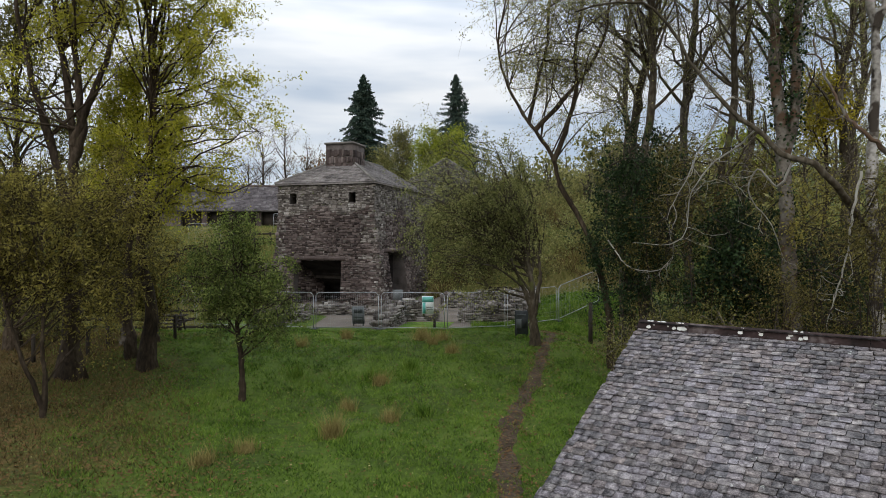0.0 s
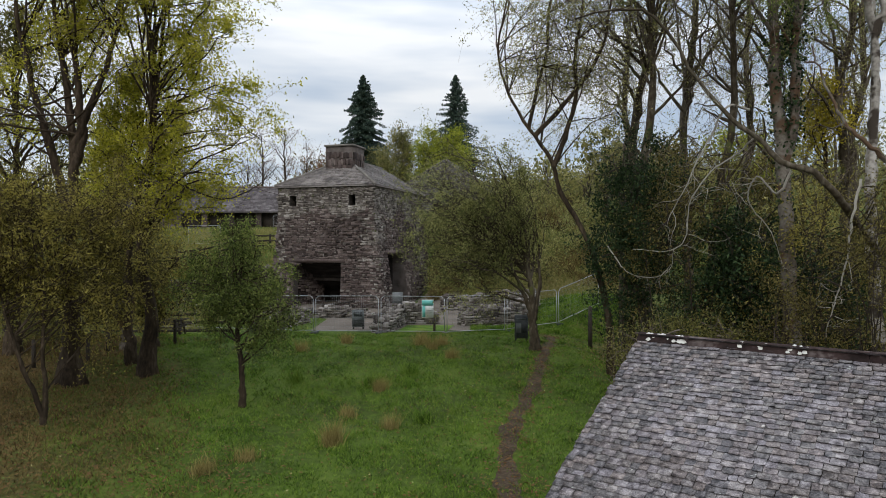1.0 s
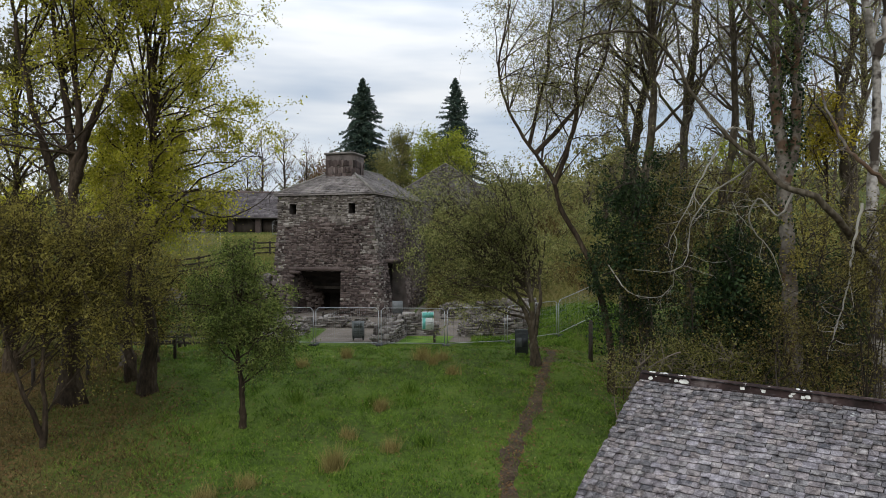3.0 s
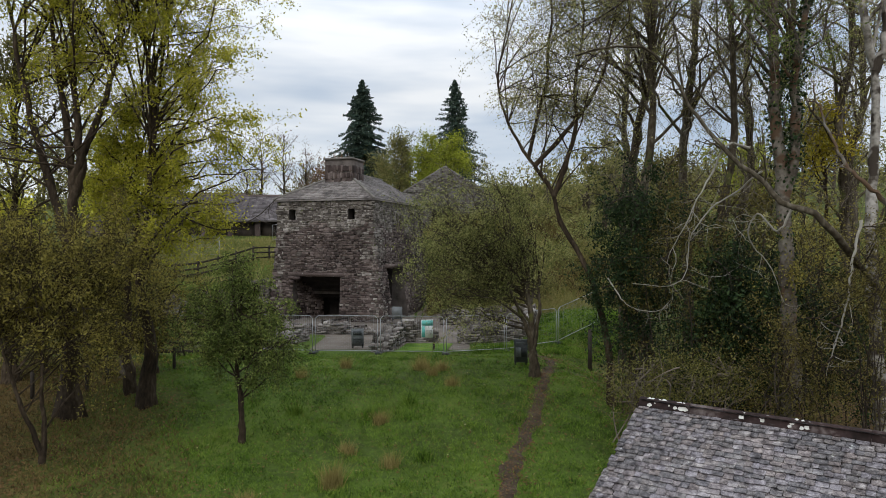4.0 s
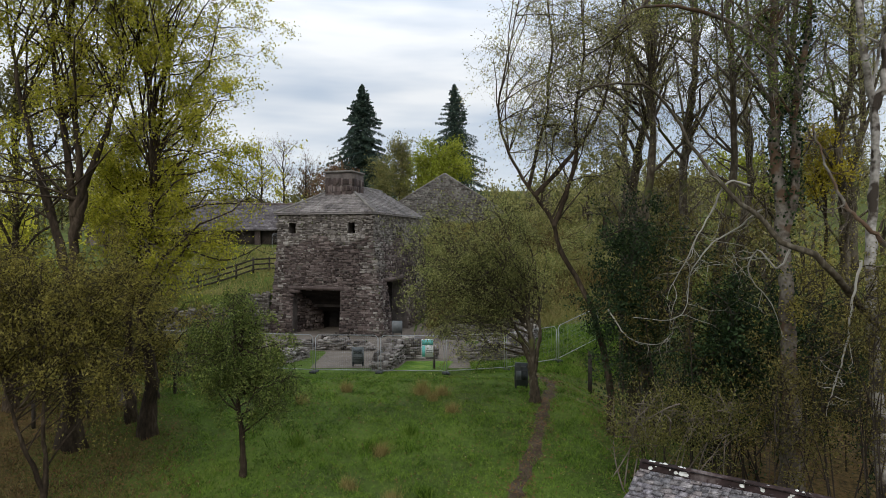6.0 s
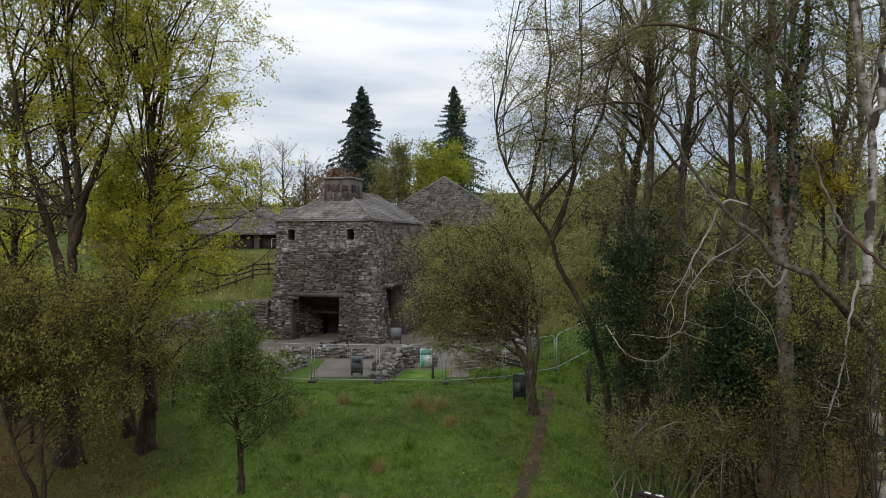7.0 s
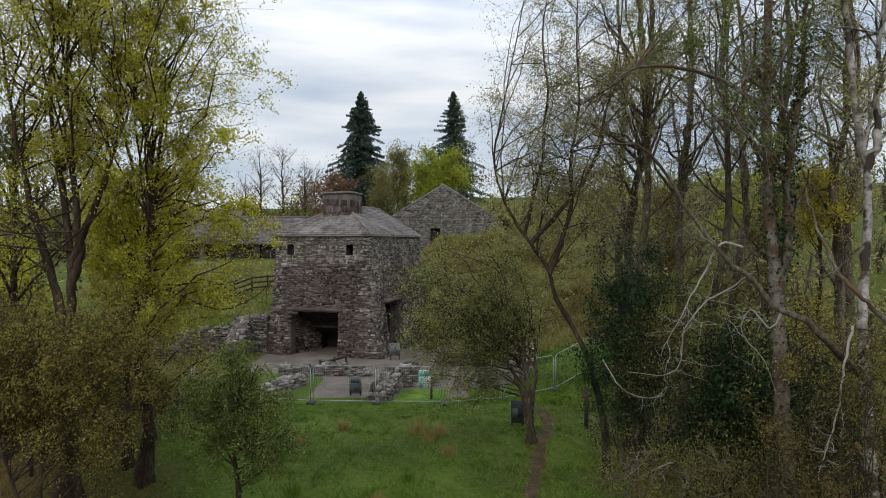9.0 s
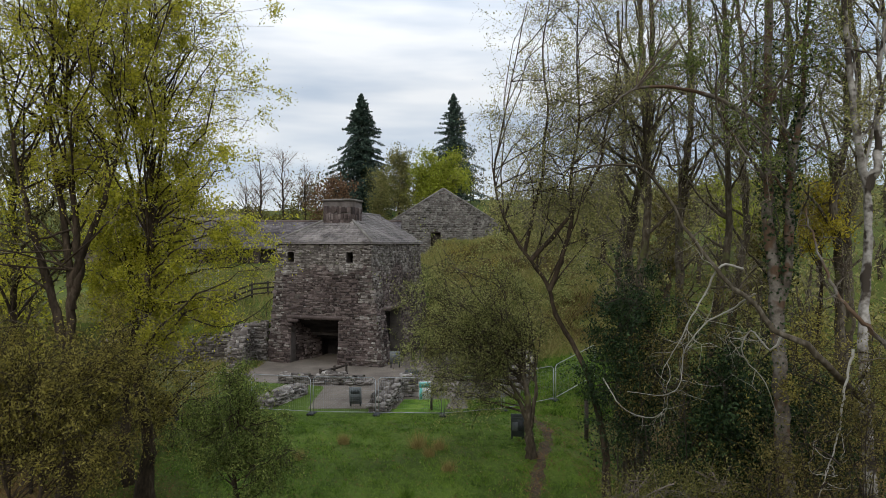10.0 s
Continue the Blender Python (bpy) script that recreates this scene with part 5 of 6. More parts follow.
def conifer(label, x, y, base, top, radius, seed, sparse=1.0):
    rng = np.random.default_rng(seed)
    obj = thing("spruce", label, "tree", (x, y, base), "spruces behind the furnace")
    wood = Wood()
    wood.tube(np.array([[x, y, base + (top - base) * t] for t in np.linspace(0, 1, 8)]), 0.32 * np.linspace(1, 0.06, 8), 7)
    cs, dirs = [], []
    z = base + 0.10 * (top - base)
    while z < top - 0.15:
        t = (top - z) / (top - base)
        n = rng.integers(5, 8)
        a0 = rng.uniform(0, 6.28)
        for k in range(n):
            a = a0 + k * 6.28 / n + rng.normal() * 0.2
            length = radius * (t ** 0.85) * rng.uniform(0.4, 1.28) + 0.06
            out = np.array([math.cos(a), math.sin(a), 0])
            tip = np.array([x, y, z]) + out * length + np.array([0, 0, -length * 0.22 + 0.25 * length * (t < 0.3)])
            pts = bezier(np.array([x, y, z]), np.array([x, y, z]) + out * length * 0.5 + np.array([0, 0, 0.02 * length]), tip, 6)
            wood.tube(pts, 0.05 * np.linspace(1, 0.2, 6) * (0.4 + t), 4)
            m = int(length * 27 * sparse) + 4
            f = rng.uniform(0.12, 1, m) * 5
            i = np.minimum(f.astype(int), 4)
            c = pts[i] + (pts[i + 1] - pts[i]) * (f - i)[:, None]
            side_ = np.cross(out, [0, 0, 1])
            c = c + side_ * (rng.normal(size=(m, 1)) * 0.13 * length * (1 - 0.5 * f[:, None] / 5)) - np.array([0, 0, 1]) * rng.uniform(0, 0.4, (m, 1)) * min(1.0, 0.15 + 2 * t)
            cs.append(c)
        z += (0.30 + 0.75 * t) * rng.uniform(0.7, 1.3) * sparse ** -0.3 * 0.62
    under("trunk", wood.mesh("trunk", M_BARK), obj)
    c = np.concatenate(cs)
    under("crown", leaf_mesh("crown", rng, c, 0.55, L_NEEDLE, 0.35, 0.3), obj, "", "stuff")


def G(x, y, dz=0.0):
    return (x, y, float(height(x, y)) + dz)


def P0(px, py, d):
    """A place d metres ahead of the start by its bearing."""
    return (0.34 + (px - 784) / 1173 * d, 0.09 + d, 6.49 + (431 - py) / 1173 * d)


def P1(px, py, d):
    """The same from the end of the way."""
    return (0.39 + (px - 784) / 1173 * d, 0.02 + d, 10.16 + (431 - py) / 1173 * d)


conifer("tall dark spruce behind the furnace", -14.8, 126, 12, 38.6, 9.6, 1)
conifer("narrower dark spruce with gaps between its boughs", 2.7, 126, 12, 38.6, 8.6, 2, 0.6)

tree("lime_tree", "bright yellow-green rounded tree behind the barn", [G(-0.2, 104), (-0.2, 104, 17), (0, 104, 24)], 0.3, [((0, 104, 20.0), (5.0, 4, 5.0), 1)], L_LIME, 11, 60, 5, 3, 22, 0.34, twig_len=1.0, spread=0.75, near=False)
tree("birch", "slender pale green tree behind the furnace", [G(-6.5, 108), (-6.4, 108, 18), (-6.3, 108, 26)], 0.2, [((-6.4, 108, 20.0), (2.6, 2.6, 6.2), 1)], L_FAR, 12, 44, 5, 3, 14, 0.3, twig_len=1.0, spread=0.6, near=False)
tree("birch", "slender pale green tree behind the furnace", [G(-9.6, 112), (-9.6, 112, 17), (-9.5, 112, 24)], 0.2, [((-9.5, 112, 18.0), (2.4, 2.6, 5.6), 1)], L_FAR, 13, 40, 5, 3, 14, 0.3, twig_len=1.0, spread=0.6, near=False)
for k, (x, y, zt, w) in enumerate(((-28.5, 106, 25.2, 3.0), (-24.5, 104, 25.5, 3.6), (-32, 110, 22, 3.2), (-21.8, 108, 23.5, 2.2))):
    tree("bare_tree", "leafless grey-brown tree on the skyline", [G(x, y), (x + 0.1, y, zt - 7), (x - 0.1, y, zt - 1)], 0.22, [((x, y, zt - 4.5), (w, 2.5, 5.2), 1)], L_RUST, 20 + k, 24, 6, 4, 0.4, 0.3,
         twig_len=1.3, rise=1.1)

# trees on the left of the lawn
tree("ash_tree", "tall many-stemmed ash with yellowing autumn leaves", [G(-9.4, 17.4), (-9.4, 17.4, 6.0), (-9.35, 17.4, 9.2), (-9.7, 17.4, 12.6), (-9.8, 17.6, 17.0)], 0.17,
     [((-10.2, 17.6, 15.6), (3.1, 2.6, 4.0), 3.6), ((-9.0, 17.5, 17.4), (3.4, 2.6, 3.0), 2.6), ((-8.4, 17.2, 12.4), (1.7, 1.6, 2.2), 0.9), ((-11.2, 17.2, 10.0), (2.4, 2.0, 2.0), 0.9)], L_ASH, 31, 80, 7, 5, 19, 0.087, spread=0.17, gather=1.15, thin_below=(9.5, 13.0, 0.5),
     extra_stems=[([(-9.38, 17.4, 8.4), (-9.2, 17.4, 11), (-9.3, 17.5, 17)], 0.14), ([(-9.3, 17.4, 8.9), (-8.4, 17.3, 11.2), (-7.6, 17.2, 13.5)], 0.12),
                  ([(-9.45, 17.4, 7.2), (-10.1, 17.4, 9.6), (-10.7, 17.3, 12.5), (-11, 17.2, 15.5)], 0.13)], flare=2.2, rise=0.4, limb_r=0.3, hang=0.12)
tree("ash_tree", "tall straight ash with bright yellow-green autumn leaves", [G(-7.85, 18.3), (-7.7, 18.3, 6.5), (-7.55, 18.3, 9.5), (-7.9, 18.3, 13), (-7.8, 18.3, 17.5)], 0.15,
     [((-7.2, 18.3, 15.0), (2.7, 2.4, 4.2), 3.6), ((-6.3, 18.3, 14.8), (2.0, 2.0, 3.2), 1.7), ((-5.7, 18.2, 11.4), (1.5, 1.5, 2.2), 1.0), ((-6.3, 18.2, 9.3), (1.9, 1.8, 2.2), 1.8), ((-6.7, 18.2, 8.1), (1.3, 1.2, 1.3), 1.1), ((-7.0, 18.0, 17.6), (2.4, 2.2, 2.4), 1.4)], L_ASH, 32, 88, 7, 5, 19, 0.087, spread=0.17, gather=1.15, thin_below=(6.5, 9.0, 0.7), flare=1.8, rise=0.35, limb_r=0.3, hang=0.12)
tree("ash_tree", "slim ash leaning out of the wood edge", [G(-8.7, 19.2), (-8.75, 19.2, 5.0), (-8.5, 19.2, 8.2), (-8.1, 19.2, 11.5)], 0.15, [((-8.3, 19.2, 9.8), (1.8, 1.6, 2.6), 1)], L_ASH, 33, 28, 6, 5, 24, 0.095, spread=0.13, gather=0.75)
tree("hazel", "thin-stemmed hazel hung with brown autumn leaves", [G(-8.45, 14.6), (-8.4, 14.6, 4.4), (-8.5, 14.6, 7.8)], 0.07,
     [((-8.5, 14.8, 7.2), (2.1, 1.6, 1.9), 2), ((-7.2, 16.0, 6.8), (1.4, 1.1, 1.8), 1.4)], L_BROWN, 34, 66, 6, 5, 19, 0.073, hang=0.3, spread=0.13, twig=M_DARKTWIG, gather=0.8, extra_stems=[([(-8.9, 14.2, 2.9), (-9.0, 14.2, 4.6), (-9.3, 14.2, 6.6)], 0.06)], flare=1.2)
tree("hazel", "thin-stemmed hazel hung with brown autumn leaves", [G(-10.4, 14.3), (-10.3, 14.3, 4.8), (-10.6, 14.3, 8.3)], 0.08,
     [((-10.3, 14.8, 7.4), (2.3, 1.8, 2.2), 1)], L_BROWN, 35, 46, 6, 5, 20, 0.073, hang=0.3, spread=0.13, twig=M_DARKTWIG, gather=0.8, flare=1.2)
tree("hawthorn", "brown-leaved hawthorn in the wood edge", [G(-9.0, 21.5), (-9.0, 21.5, 5.0), (-9.2, 21.5, 7.0)], 0.12, [((-9.3, 21.5, 6.0), (2.6, 2.0, 1.9), 1)], L_BROWN, 36, 30, 6, 5, 14, 0.085, hang=0.3, twig=M_DARKTWIG, gather=0.8)
tree("alder", "dark-stemmed alder in the wood edge", [G(-12.6, 20), (-12.6, 20, 7), (-12.3, 20, 13)], 0.2, [((-12.4, 20, 11), (2.8, 2.4, 4.0), 2), ((-12.6, 19, 6.5), (2.2, 2, 2.2), 1)], L_MOSS, 37, 34, 6, 5, 14, 0.12, twig=M_DARKTWIG, gather=0.8)
tree("willow", "twin-stemmed grey-barked willow by the fence", [G(-9.55, 20.6), (-9.6, 20.6, 4.0), (-9.9, 20.6, 6.2)], 0.13, [((-9.6, 20.6, 6.2), (1.5, 1.4, 1.4), 1)], L_MOSS, 38, 14, 6, 5, 12, 0.1, twig=M_DARKTWIG, gather=0.6,
     extra_stems=[([(-9.5, 20.6, 3.3), (-9.2, 20.5, 4.8), (-8.9, 20.5, 6.3)], 0.1)], bark=M_PALE)

# young tree standing alone on the lawn
tree("rowan", "small young tree with fresh green drooping leaves on the lawn", [G(-4.5, 16.0), (-4.52, 16.0, 4.2), (-4.6, 16.0, 5.6), (-4.55, 16, 7.2)], 0.075,
     [((-4.55, 16.0, 6.15), (1.1, 1.1, 1.0), 2.0), ((-4.55, 16.0, 7.05), (0.6, 0.6, 0.5), 0.7), ((-3.6, 16.0, 5.35), (0.85, 0.8, 0.75), 1.2), ((-5.45, 16, 5.5), (0.9, 0.8, 0.75), 1.1), ((-4.3, 15.3, 5.4), (0.8, 0.6, 0.6), 0.6), ((-4.8, 16.7, 5.5), (0.9, 0.7, 0.6), 0.6)], L_GREEN, 41, 78, 6, 5, 17, 0.064, hang=0.6, rise=0.0, twig_len=0.32, spread=0.10, bark=M_BARK, flare=1.3, twig=M_DARKTWIG, gather=0.95)

# willow beside the path
tree("goat_willow", "bushy grey-green willow with a forked trunk beside the path", [G(3.3, 21.4), (3.2, 21.4, 4.6), (2.95, 21.4, 6.2), (2.6, 21.4, 8.4)], 0.15,
     [((1.5, 21.4, 8.5), (2.3, 2.0, 1.9), 3), ((0.1, 21.2, 7.0), (1.3, 1.4, 1.9), 1.8), ((2.3, 21.3, 7.2), (1.3, 1.2, 1.1), 0.6), ((0.7, 21.0, 6.2), (1.4, 1.0, 1.0), 1.0), ((-0.2, 21.4, 8.9), (1.0, 1.0, 0.9), 0.6)], L_GOAT, 42, 112, 6, 5, 13, 0.07, hang=0.35, rise=0.1, twig_len=0.55, spread=0.16, gather=1.25, twig=M_DARKTWIG,
     extra_stems=[([(3.25, 21.4, 4.0), (3.45, 21.4, 5.6), (3.3, 21.4, 7.8)], 0.09), ([(3.2, 21.4, 4.4), (2.6, 21.2, 5.8), (1.7, 21.0, 7.2)], 0.08)], flare=1.4, bark=M_MOSSY)

# leaning tree over the path
tree("aspen", "slender leaning tree with sparse narrow leaves and bare twigs", [G(5.1, 18.8), (4.98, 18.8, 4.4), (4.42, 18.8, 6.35), (3.6, 18.8, 7.95), (3.38, 18.8, 8.9), (2.8, 18.8, 10.1), (2.2, 18.8, 11.5), (2.1, 18.8, 13.2), (2.7, 18.8, 17.0)], 0.10,
     [((3.1, 18.8, 12.3), (1.7, 1.8, 2.5), 2.4), ((4.6, 19.2, 12.0), (1.9, 2.0, 2.8), 2), ((3.9, 18.8, 15.8), (2.2, 2.0, 3.2), 2.6), ((5.6, 19.4, 15.6), (2.0, 2.0, 3.2), 1.8)], L_WILLOW, 44, 96, 7, 6, 8, 0.07, gather=1.2, hang=0.2, twig_len=0.6, rise=0.35, limb_r=0.3,
     extra_stems=[([(3.45, 18.8, 8.7), (4.0, 18.8, 10.6), (4.2, 18.8, 13.4), (4.3, 18.7, 18)], 0.08), ([(2.85, 18.8, 10.0), (3.3, 18.9, 12.4), (3.4, 19.0, 15.0), (3.5, 19, 18)], 0.06),
                  ([(4.0, 18.8, 10.6), (5.0, 19.0, 12.0), (5.5, 19.2, 14.5), (5.7, 19.3, 18)], 0.07)], bark=M_BARK)

# wood on the right bank
RIGHT = [
    (6.0, 19.8, 16.5, 0.16, L_WILLOW, 6, M_MOSSY), (6.9, 21.5, 17.5, 0.2, L_WILLOW, 4, M_MOSSY), (7.6, 18.2, 16.5, 0.13, L_OLIVE, 5, M_MOSSY), (8.9, 23, 18, 0.2, L_WILLOW, 5, M_MOSSY),
    (10.9, 20.5, 18, 0.18, L_WILLOW, 5, M_MOSSY), (13.5, 22, 18, 0.2, L_WILLOW, 6, M_MOSSY), (12.2, 27, 17.5, 0.2, L_FAR, 8, M_MOSSY), (8.0, 28, 17, 0.18, L_FAR, 6, M_MOSSY),
    (16.5, 26, 18, 0.2, L_FAR, 9, M_MOSSY),
]
for k, (x, y, zt, r, lf, lv, bk) in enumerate(RIGHT):
    j = random.Random(k)
    dx = j.uniform(-0.6, 0.6)
    tree("woodland_tree", "tall slim woodland tree with thinning autumn leaves", [G(x, y), (x + dx * 0.2, y, 6.5), (x + dx, y, 11), (x + dx * 0.4 + 0.4, y, 15), (x + dx * 0.7, y, zt + 3.0)], r,
         [((x + dx, y, 15.4), (2.3, 2.0, 5.0), 2.4), ((x, y, 9.6), (1.5, 1.5, 1.6), 0.4)], lf, 60 + k, 30, 6, 4, lv * 1.3, 0.072, hang=0.38, twig_len=0.85, bark=bk, group="trees of the right bank", rise=0.9, gather=1.5,
         thin_below=(9.0, 13.0, 0.35), spread=0.16, top_r=0.3, limb_r=0.42)
tree("ivy_clad_tree", "big pale-barked tree with ivy and broken limbs", [G(8.70, 16.0), (8.65, 16.0, 5.5), (8.50, 16.0, 8.5), (8.30, 16.0, 10.8), (8.25, 16, 13), (8.3, 16, 19.5)], 0.2,
     [((8.6, 16.0, 15.8), (2.8, 2.0, 3.6), 2.6), ((8.9, 16.0, 12.2), (1.3, 1.2, 2.0), 0.8), ((6.8, 15.5, 14.2), (1.6, 1.4, 1.2), 0.6)], L_GREEN, 71, 42, 6, 5, 15, 0.072, hang=0.4, gather=1.4, ivy=5000,
     extra_stems=[([(8.50, 16.0, 8.4), (8.85, 16.0, 10.6), (8.9, 16, 13.2), (9.7, 16, 18)], 0.14), ([P1(1362, 240, 15.8), P1(1300, 190, 15.6), P1(1215, 160, 15.4), P1(1130, 158, 15.2), P1(1080, 192, 15.0)], 0.07)], bark=M_PALE, flare=1.7, rise=0.8, top_r=0.4)
tree("white_birch", "white-barked birch with a forking trunk", [G(10.5, 15.2), (10.25, 15.2, 6.5), (10.1, 15.2, 9.5), (10.02, 15.2, 11.3), (9.85, 15.2, 12.6), (9.68, 15.2, 14.4), (9.5, 15.2, 18.5)], 0.125,
     [((9.7, 15.2, 16.5), (2.2, 2.0, 2.6), 1), ((10.6, 15.2, 13.5), (1.3, 1.2, 1.8), 0.5)], L_WILLOW, 72, 26, 6, 5, 11, 0.072, gather=1.3, top_r=0.4,
     extra_stems=[([(10.0, 15.2, 11.3), (10.32, 15.2, 12.2), (10.45, 15.2, 14), (10.5, 15.2, 17.5)], 0.11)], bark=M_BIRCH, rise=0.8)


def dead_branch(label, pts, r, seed, forks=7, flen=0.9, mat=None):
    """A bare broken limb caught in the trees, with crooked forks."""
    rng = np.random.default_rng(seed)
    obj = thing("broken_limb", label, "branch", pts[0])
    line = smooth_line(pts, 26)
    line = line + rng.normal(size=line.shape) * r * 0.35
    w = Wood()
    w.tube(line, r * np.linspace(1, 0.25, 26), 7)
    under("limb", w.mesh("limb", mat or M_DEAD), obj)
    for _ in range(forks):
        f = Wood()
        i = rng.integers(6, 25)
        d = rng.normal(size=3)
        d[2] -= 0.5
        d[1] *= 0.5
        d /= np.linalg.norm(d)
        length = flen * rng.uniform(0.5, 1.3)
        q = [line[i]]
        for _ in range(6):
            d = d + rng.normal(size=3) * 0.38
            d /= np.linalg.norm(d)
            q.append(q[-1] + d * length / 6)
        f.tube(np.array(q), r * 0.3 * np.linspace(1, 0.2, 7), 5)
        for _ in range(3):
            k = rng.integers(2, 7)
            e = rng.normal(size=3) * 0.3 * length
            f.tube(bezier(q[k], q[k] + e * 0.5 + rng.normal(size=3) * 0.04, q[k] + e, 4), r * 0.16 * np.linspace(1, 0.3, 4), 3)
        under("fork", f.mesh("fork", mat or M_DEAD), obj)


dead_branch("thick dark broken limb slanting down from the tree tops", [(10.25, 15.1, 6.4), P0(1490, 345, 13.5), P0(1440, 290, 13.4), P0(1395, 280, 13.7), P0(1345, 240, 14.2), P0(1300, 205, 14.4), P0(1250, 150, 14.7), P0(1210, 95, 14.8), P1(1150, 305, 15), P1(1100, 290, 15.1), P1(1010, 305, 15.2)], 0.08, 1, 6, 0.8, M_MOSSY)
dead_branch("pale dead branch hanging below the broken limb", [P0(1325, 182, 14.6), P0(1287, 176, 14.6), P0(1262, 220, 14.7), P0(1240, 262, 14.8), P0(1212, 320, 15.1), P0(1185, 372, 15.3)], 0.03, 2, 9, 1.0)
dead_branch("pale crooked dead branch among the shrubs", [P0(1345, 222, 14.4), P0(1300, 262, 14.9), P0(1260, 290, 15.2), P0(1222, 345, 15.5), P0(1213, 410, 15.8), P0(1185, 432, 16.0), P0(1120, 430, 16.2)], 0.022, 3, 12, 1.1)
dead_branch("long bleached dead stem hanging upright", [P0(1523, 305, 13.6), P0(1508, 370, 13.6), P0(1498, 450, 13.6), P0(1478, 520, 13.7), P0(1462, 585, 13.8)], 0.03, 4, 8, 0.8)
dead_branch("pale forked dead branch in the thicket", [P0(1400, 290, 14.6), P0(1375, 330, 14.8), P0(1340, 300, 15), P0(1325, 345, 15.2), P0(1365, 400, 15.4), P0(1385, 460, 15.6)], 0.028, 5, 8, 0.8)
dead_branch("heavy grey limb rising out of the thicket", [P0(1590, 290, 13.0), P0(1540, 245, 13.2), P0(1490, 200, 13.6), P0(1455, 130, 14), P0(1435, 70, 14.4)], 0.055, 6, 6, 0.8, M_PALE)
dead_branch("bleached bare bough in the undergrowth", [P0(1075, 425, 17.5), P0(1110, 470, 17), P0(1160, 480, 16.4), P0(1190, 455, 16)], 0.02, 7, 4, 0.6)

dead_branch("thin bare branch drooping from the ash", [(-7.6, 18.3, 8.6), P0(350, 330, 18.2), P0(400, 342, 18.1), P0(450, 322, 18.0), P0(492, 285, 17.9)], 0.03, 11, 9, 0.9, M_DARKTWIG)
dead_branch("thin bare branch reaching out of the ash crown", [(-7.6, 18.3, 10.2), P0(340, 190, 18.2), P0(395, 175, 18.1), P0(430, 215, 18.0), P0(470, 240, 17.9)], 0.028, 12, 10, 0.9, M_DARKTWIG)

# thicket
bush("holly", "dense dark evergreen holly with ivy at the foot of the trees", [(P0(1112, 330, 18.2), (0.9, 0.95, 1.2)), (P0(1112, 440, 18.0), (1.0, 1.0, 1.6)), (P0(1150, 400, 18.4), (0.9, 0.9, 1.6))], L_IVY, 81, 22000, 0.092, 10)
bush("ivy_thicket", "dark ivy-covered thicket under the trees", [(P0(1290, 450, 16.8), (1.1, 0.8, 1.3)), (P0(1300, 560, 17.2), (1.4, 0.9, 1.5)), (P0(1420, 520, 17.2), (1.3, 0.9, 1.6))], L_IVY, 82, 25000, 0.105, 12)
bush("bramble_thicket", "tangled olive-brown thicket of thin stems", [(P0(1190, 410, 17), (1.2, 1.0, 1.5)), (P0(1270, 330, 17.5), (1.2, 1.1, 1.3))], L_OLIVE, 83, 9000, 0.075, 14)
bush("bramble_thicket", "tangled olive-brown thicket of thin stems", [(P0(1490, 500, 13.8), (1.2, 1.0, 1.6)), (P0(1400, 590, 14.2), (1.0, 0.9, 1.1)), (P0(1545, 400, 13.6), (0.9, 0.9, 1.3))], L_OLIVE, 84, 13000, 0.066, 14)
bush("bramble_thicket", "tangled thicket with pale arching twigs", [(P0(1130, 600, 15.5), (1.0, 0.8, 0.7)), (P0(1240, 600, 15.2), (1.1, 0.8, 0.8))], L_MOSS, 85, 9000, 0.065, 16, twig=M_TWIG)
bush("bramble_thicket", "tangled brown thicket under the pale tree", [(P0(1300, 560, 17), (1.3, 1.0, 1.5)), (P0(1440, 380, 16.5), (1.2, 1.0, 1.6))], L_BROWN, 94, 6000, 0.075, 10)
bush("bramble_thicket", "tangled brown thicket under the trees", [((11.5, 18.2, 5.6), (1.6, 1.2, 2.4)), ((13.4, 19.0, 5.5), (1.6, 1.2, 2.6))], L_BROWN, 86, 9000, 0.08, 20)
# dark ivy leaves here paint the shade of the wood floor into the undergrowth
bush("undergrowth", "low undergrowth on the wood floor, its leaves darkened for shade", [((7.2, 21.0, 3.0), (1.6, 1.2, 1.2)), ((9.4, 21.5, 3.2), (1.8, 1.2, 1.3)), ((11.8, 22, 3.2), (1.8, 1.3, 1.5))], L_IVY, 87, 7000, 0.08, 14)
bush("holly", "low dark evergreen holly scrub under the trees", [((9.0, 17.6, 4.6), (1.3, 1.0, 1.5)), ((11.2, 17.0, 4.4), (1.4, 1.0, 1.6)), ((7.4, 17.8, 4.2), (1.0, 0.9, 1.2))], L_IVY, 89, 12000, 0.1, 12)
# again the dark leaf colour, for the shade under the trees behind
bush("undergrowth", "low undergrowth on the wood floor, shade put into its leaf colour", [((7.6, 24.5, 4.2), (1.4, 1.4, 1.8)), ((10.0, 25.5, 4.6), (2.0, 1.5, 2.2)), ((13.0, 26, 5), (2.2, 1.6, 2.6))], L_IVY, 88, 7000, 0.09, 12)
bush("bramble_thicket", "brown scrub along the wood edge", [((-12.8, 21.5, 4.6), (2.0, 1.3, 1.8)), ((-15.6, 22, 5.2), (2.2, 1.5, 2.4))], L_MOSS, 90, 8000, 0.10, 14)
bush("scrub", "brown bracken and scrub on the bank behind the yard", [((5.8, 41, 5.4), (2.6, 1.6, 1.4)), ((2.6, 43, 6.0), (2.2, 1.6, 1.2))], L_FAR, 91, 6000, 0.15, 10)
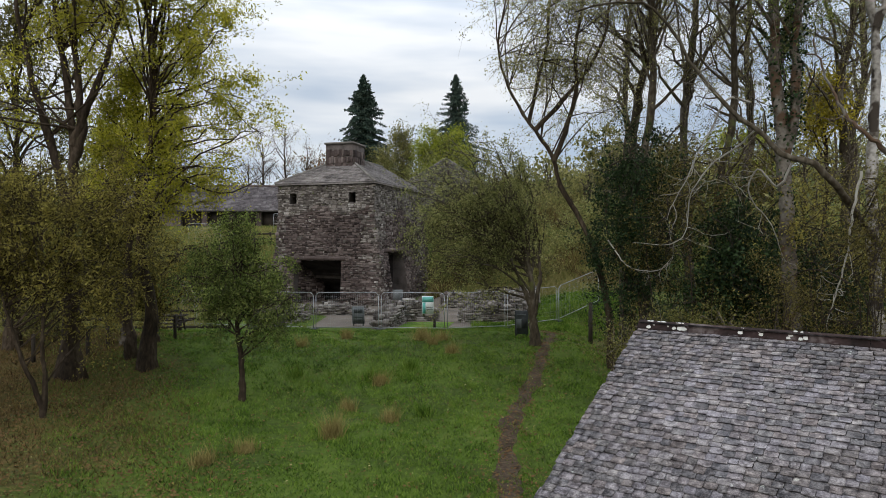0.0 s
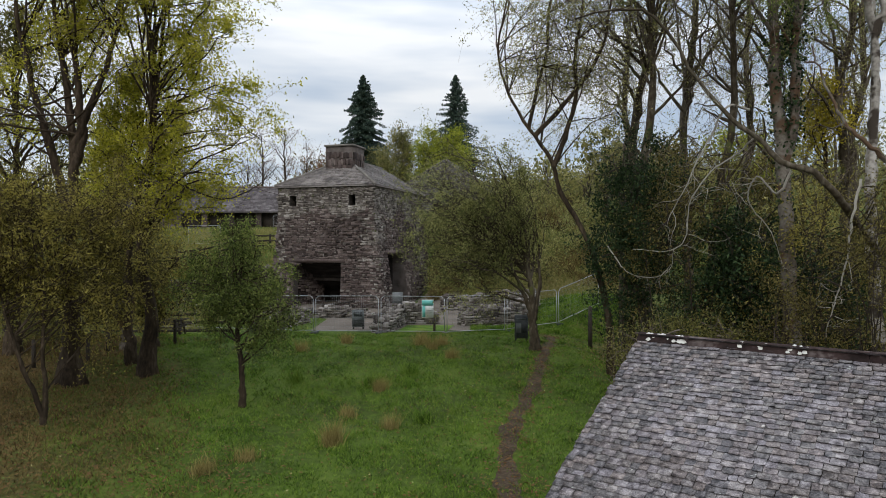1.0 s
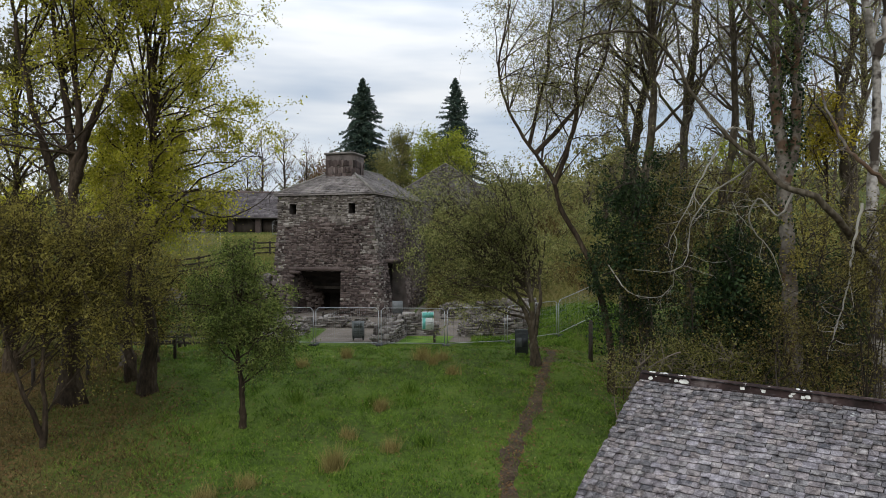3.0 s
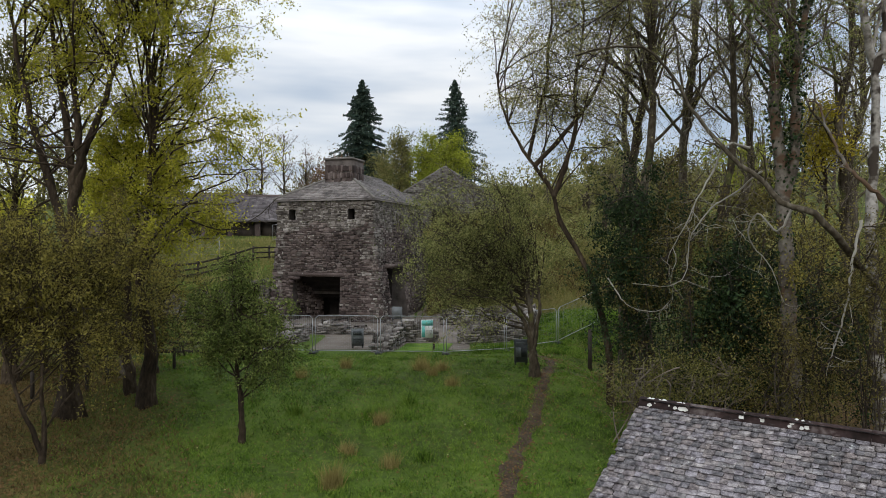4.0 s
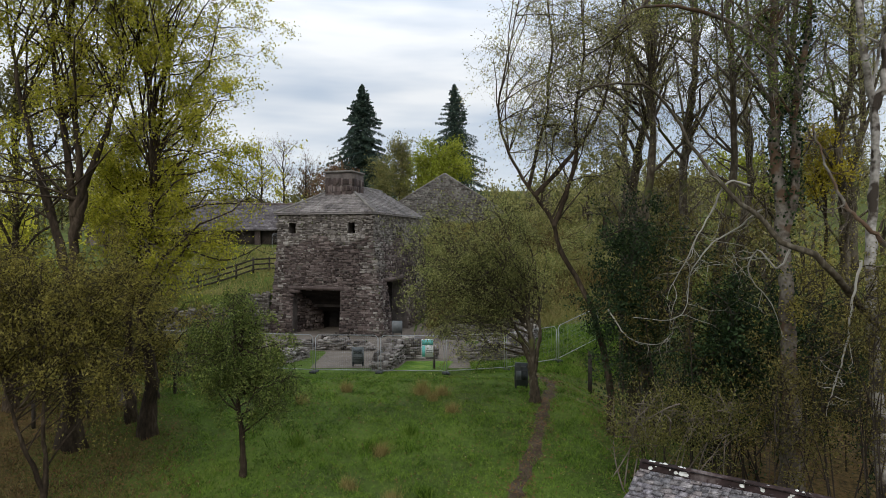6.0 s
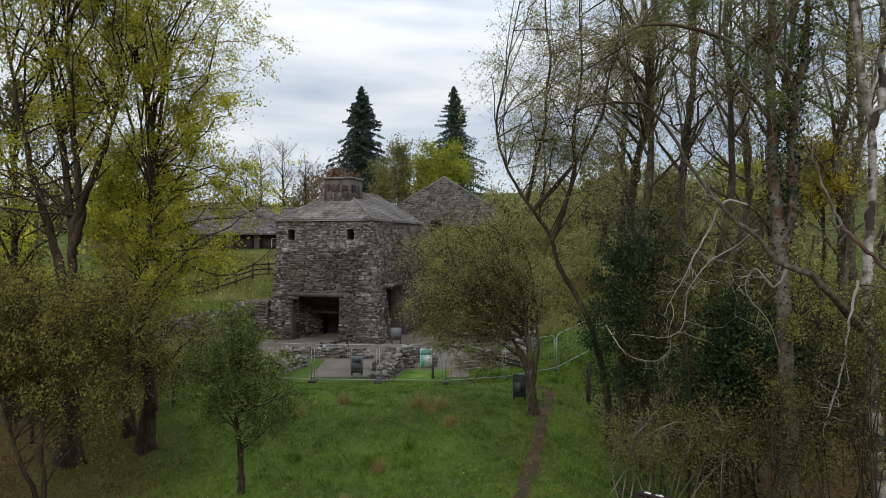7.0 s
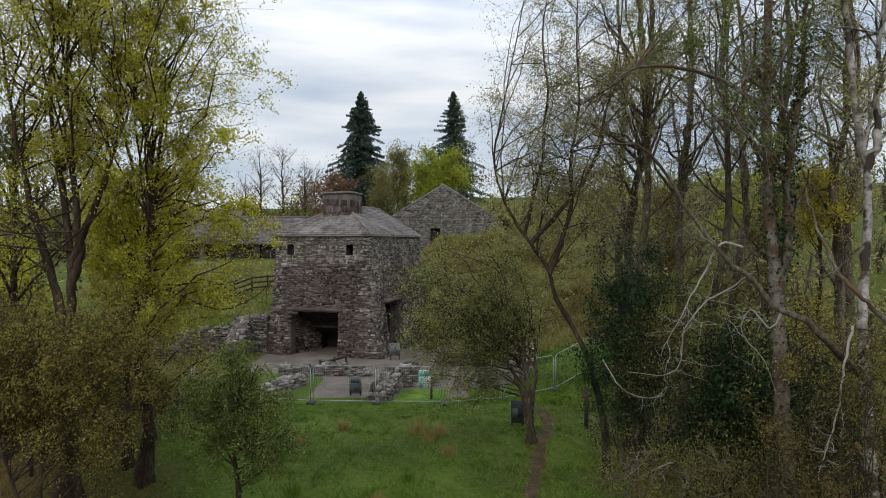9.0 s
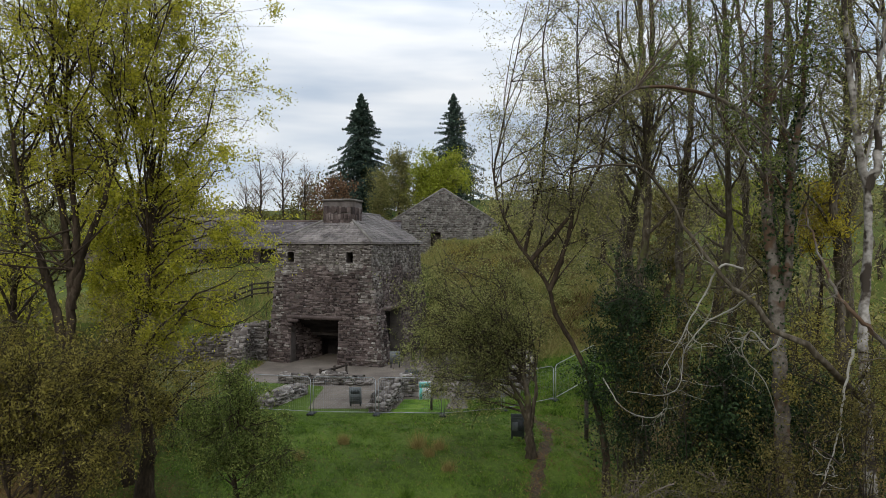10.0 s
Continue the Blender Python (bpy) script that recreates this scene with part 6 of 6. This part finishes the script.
for k, (x, y, w, h) in enumerate(((6.4, 45.0, 1.4, 1.0), (9.0, 47.0, 1.8, 1.3), (4.0, 50.0, 1.5, 1.0), (7.6, 52.5, 2.0, 1.5), (11.0, 50.5, 1.8, 1.5), (2.0, 55.0, 1.6, 1.0), (10.0, 57.0, 2.2, 1.8), (5.8, 59.0, 1.8, 1.2))):
    bush("scrub_bush", "low olive and brown scrub bush on the grassy bank", [((x, y, float(height(x, y)) + h * 0.7), (w, w * 0.8, h))], (L_FAR, L_GOAT, L_BROWN)[k % 3], 300 + k, 1500, 0.16, 8)
bush("gorse", "round dark heather bush on the terrace", [((-15.8, 38.0, 5.0), (0.9, 0.8, 0.8))], L_BROWN, 92, 3500, 0.08, 12)
bush("red_thicket", "red-brown leafless thicket behind the furnace roof", [((-15.5, 96, 17), (3.2, 2, 3.2))], L_RUST, 93, 3500, 0.35, 16, stem_r=0.05)

# woods and hedges further off
far_rng = random.Random(17)
FAR = [(-30, 60, 10), (-36, 70, 13), (-40, 96, 13), (16, 46, 8), (20, 40, 8), (13, 52, 7.5), (24, 52, 9), (-19, 30, 8), (-24, 36, 9), (24, 90, 9)]
for k, (x, y, hgt) in enumerate(FAR):
    z = float(height(x, y))
    lf = far_rng.choice((L_FAR, L_FAR, L_OLIVE, L_WILLOW, L_ASH)) if k != 6 else L_LIME
    w = hgt * 0.3
    tree("background_tree", "autumn tree in the wood behind", [G(x, y), (x + 0.2, y, z + hgt * 0.5), (x, y, z + hgt)], 0.2, [((x, y, z + hgt * 0.58), (w, w * 0.9, hgt * 0.42), 1)], lf, 200 + k, 20, 4, 3,
         10, 0.21 + y * 0.0028, twig_len=0.9, spread=0.4, group="woods behind", rise=0.8, near=False)


def far_wood(label, x0, x1, y0, y1, hgt, n, leaf, seed, leaves=19, trunk_r=0.2, low=0.52):
    """A belt of distant wood: many overlapping crowns in one mesh."""
    rng = np.random.default_rng(seed)
    cs, w = [], Wood()
    for _ in range(n):
        x, y = rng.uniform(x0, x1), rng.uniform(y0, y1)
        z = float(height(x, y))
        h = hgt * rng.uniform(0.6, 1.15)
        w.tube(np.array([(x, y, z - 0.3), (x + rng.normal() * 0.3, y, z + h * 0.5), (x + rng.normal() * 0.4, y, z + h * 0.95)]), trunk_r * np.array([1.0, 0.7, 0.2]), 5)
        for _ in range(10):
            d = rng.normal(size=3)
            d /= np.linalg.norm(d)
            goal = np.array([x, y, z + h * low]) + d * np.array([h * 0.38, h * 0.38, h * 0.46])
            w.tube(bezier(np.array([x, y, z + h * rng.uniform(0.2, 0.6)]), (goal + np.array([x, y, goal[2]])) / 2, goal, 4), np.array([0.07, 0.05, 0.03, 0.015]), 3)
            k = leaves
            cs.append(goal + rng.normal(size=(k, 3)) * h * 0.12)
    obj = thing("distant_wood", label, "wood", (x0, y0, float(height(x0, y0))), kind="stuff")
    under("trunk_growth", w.mesh("trunk_growth", M_MOSSY), obj, "", "stuff")
    c = np.concatenate(cs)
    under("foliage", leaf_mesh("foliage", rng, c, 0.33 + 0.0025 * (y0 + y1) / 2 * 0.5, leaf, 0.2, 0.5), obj, "", "stuff")


far_wood("belt of autumn wood on the hill behind the right bank", 17, 75, 52, 105, 7.5, 62, L_FAR, 401)
far_wood("olive and brown scrub wood behind the right bank", 12, 40, 30, 52, 5.5, 34, L_FAR, 402)
far_wood("belt of mixed wood behind the barns", -30, 8, 130, 146, 8.5, 40, L_OLIVE, 403, 20, 0.12, 0.46)
far_wood("dark hedge along the field behind the sheds", -48, -17, 96, 116, 4.6, 46, L_MOSS, 406, 22, 0.08, 0.42)
far_wood("olive wood on the slope beside the barn", 17, 38, 66, 100, 6.5, 30, L_FAR, 407, 22, 0.12, 0.46)
far_wood("low hawthorn scrub on the slope beside the barn", 6, 20, 58, 95, 4.4, 34, L_FAR, 408, 24, 0.08, 0.46)
far_wood("belt of autumn wood beyond the field", -75, -36, 70, 120, 9.0, 26, L_FAR, 404)
far_wood("hedge of low trees beyond the left field", -34, -17, 27, 44, 4.5, 16, L_OLIVE, 405)
tree("yellow_maple", "small tree with clear yellow leaves in the wood", [G(13.2, 22.4), (13.2, 22.4, 8), (13.0, 22.4, 12.2)], 0.1, [((13.1, 22.4, 11.0), (1.1, 1.1, 1.5), 1)], L_YELLOW, 99, 22, 6, 5, 9, 0.12)

# ---- fences, boards and small things ----


site_fence = thing("site_fence", "run of galvanised mesh site fence panels standing on the grass", "fence", G(-16.4, 32.8))


def site_panel(a, b):
    """A welded mesh fence panel with a tube frame on two feet."""
    a, b = Vector(G(*a)), Vector(G(*b))
    w = (b - a)
    f = Soup()
    up = Vector((0, 0, 1.62))
    lo = Vector((0, 0, 0.12))
    n = w.normalized()
    i0, i1 = a + n * 0.06, b - n * 0.06
    r = 0.017
    f.bar(i0, i0 + up - Z * 0.12, r)
    f.bar(i1, i1 + up - Z * 0.12, r)
    f.bar(i0 + up - Z * 0.12, i0 + up + n * 0.12, r)
    f.bar(i1 + up - Z * 0.12, i1 + up - n * 0.12, r)
    f.bar(i0 + up + n * 0.12, i1 + up - n * 0.12, r)
    f.bar(i0 + lo, i1 + lo, r)
    pan = under("fence_panel", f.mesh("fence_panel", M_STEEL), site_fence)
    g = Soup()
    k = int((i1 - i0).length / 0.09)
    for i in range(1, k):
        q = i0 + (i1 - i0) * i / k
        g.bar(q + lo, q + up, 0.0018, 3)
    for i in range(1, 8):
        h = Z * (0.12 + 1.5 * i / 8)
        g.bar(i0 + h, i1 + h, 0.0018, 3)
    under("mesh_infill", g.mesh("mesh_infill", M_STEEL), pan)
    for q in (i0, i1):
        t = Soup()
        s_ = Vector((-n.y, n.x, 0))
        m = Matrix(((n.x, s_.x, 0), (n.y, s_.y, 0), (0, 0, 1)))
        t.box(q + Z * 0.035, (0.16, 0.5, 0.08), m)
        under("foot", t.mesh("foot", M_BLACK), pan, "black fence foot block")
    return pan


line = [(-13.6, 30.7), (-10.85, 30.0), (-8.05, 29.3), (-5.22, 28.7), (-2.38, 28.45), (0.45, 28.4), (3.1, 29.2), (5.6, 30.5), (7.9, 32.2)]
for a, b in zip(line, line[1:]):
    site_panel(a, b)

for a, b in (((-20.6, 54.5), (-17.8, 54.3)), ((-15.2, 60.5), (-12.4, 60.5)), ((-12.4, 60.5), (-9.6, 60.6))):
    site_panel(a, b)


def panel_board(name, label, x, y, w, h, z0, mat, tilt=0.0, posts=True, face=0.0, prints=()):
    """A flat notice or interpretation board, with plain print bars on it."""
    b = thing(name, label, "sign", G(x, y))
    z = float(height(x, y))
    m = pose(x, y, z + z0 + h / 2, -tilt, 0, face)
    t = Soup()
    r = m.to_3x3()
    t.box(m @ Vector((0, 0, 0)), (w, 0.04, h), r)
    board = under("board", t.mesh("board", mat), b)
    for px_, pz_, pw, ph, pm in prints:
        q = Soup()
        q.box(m @ Vector((px_ * w, -0.024, pz_ * h)), (pw * w, 0.006, ph * h), r)
        under("print", q.mesh("print", pm), board)
    if posts:
        for sx in (-0.4, 0.4):
            q = Soup()
            q.box((x + sx * w, y + 0.06, z + (z0 + h * 0.5) / 2), (0.06, 0.06, z0 + h * 0.5 + 0.04))
            under("post", q.mesh("post", M_BLACK), b)
    return b


panel_board("site_notice", "white and teal notice board tied to the site fence", -0.32, 28.3, 0.5, 0.76, 0.72, M_WHITE, 0, False, 6,
            [(0.0, 0.32, 0.96, 0.3, M_TEAL), (-0.33, -0.16, 0.26, 0.62, M_TEAL), (0.15, -0.12, 0.55, 0.03, M_PRINT), (0.15, -0.24, 0.55, 0.03, M_PRINT)])
panel_board("interpretation_board", "dark information board on a post beside the path", 3.1, 23.5, 0.47, 0.84, 0.1, M_BOARD, -8, True, -6, [(0, 0.34, 0.7, 0.06, M_PRINT), (-0.2, -0.05, 0.4, 0.4, M_PRINT), (0.25, -0.05, 0.36, 0.4, M_BLACK)])
panel_board("interpretation_board", "grey information board in the yard", -3.5, 30.0, 0.55, 0.8, 0.1, M_PRINT, -10, True, 0, [(0, 0.25, 0.7, 0.25, M_BOARD), (0, -0.1, 0.75, 0.04, M_BOARD), (0, -0.2, 0.75, 0.04, M_BOARD), (0, -0.3, 0.75, 0.04, M_BOARD)])
panel_board("interpretation_board", "grey information board beside the furnace", -2.35, 39.3, 0.62, 0.75, 0.25, M_PRINT, -10, True, 0)


def post(name, label, x, y, h, r, mat=M_WOOD, lean=0.0):
    z = float(height(x, y))
    s_ = Soup()
    s_.bar((x, y, z - 0.15), (x + lean, y, z + h), r, 7, r * 0.9)
    s_.bar((x + lean, y, z + h), (x + lean, y, z + h + r * 0.4), r * 0.9, 7, r * 0.5)
    return plain(name, s_, mat, label, "post")


post("stub_post", "short dark wooden marker post on the grass plot", -0.05, 29.3, 0.62, 0.06)
post("gate_post", "tall dark weathered wooden post beside the path", 5.85, 24.9, 1.55, 0.085)
post("gate_post", "leaning dark fence post at the wood edge", 5.7, 21.4, 0.9, 0.06, lean=0.08)
for x, y, h in ((-9.98, 19.3, 0.75), (-9.85, 20.2, 0.75), (-11.0, 18.4, 0.75), (-8.7, 22.4, 0.8), (-11.8, 17.6, 0.75)):
    post("fence_post", "dark wooden fence post under the ash trees", x, y, h, 0.055)


def rail_fence(label, pts, rails, hgt, group):
    """A timber fence of posts with flat rails."""
    f = thing("rail_fence", label, "fence", G(*pts[0]), group)
    for x, y in pts:
        t = Soup()
        z = float(height(x, y))
        t.box((x, y, z + hgt / 2 - 0.1), (0.11, 0.11, hgt + 0.25))
        under("post", t.mesh("post", M_WOOD), f)
    for (x0, y0), (x1, y1) in zip(pts, pts[1:]):
        for k in range(rails):
            h = hgt * (k + 0.7) / rails
            a, b = Vector(G(x0, y0, h)), Vector(G(x1, y1, h))
            t = Soup()
            d = (b - a)
            n = d.normalized()
            s_ = Vector((-n.y, n.x, 0)).normalized()
            u_ = n.cross(s_) * -1
            m = Matrix(((n.x, s_.x, u_.x), (n.y, s_.y, u_.y), (n.z, s_.z, u_.z)))
            t.box((a + b) / 2 - s_ * 0.07, (d.length, 0.04, 0.11), m)
            under("rail", t.mesh("rail", M_WOOD), f)
    return f


rail_fence("dark timber rail fence on the terrace", [(-18.2, 42.7), (-17.0, 43.2), (-15.9, 44.2), (-15.0, 45.5), (-14.2, 46.9), (-13.4, 48.3), (-12.6, 49.7), (-11.9, 51.0)], 3, 1.1, "terrace fence")
rail_fence("dark timber rail fence across the field edge", [(-17.5, 27.0), (-15.2, 27.2), (-12.9, 27.4), (-10.6, 27.6), (-8.6, 27.8)], 3, 1.0, "field fence")
rail_fence("short dark timber handrail in the yard", [(-6.0, 35.0), (-5.4, 35.9), (-4.9, 36.9)], 2, 0.75, "yard rail")


def picnic_table(x, y):
    """A timber table with two fixed benches."""
    z = float(height(x, y))
    tb = thing("picnic_table", "dark weathered timber picnic table under the trees", "table", (x, y, z))
    for dy in (-0.2, 0.0, 0.2):
        q = Soup()
        q.box((x, y + dy, z + 0.62), (1.45, 0.17, 0.04))
        under("tabletop_board", q.mesh("tabletop_board", M_WOOD), tb)
    for dy in (-0.58, 0.58):
        q = Soup()
        q.box((x, y + dy, z + 0.37), (1.45, 0.2, 0.04))
        under("bench", q.mesh("bench", M_WOOD), tb)
    for dx in (-0.5, 0.5):
        q = Soup()
        q.box((x + dx, y, z + 0.335), (0.05, 1.3, 0.07))
        under("crossbar", q.mesh("crossbar", M_WOOD), tb)
        for sgn in (-1, 1):
            q = Soup()
            q.bar((x + dx, y + sgn * 0.55, z - 0.05), (x + dx, y + sgn * 0.2, z + 0.6), 0.035, 5)
            under("leg", q.mesh("leg", M_WOOD), tb)


picnic_table(-10.3, 25.6)
t = Soup()
t.box((-1.2, 36.0, 2.95), (0.75, 0.6, 0.55))
plain("dark_crate", t, M_BLACK, "dark squared block standing on the gravel yard", "block")

# ---- grass, tufts and fallen leaves ----


def patches(x, y, cell, seed):
    """Soft random patches between 0 and 1."""
    table = np.random.default_rng(seed).uniform(0, 1, (97, 97))
    u, v = x / cell, y / cell
    i, j = np.floor(u).astype(int), np.floor(v).astype(int)
    f, g = step(0, 1, u - i), step(0, 1, v - j)
    at = lambda a, b: table[a % 97, b % 97]
    return (at(i, j) * (1 - f) + at(i + 1, j) * f) * (1 - g) + (at(i, j + 1) * (1 - f) + at(i + 1, j + 1) * f) * g


def blades(name, label, rng, pts, hgt, width, mat, lean=0.35):
    n = len(pts)
    z = height(pts[:, 0], pts[:, 1])
    a = rng.uniform(0, 2 * np.pi, n)
    side_ = np.stack((np.cos(a), np.sin(a), np.zeros(n)), 1)
    h = hgt * rng.uniform(0.5, 1.3, n)[:, None] * (0.45 + 1.1 * patches(pts[:, 0], pts[:, 1], 0.34, 3) ** 1.5 + 0.3 * patches(pts[:, 0], pts[:, 1], 1.3, 4))[:, None]
    tip = rng.normal(size=(n, 3)) * lean * h
    tip[:, 2] = h[:, 0]
    b = np.stack((pts[:, 0], pts[:, 1], z - 0.01), 1)
    v = np.stack((b - side_ * width / 2, b + side_ * width / 2, b + tip), 1).reshape(-1, 3)
    return tagged(new(name, mesh_from(name, v, np.arange(3 * n), np.full(n, 3), mat)), label, "grass", kind="stuff")


g_rng = np.random.default_rng(8)
N = 350000
d = 9.0 + 20.5 * g_rng.uniform(0, 1, N) ** 0.8
px_ = g_rng.uniform(-0.60, 0.40, N)
pts = np.stack((0.3 + px_ * d, d), 1)
keep = np.abs(pts[:, 0] - path_x(pts[:, 1])) > 0.15 + 0.17 * g_rng.uniform(-1, 1, N)
keep &= ~((pts[:, 1] > 28.6) & (pts[:, 0] < -2.2))
under_ash = pts[:, 0] + 0.36 * np.maximum(pts[:, 1] - 12, 0)
litter = step(-3.5, -8, under_ash + 1.2 * wave(pts[:, 0], pts[:, 1], 0.6, 0.3)) * 0.8 + step(5.0, 7.5, pts[:, 0]) * 0.85
keep &= g_rng.uniform(0, 1, N) > litter
keep &= g_rng.uniform(0, 1, N) < 0.25 + 1.1 * patches(pts[:, 0], pts[:, 1], 0.5, 5)
blades("grass", "short rough lawn grass", g_rng, pts[keep], 0.068, 0.016, M_GRASS, 0.7)

N2 = 95000
p2 = np.stack((g_rng.uniform(-27, 12, N2), g_rng.uniform(29, 62, N2)), 1)
on_yard = ((p2[:, 0] > -10.5) & (p2[:, 0] < 3.5) & (p2[:, 1] < 42)) | ((p2[:, 0] > 1.5) & (p2[:, 1] < 38))
in_stack = (p2[:, 0] > -10.5) & (p2[:, 0] < -0.5) & (p2[:, 1] < 50.5)
blades("rough_grass", "long rough grass on the terrace and bank", g_rng, p2[~on_yard & ~in_stack], 0.3, 0.045, M_ROUGH, 0.6)

ps = np.stack((g_rng.uniform(1.6, 10, 60000), g_rng.uniform(28.5, 39.5, 60000)), 1)
ps = ps[(ps[:, 0] > 3.6) | (ps[:, 1] < 31)]
blades("grass", "bright short grass on the slope inside the site fence", g_rng, ps, 0.13, 0.03, M_GRASS, 0.55)
pb = np.stack((g_rng.uniform(-0.5, 14, 90000), g_rng.uniform(33, 64, 90000)), 1)
pb = pb[(pb[:, 1] > 41) | ((pb[:, 0] > 4.6) & (pb[:, 1] > 38.5))]
pb = pb[g_rng.uniform(0, 1, len(pb)) < 0.15 + patches(pb[:, 0], pb[:, 1], 1.1, 6)]
blades("rough_grass", "tussocky rough grass on the bank beside the furnace", g_rng, pb, 0.42, 0.05, M_ROUGH, 0.7)
pr = pb[patches(pb[:, 0], pb[:, 1], 2.4, 7) > 0.62]
blades("bracken", "brown dead bracken among the grass on the bank", g_rng, pr[:, :2] + g_rng.normal(size=pr.shape) * 0.1, 0.5, 0.07, M_SERE, 0.8)
p4 = np.stack((g_rng.uniform(-12, 14, 30000), g_rng.uniform(60, 82, 30000)), 1)
blades("rough_grass", "long rough grass below the barn", g_rng, p4[p4[:, 1] < 79.5], 0.42, 0.07, M_ROUGH, 0.6)
p5 = np.stack((g_rng.uniform(-15, -2.5, 60000), g_rng.uniform(8.5, 24, 60000)), 1)
p5 = p5[g_rng.uniform(0, 1, len(p5)) < step(-3.0, -8.0, p5[:, 0] + 0.36 * np.maximum(p5[:, 1] - 12, 0) + 1.4 * wave(p5[:, 0], p5[:, 1], 0.7, 0.5))]
blades("withered_grass", "brown withered grass under the ash trees", g_rng, p5, 0.11, 0.018, M_SERE, 0.7)

tuft_rng = np.random.default_rng(15)


def tussock(x, y, r, hgt, mat, label, count=200):
    r *= 0.62
    p = np.stack((x + tuft_rng.normal(size=count) * r * 0.5, y + tuft_rng.normal(size=count) * r * 0.5), 1)
    o = blades("grass_tussock", label, tuft_rng, p, hgt, 0.014, mat, 0.38)
    o["category"] = "tussock"
    o["kind"] = ""
    return o


for x, y in ((-1.87, 15.4), (-0.85, 14.6), (-0.6, 18.6), (-3.4, 12.6), (-1.6, 17.6), (-3.6, 17.8), (0.0, 21.6), (-4.2, 21.4), (-0.1, 14.9), (0.6, 20.5)):
    tussock(x, y, 0.3, 0.3, M_GRASS if (x + y) % 2 < 0.9 else M_STRAW, "rough tussock of long grass")
for x, y, r in ((-0.42, 22.5, 0.42), (-1.9, 13.4, 0.3), (-4.0, 12.0, 0.34), (-3.0, 23.0, 0.3), (0.3, 22.2, 0.3), (-1.3, 17.2, 0.25)):
    tussock(x, y, r, 0.34, M_STRAW, "brown withered grass tussock", 300)
M2 = 28000
q = np.stack((g_rng.uniform(-14, -2.5, M2), g_rng.uniform(9, 24, M2)), 1)
keep = g_rng.uniform(0, 1, M2) < step(-3.0, -7.5, q[:, 0] + 0.36 * np.maximum(q[:, 1] - 12, 0) + 1.2 * wave(q[:, 0], q[:, 1], 0.6, 0.3)) * 0.9 + 0.03
q = q[keep]
q2 = np.stack((g_rng.uniform(4.5, 16, 14000), g_rng.uniform(13, 34, 14000)), 1)
q3 = np.stack((g_rng.uniform(-4, 5, 2600), g_rng.uniform(9, 27, 2600)), 1)
yy = g_rng.uniform(8, 28, 2200)
q2 = np.concatenate((q2, np.stack((path_x(yy) + g_rng.normal(size=2200) * 0.34, yy), 1)))
q = np.concatenate((q, q2, q3))
c = np.stack((q[:, 0], q[:, 1], height(q[:, 0], q[:, 1]) + 0.02 + 0.02 * g_rng.uniform(0, 1, len(q))), 1)


def lying_leaves(name, rng, centres, size, mat):
    n = len(centres)
    a = rng.uniform(0, 2 * np.pi, n)
    ax = np.stack((np.cos(a), np.sin(a), rng.normal(size=n) * 0.25), 1) * (size * rng.uniform(0.5, 1.2, n))[:, None]
    w = np.stack((-np.sin(a), np.cos(a), rng.normal(size=n) * 0.3), 1) * (size * 0.6 * rng.uniform(0.5, 1.1, n))[:, None]
    v = np.stack((centres - ax / 2, centres + w / 2, centres + ax / 2, centres - w / 2), 1).reshape(-1, 3)
    return mesh_from(name, v, np.arange(4 * n), np.full(n, 4), mat)


wx = np.stack((g_rng.uniform(-9, 5, 36000), 9 + 18 * g_rng.uniform(0, 1, 36000) ** 1.3), 1)
wx = wx[patches(wx[:, 0], wx[:, 1], 0.6, 9) * 0.7 + patches(wx[:, 0], wx[:, 1], 2.2, 10) * 0.6 > 0.55 + 0.25 * g_rng.uniform(0, 1, len(wx))]
wx = wx[np.abs(wx[:, 0] - path_x(wx[:, 1])) > 0.25]
wc = np.stack((wx[:, 0], wx[:, 1], height(wx[:, 0], wx[:, 1]) + 0.03 + 0.03 * g_rng.uniform(0, 1, len(wx))), 1)
tagged(new("lawn_weeds", lying_leaves("lawn_weeds", g_rng, wc, 0.055, M_WEED)), "low broad-leaved weeds and clover in the lawn", "weeds", kind="stuff")
lm = lying_leaves("fallen_leaves", g_rng, c, 0.08, M_LITTER)
tagged(new("fallen_leaves", lm), "brown fallen leaves lying under the trees", "leaves", kind="stuff")
sel = g_rng.uniform(0, 1, len(c)) < 0.02
sel[-2600:] = g_rng.uniform(0, 1, 2600) < 0.22
lm = lying_leaves("pale_leaves", g_rng, c[sel] + np.array([0, 0, 0.05]), 0.055, M_FALLEN)
tagged(new("pale_fallen_leaves", lm), "pale yellow fallen leaves scattered on the grass", "leaves", kind="stuff")

# ---- true size ----
for ob in scene.objects:
    if ob.parent is None and ob.type in {"MESH", "EMPTY"}:
        ob.matrix_basis = Matrix.Scale(SCALE, 4) @ ob.matrix_basis
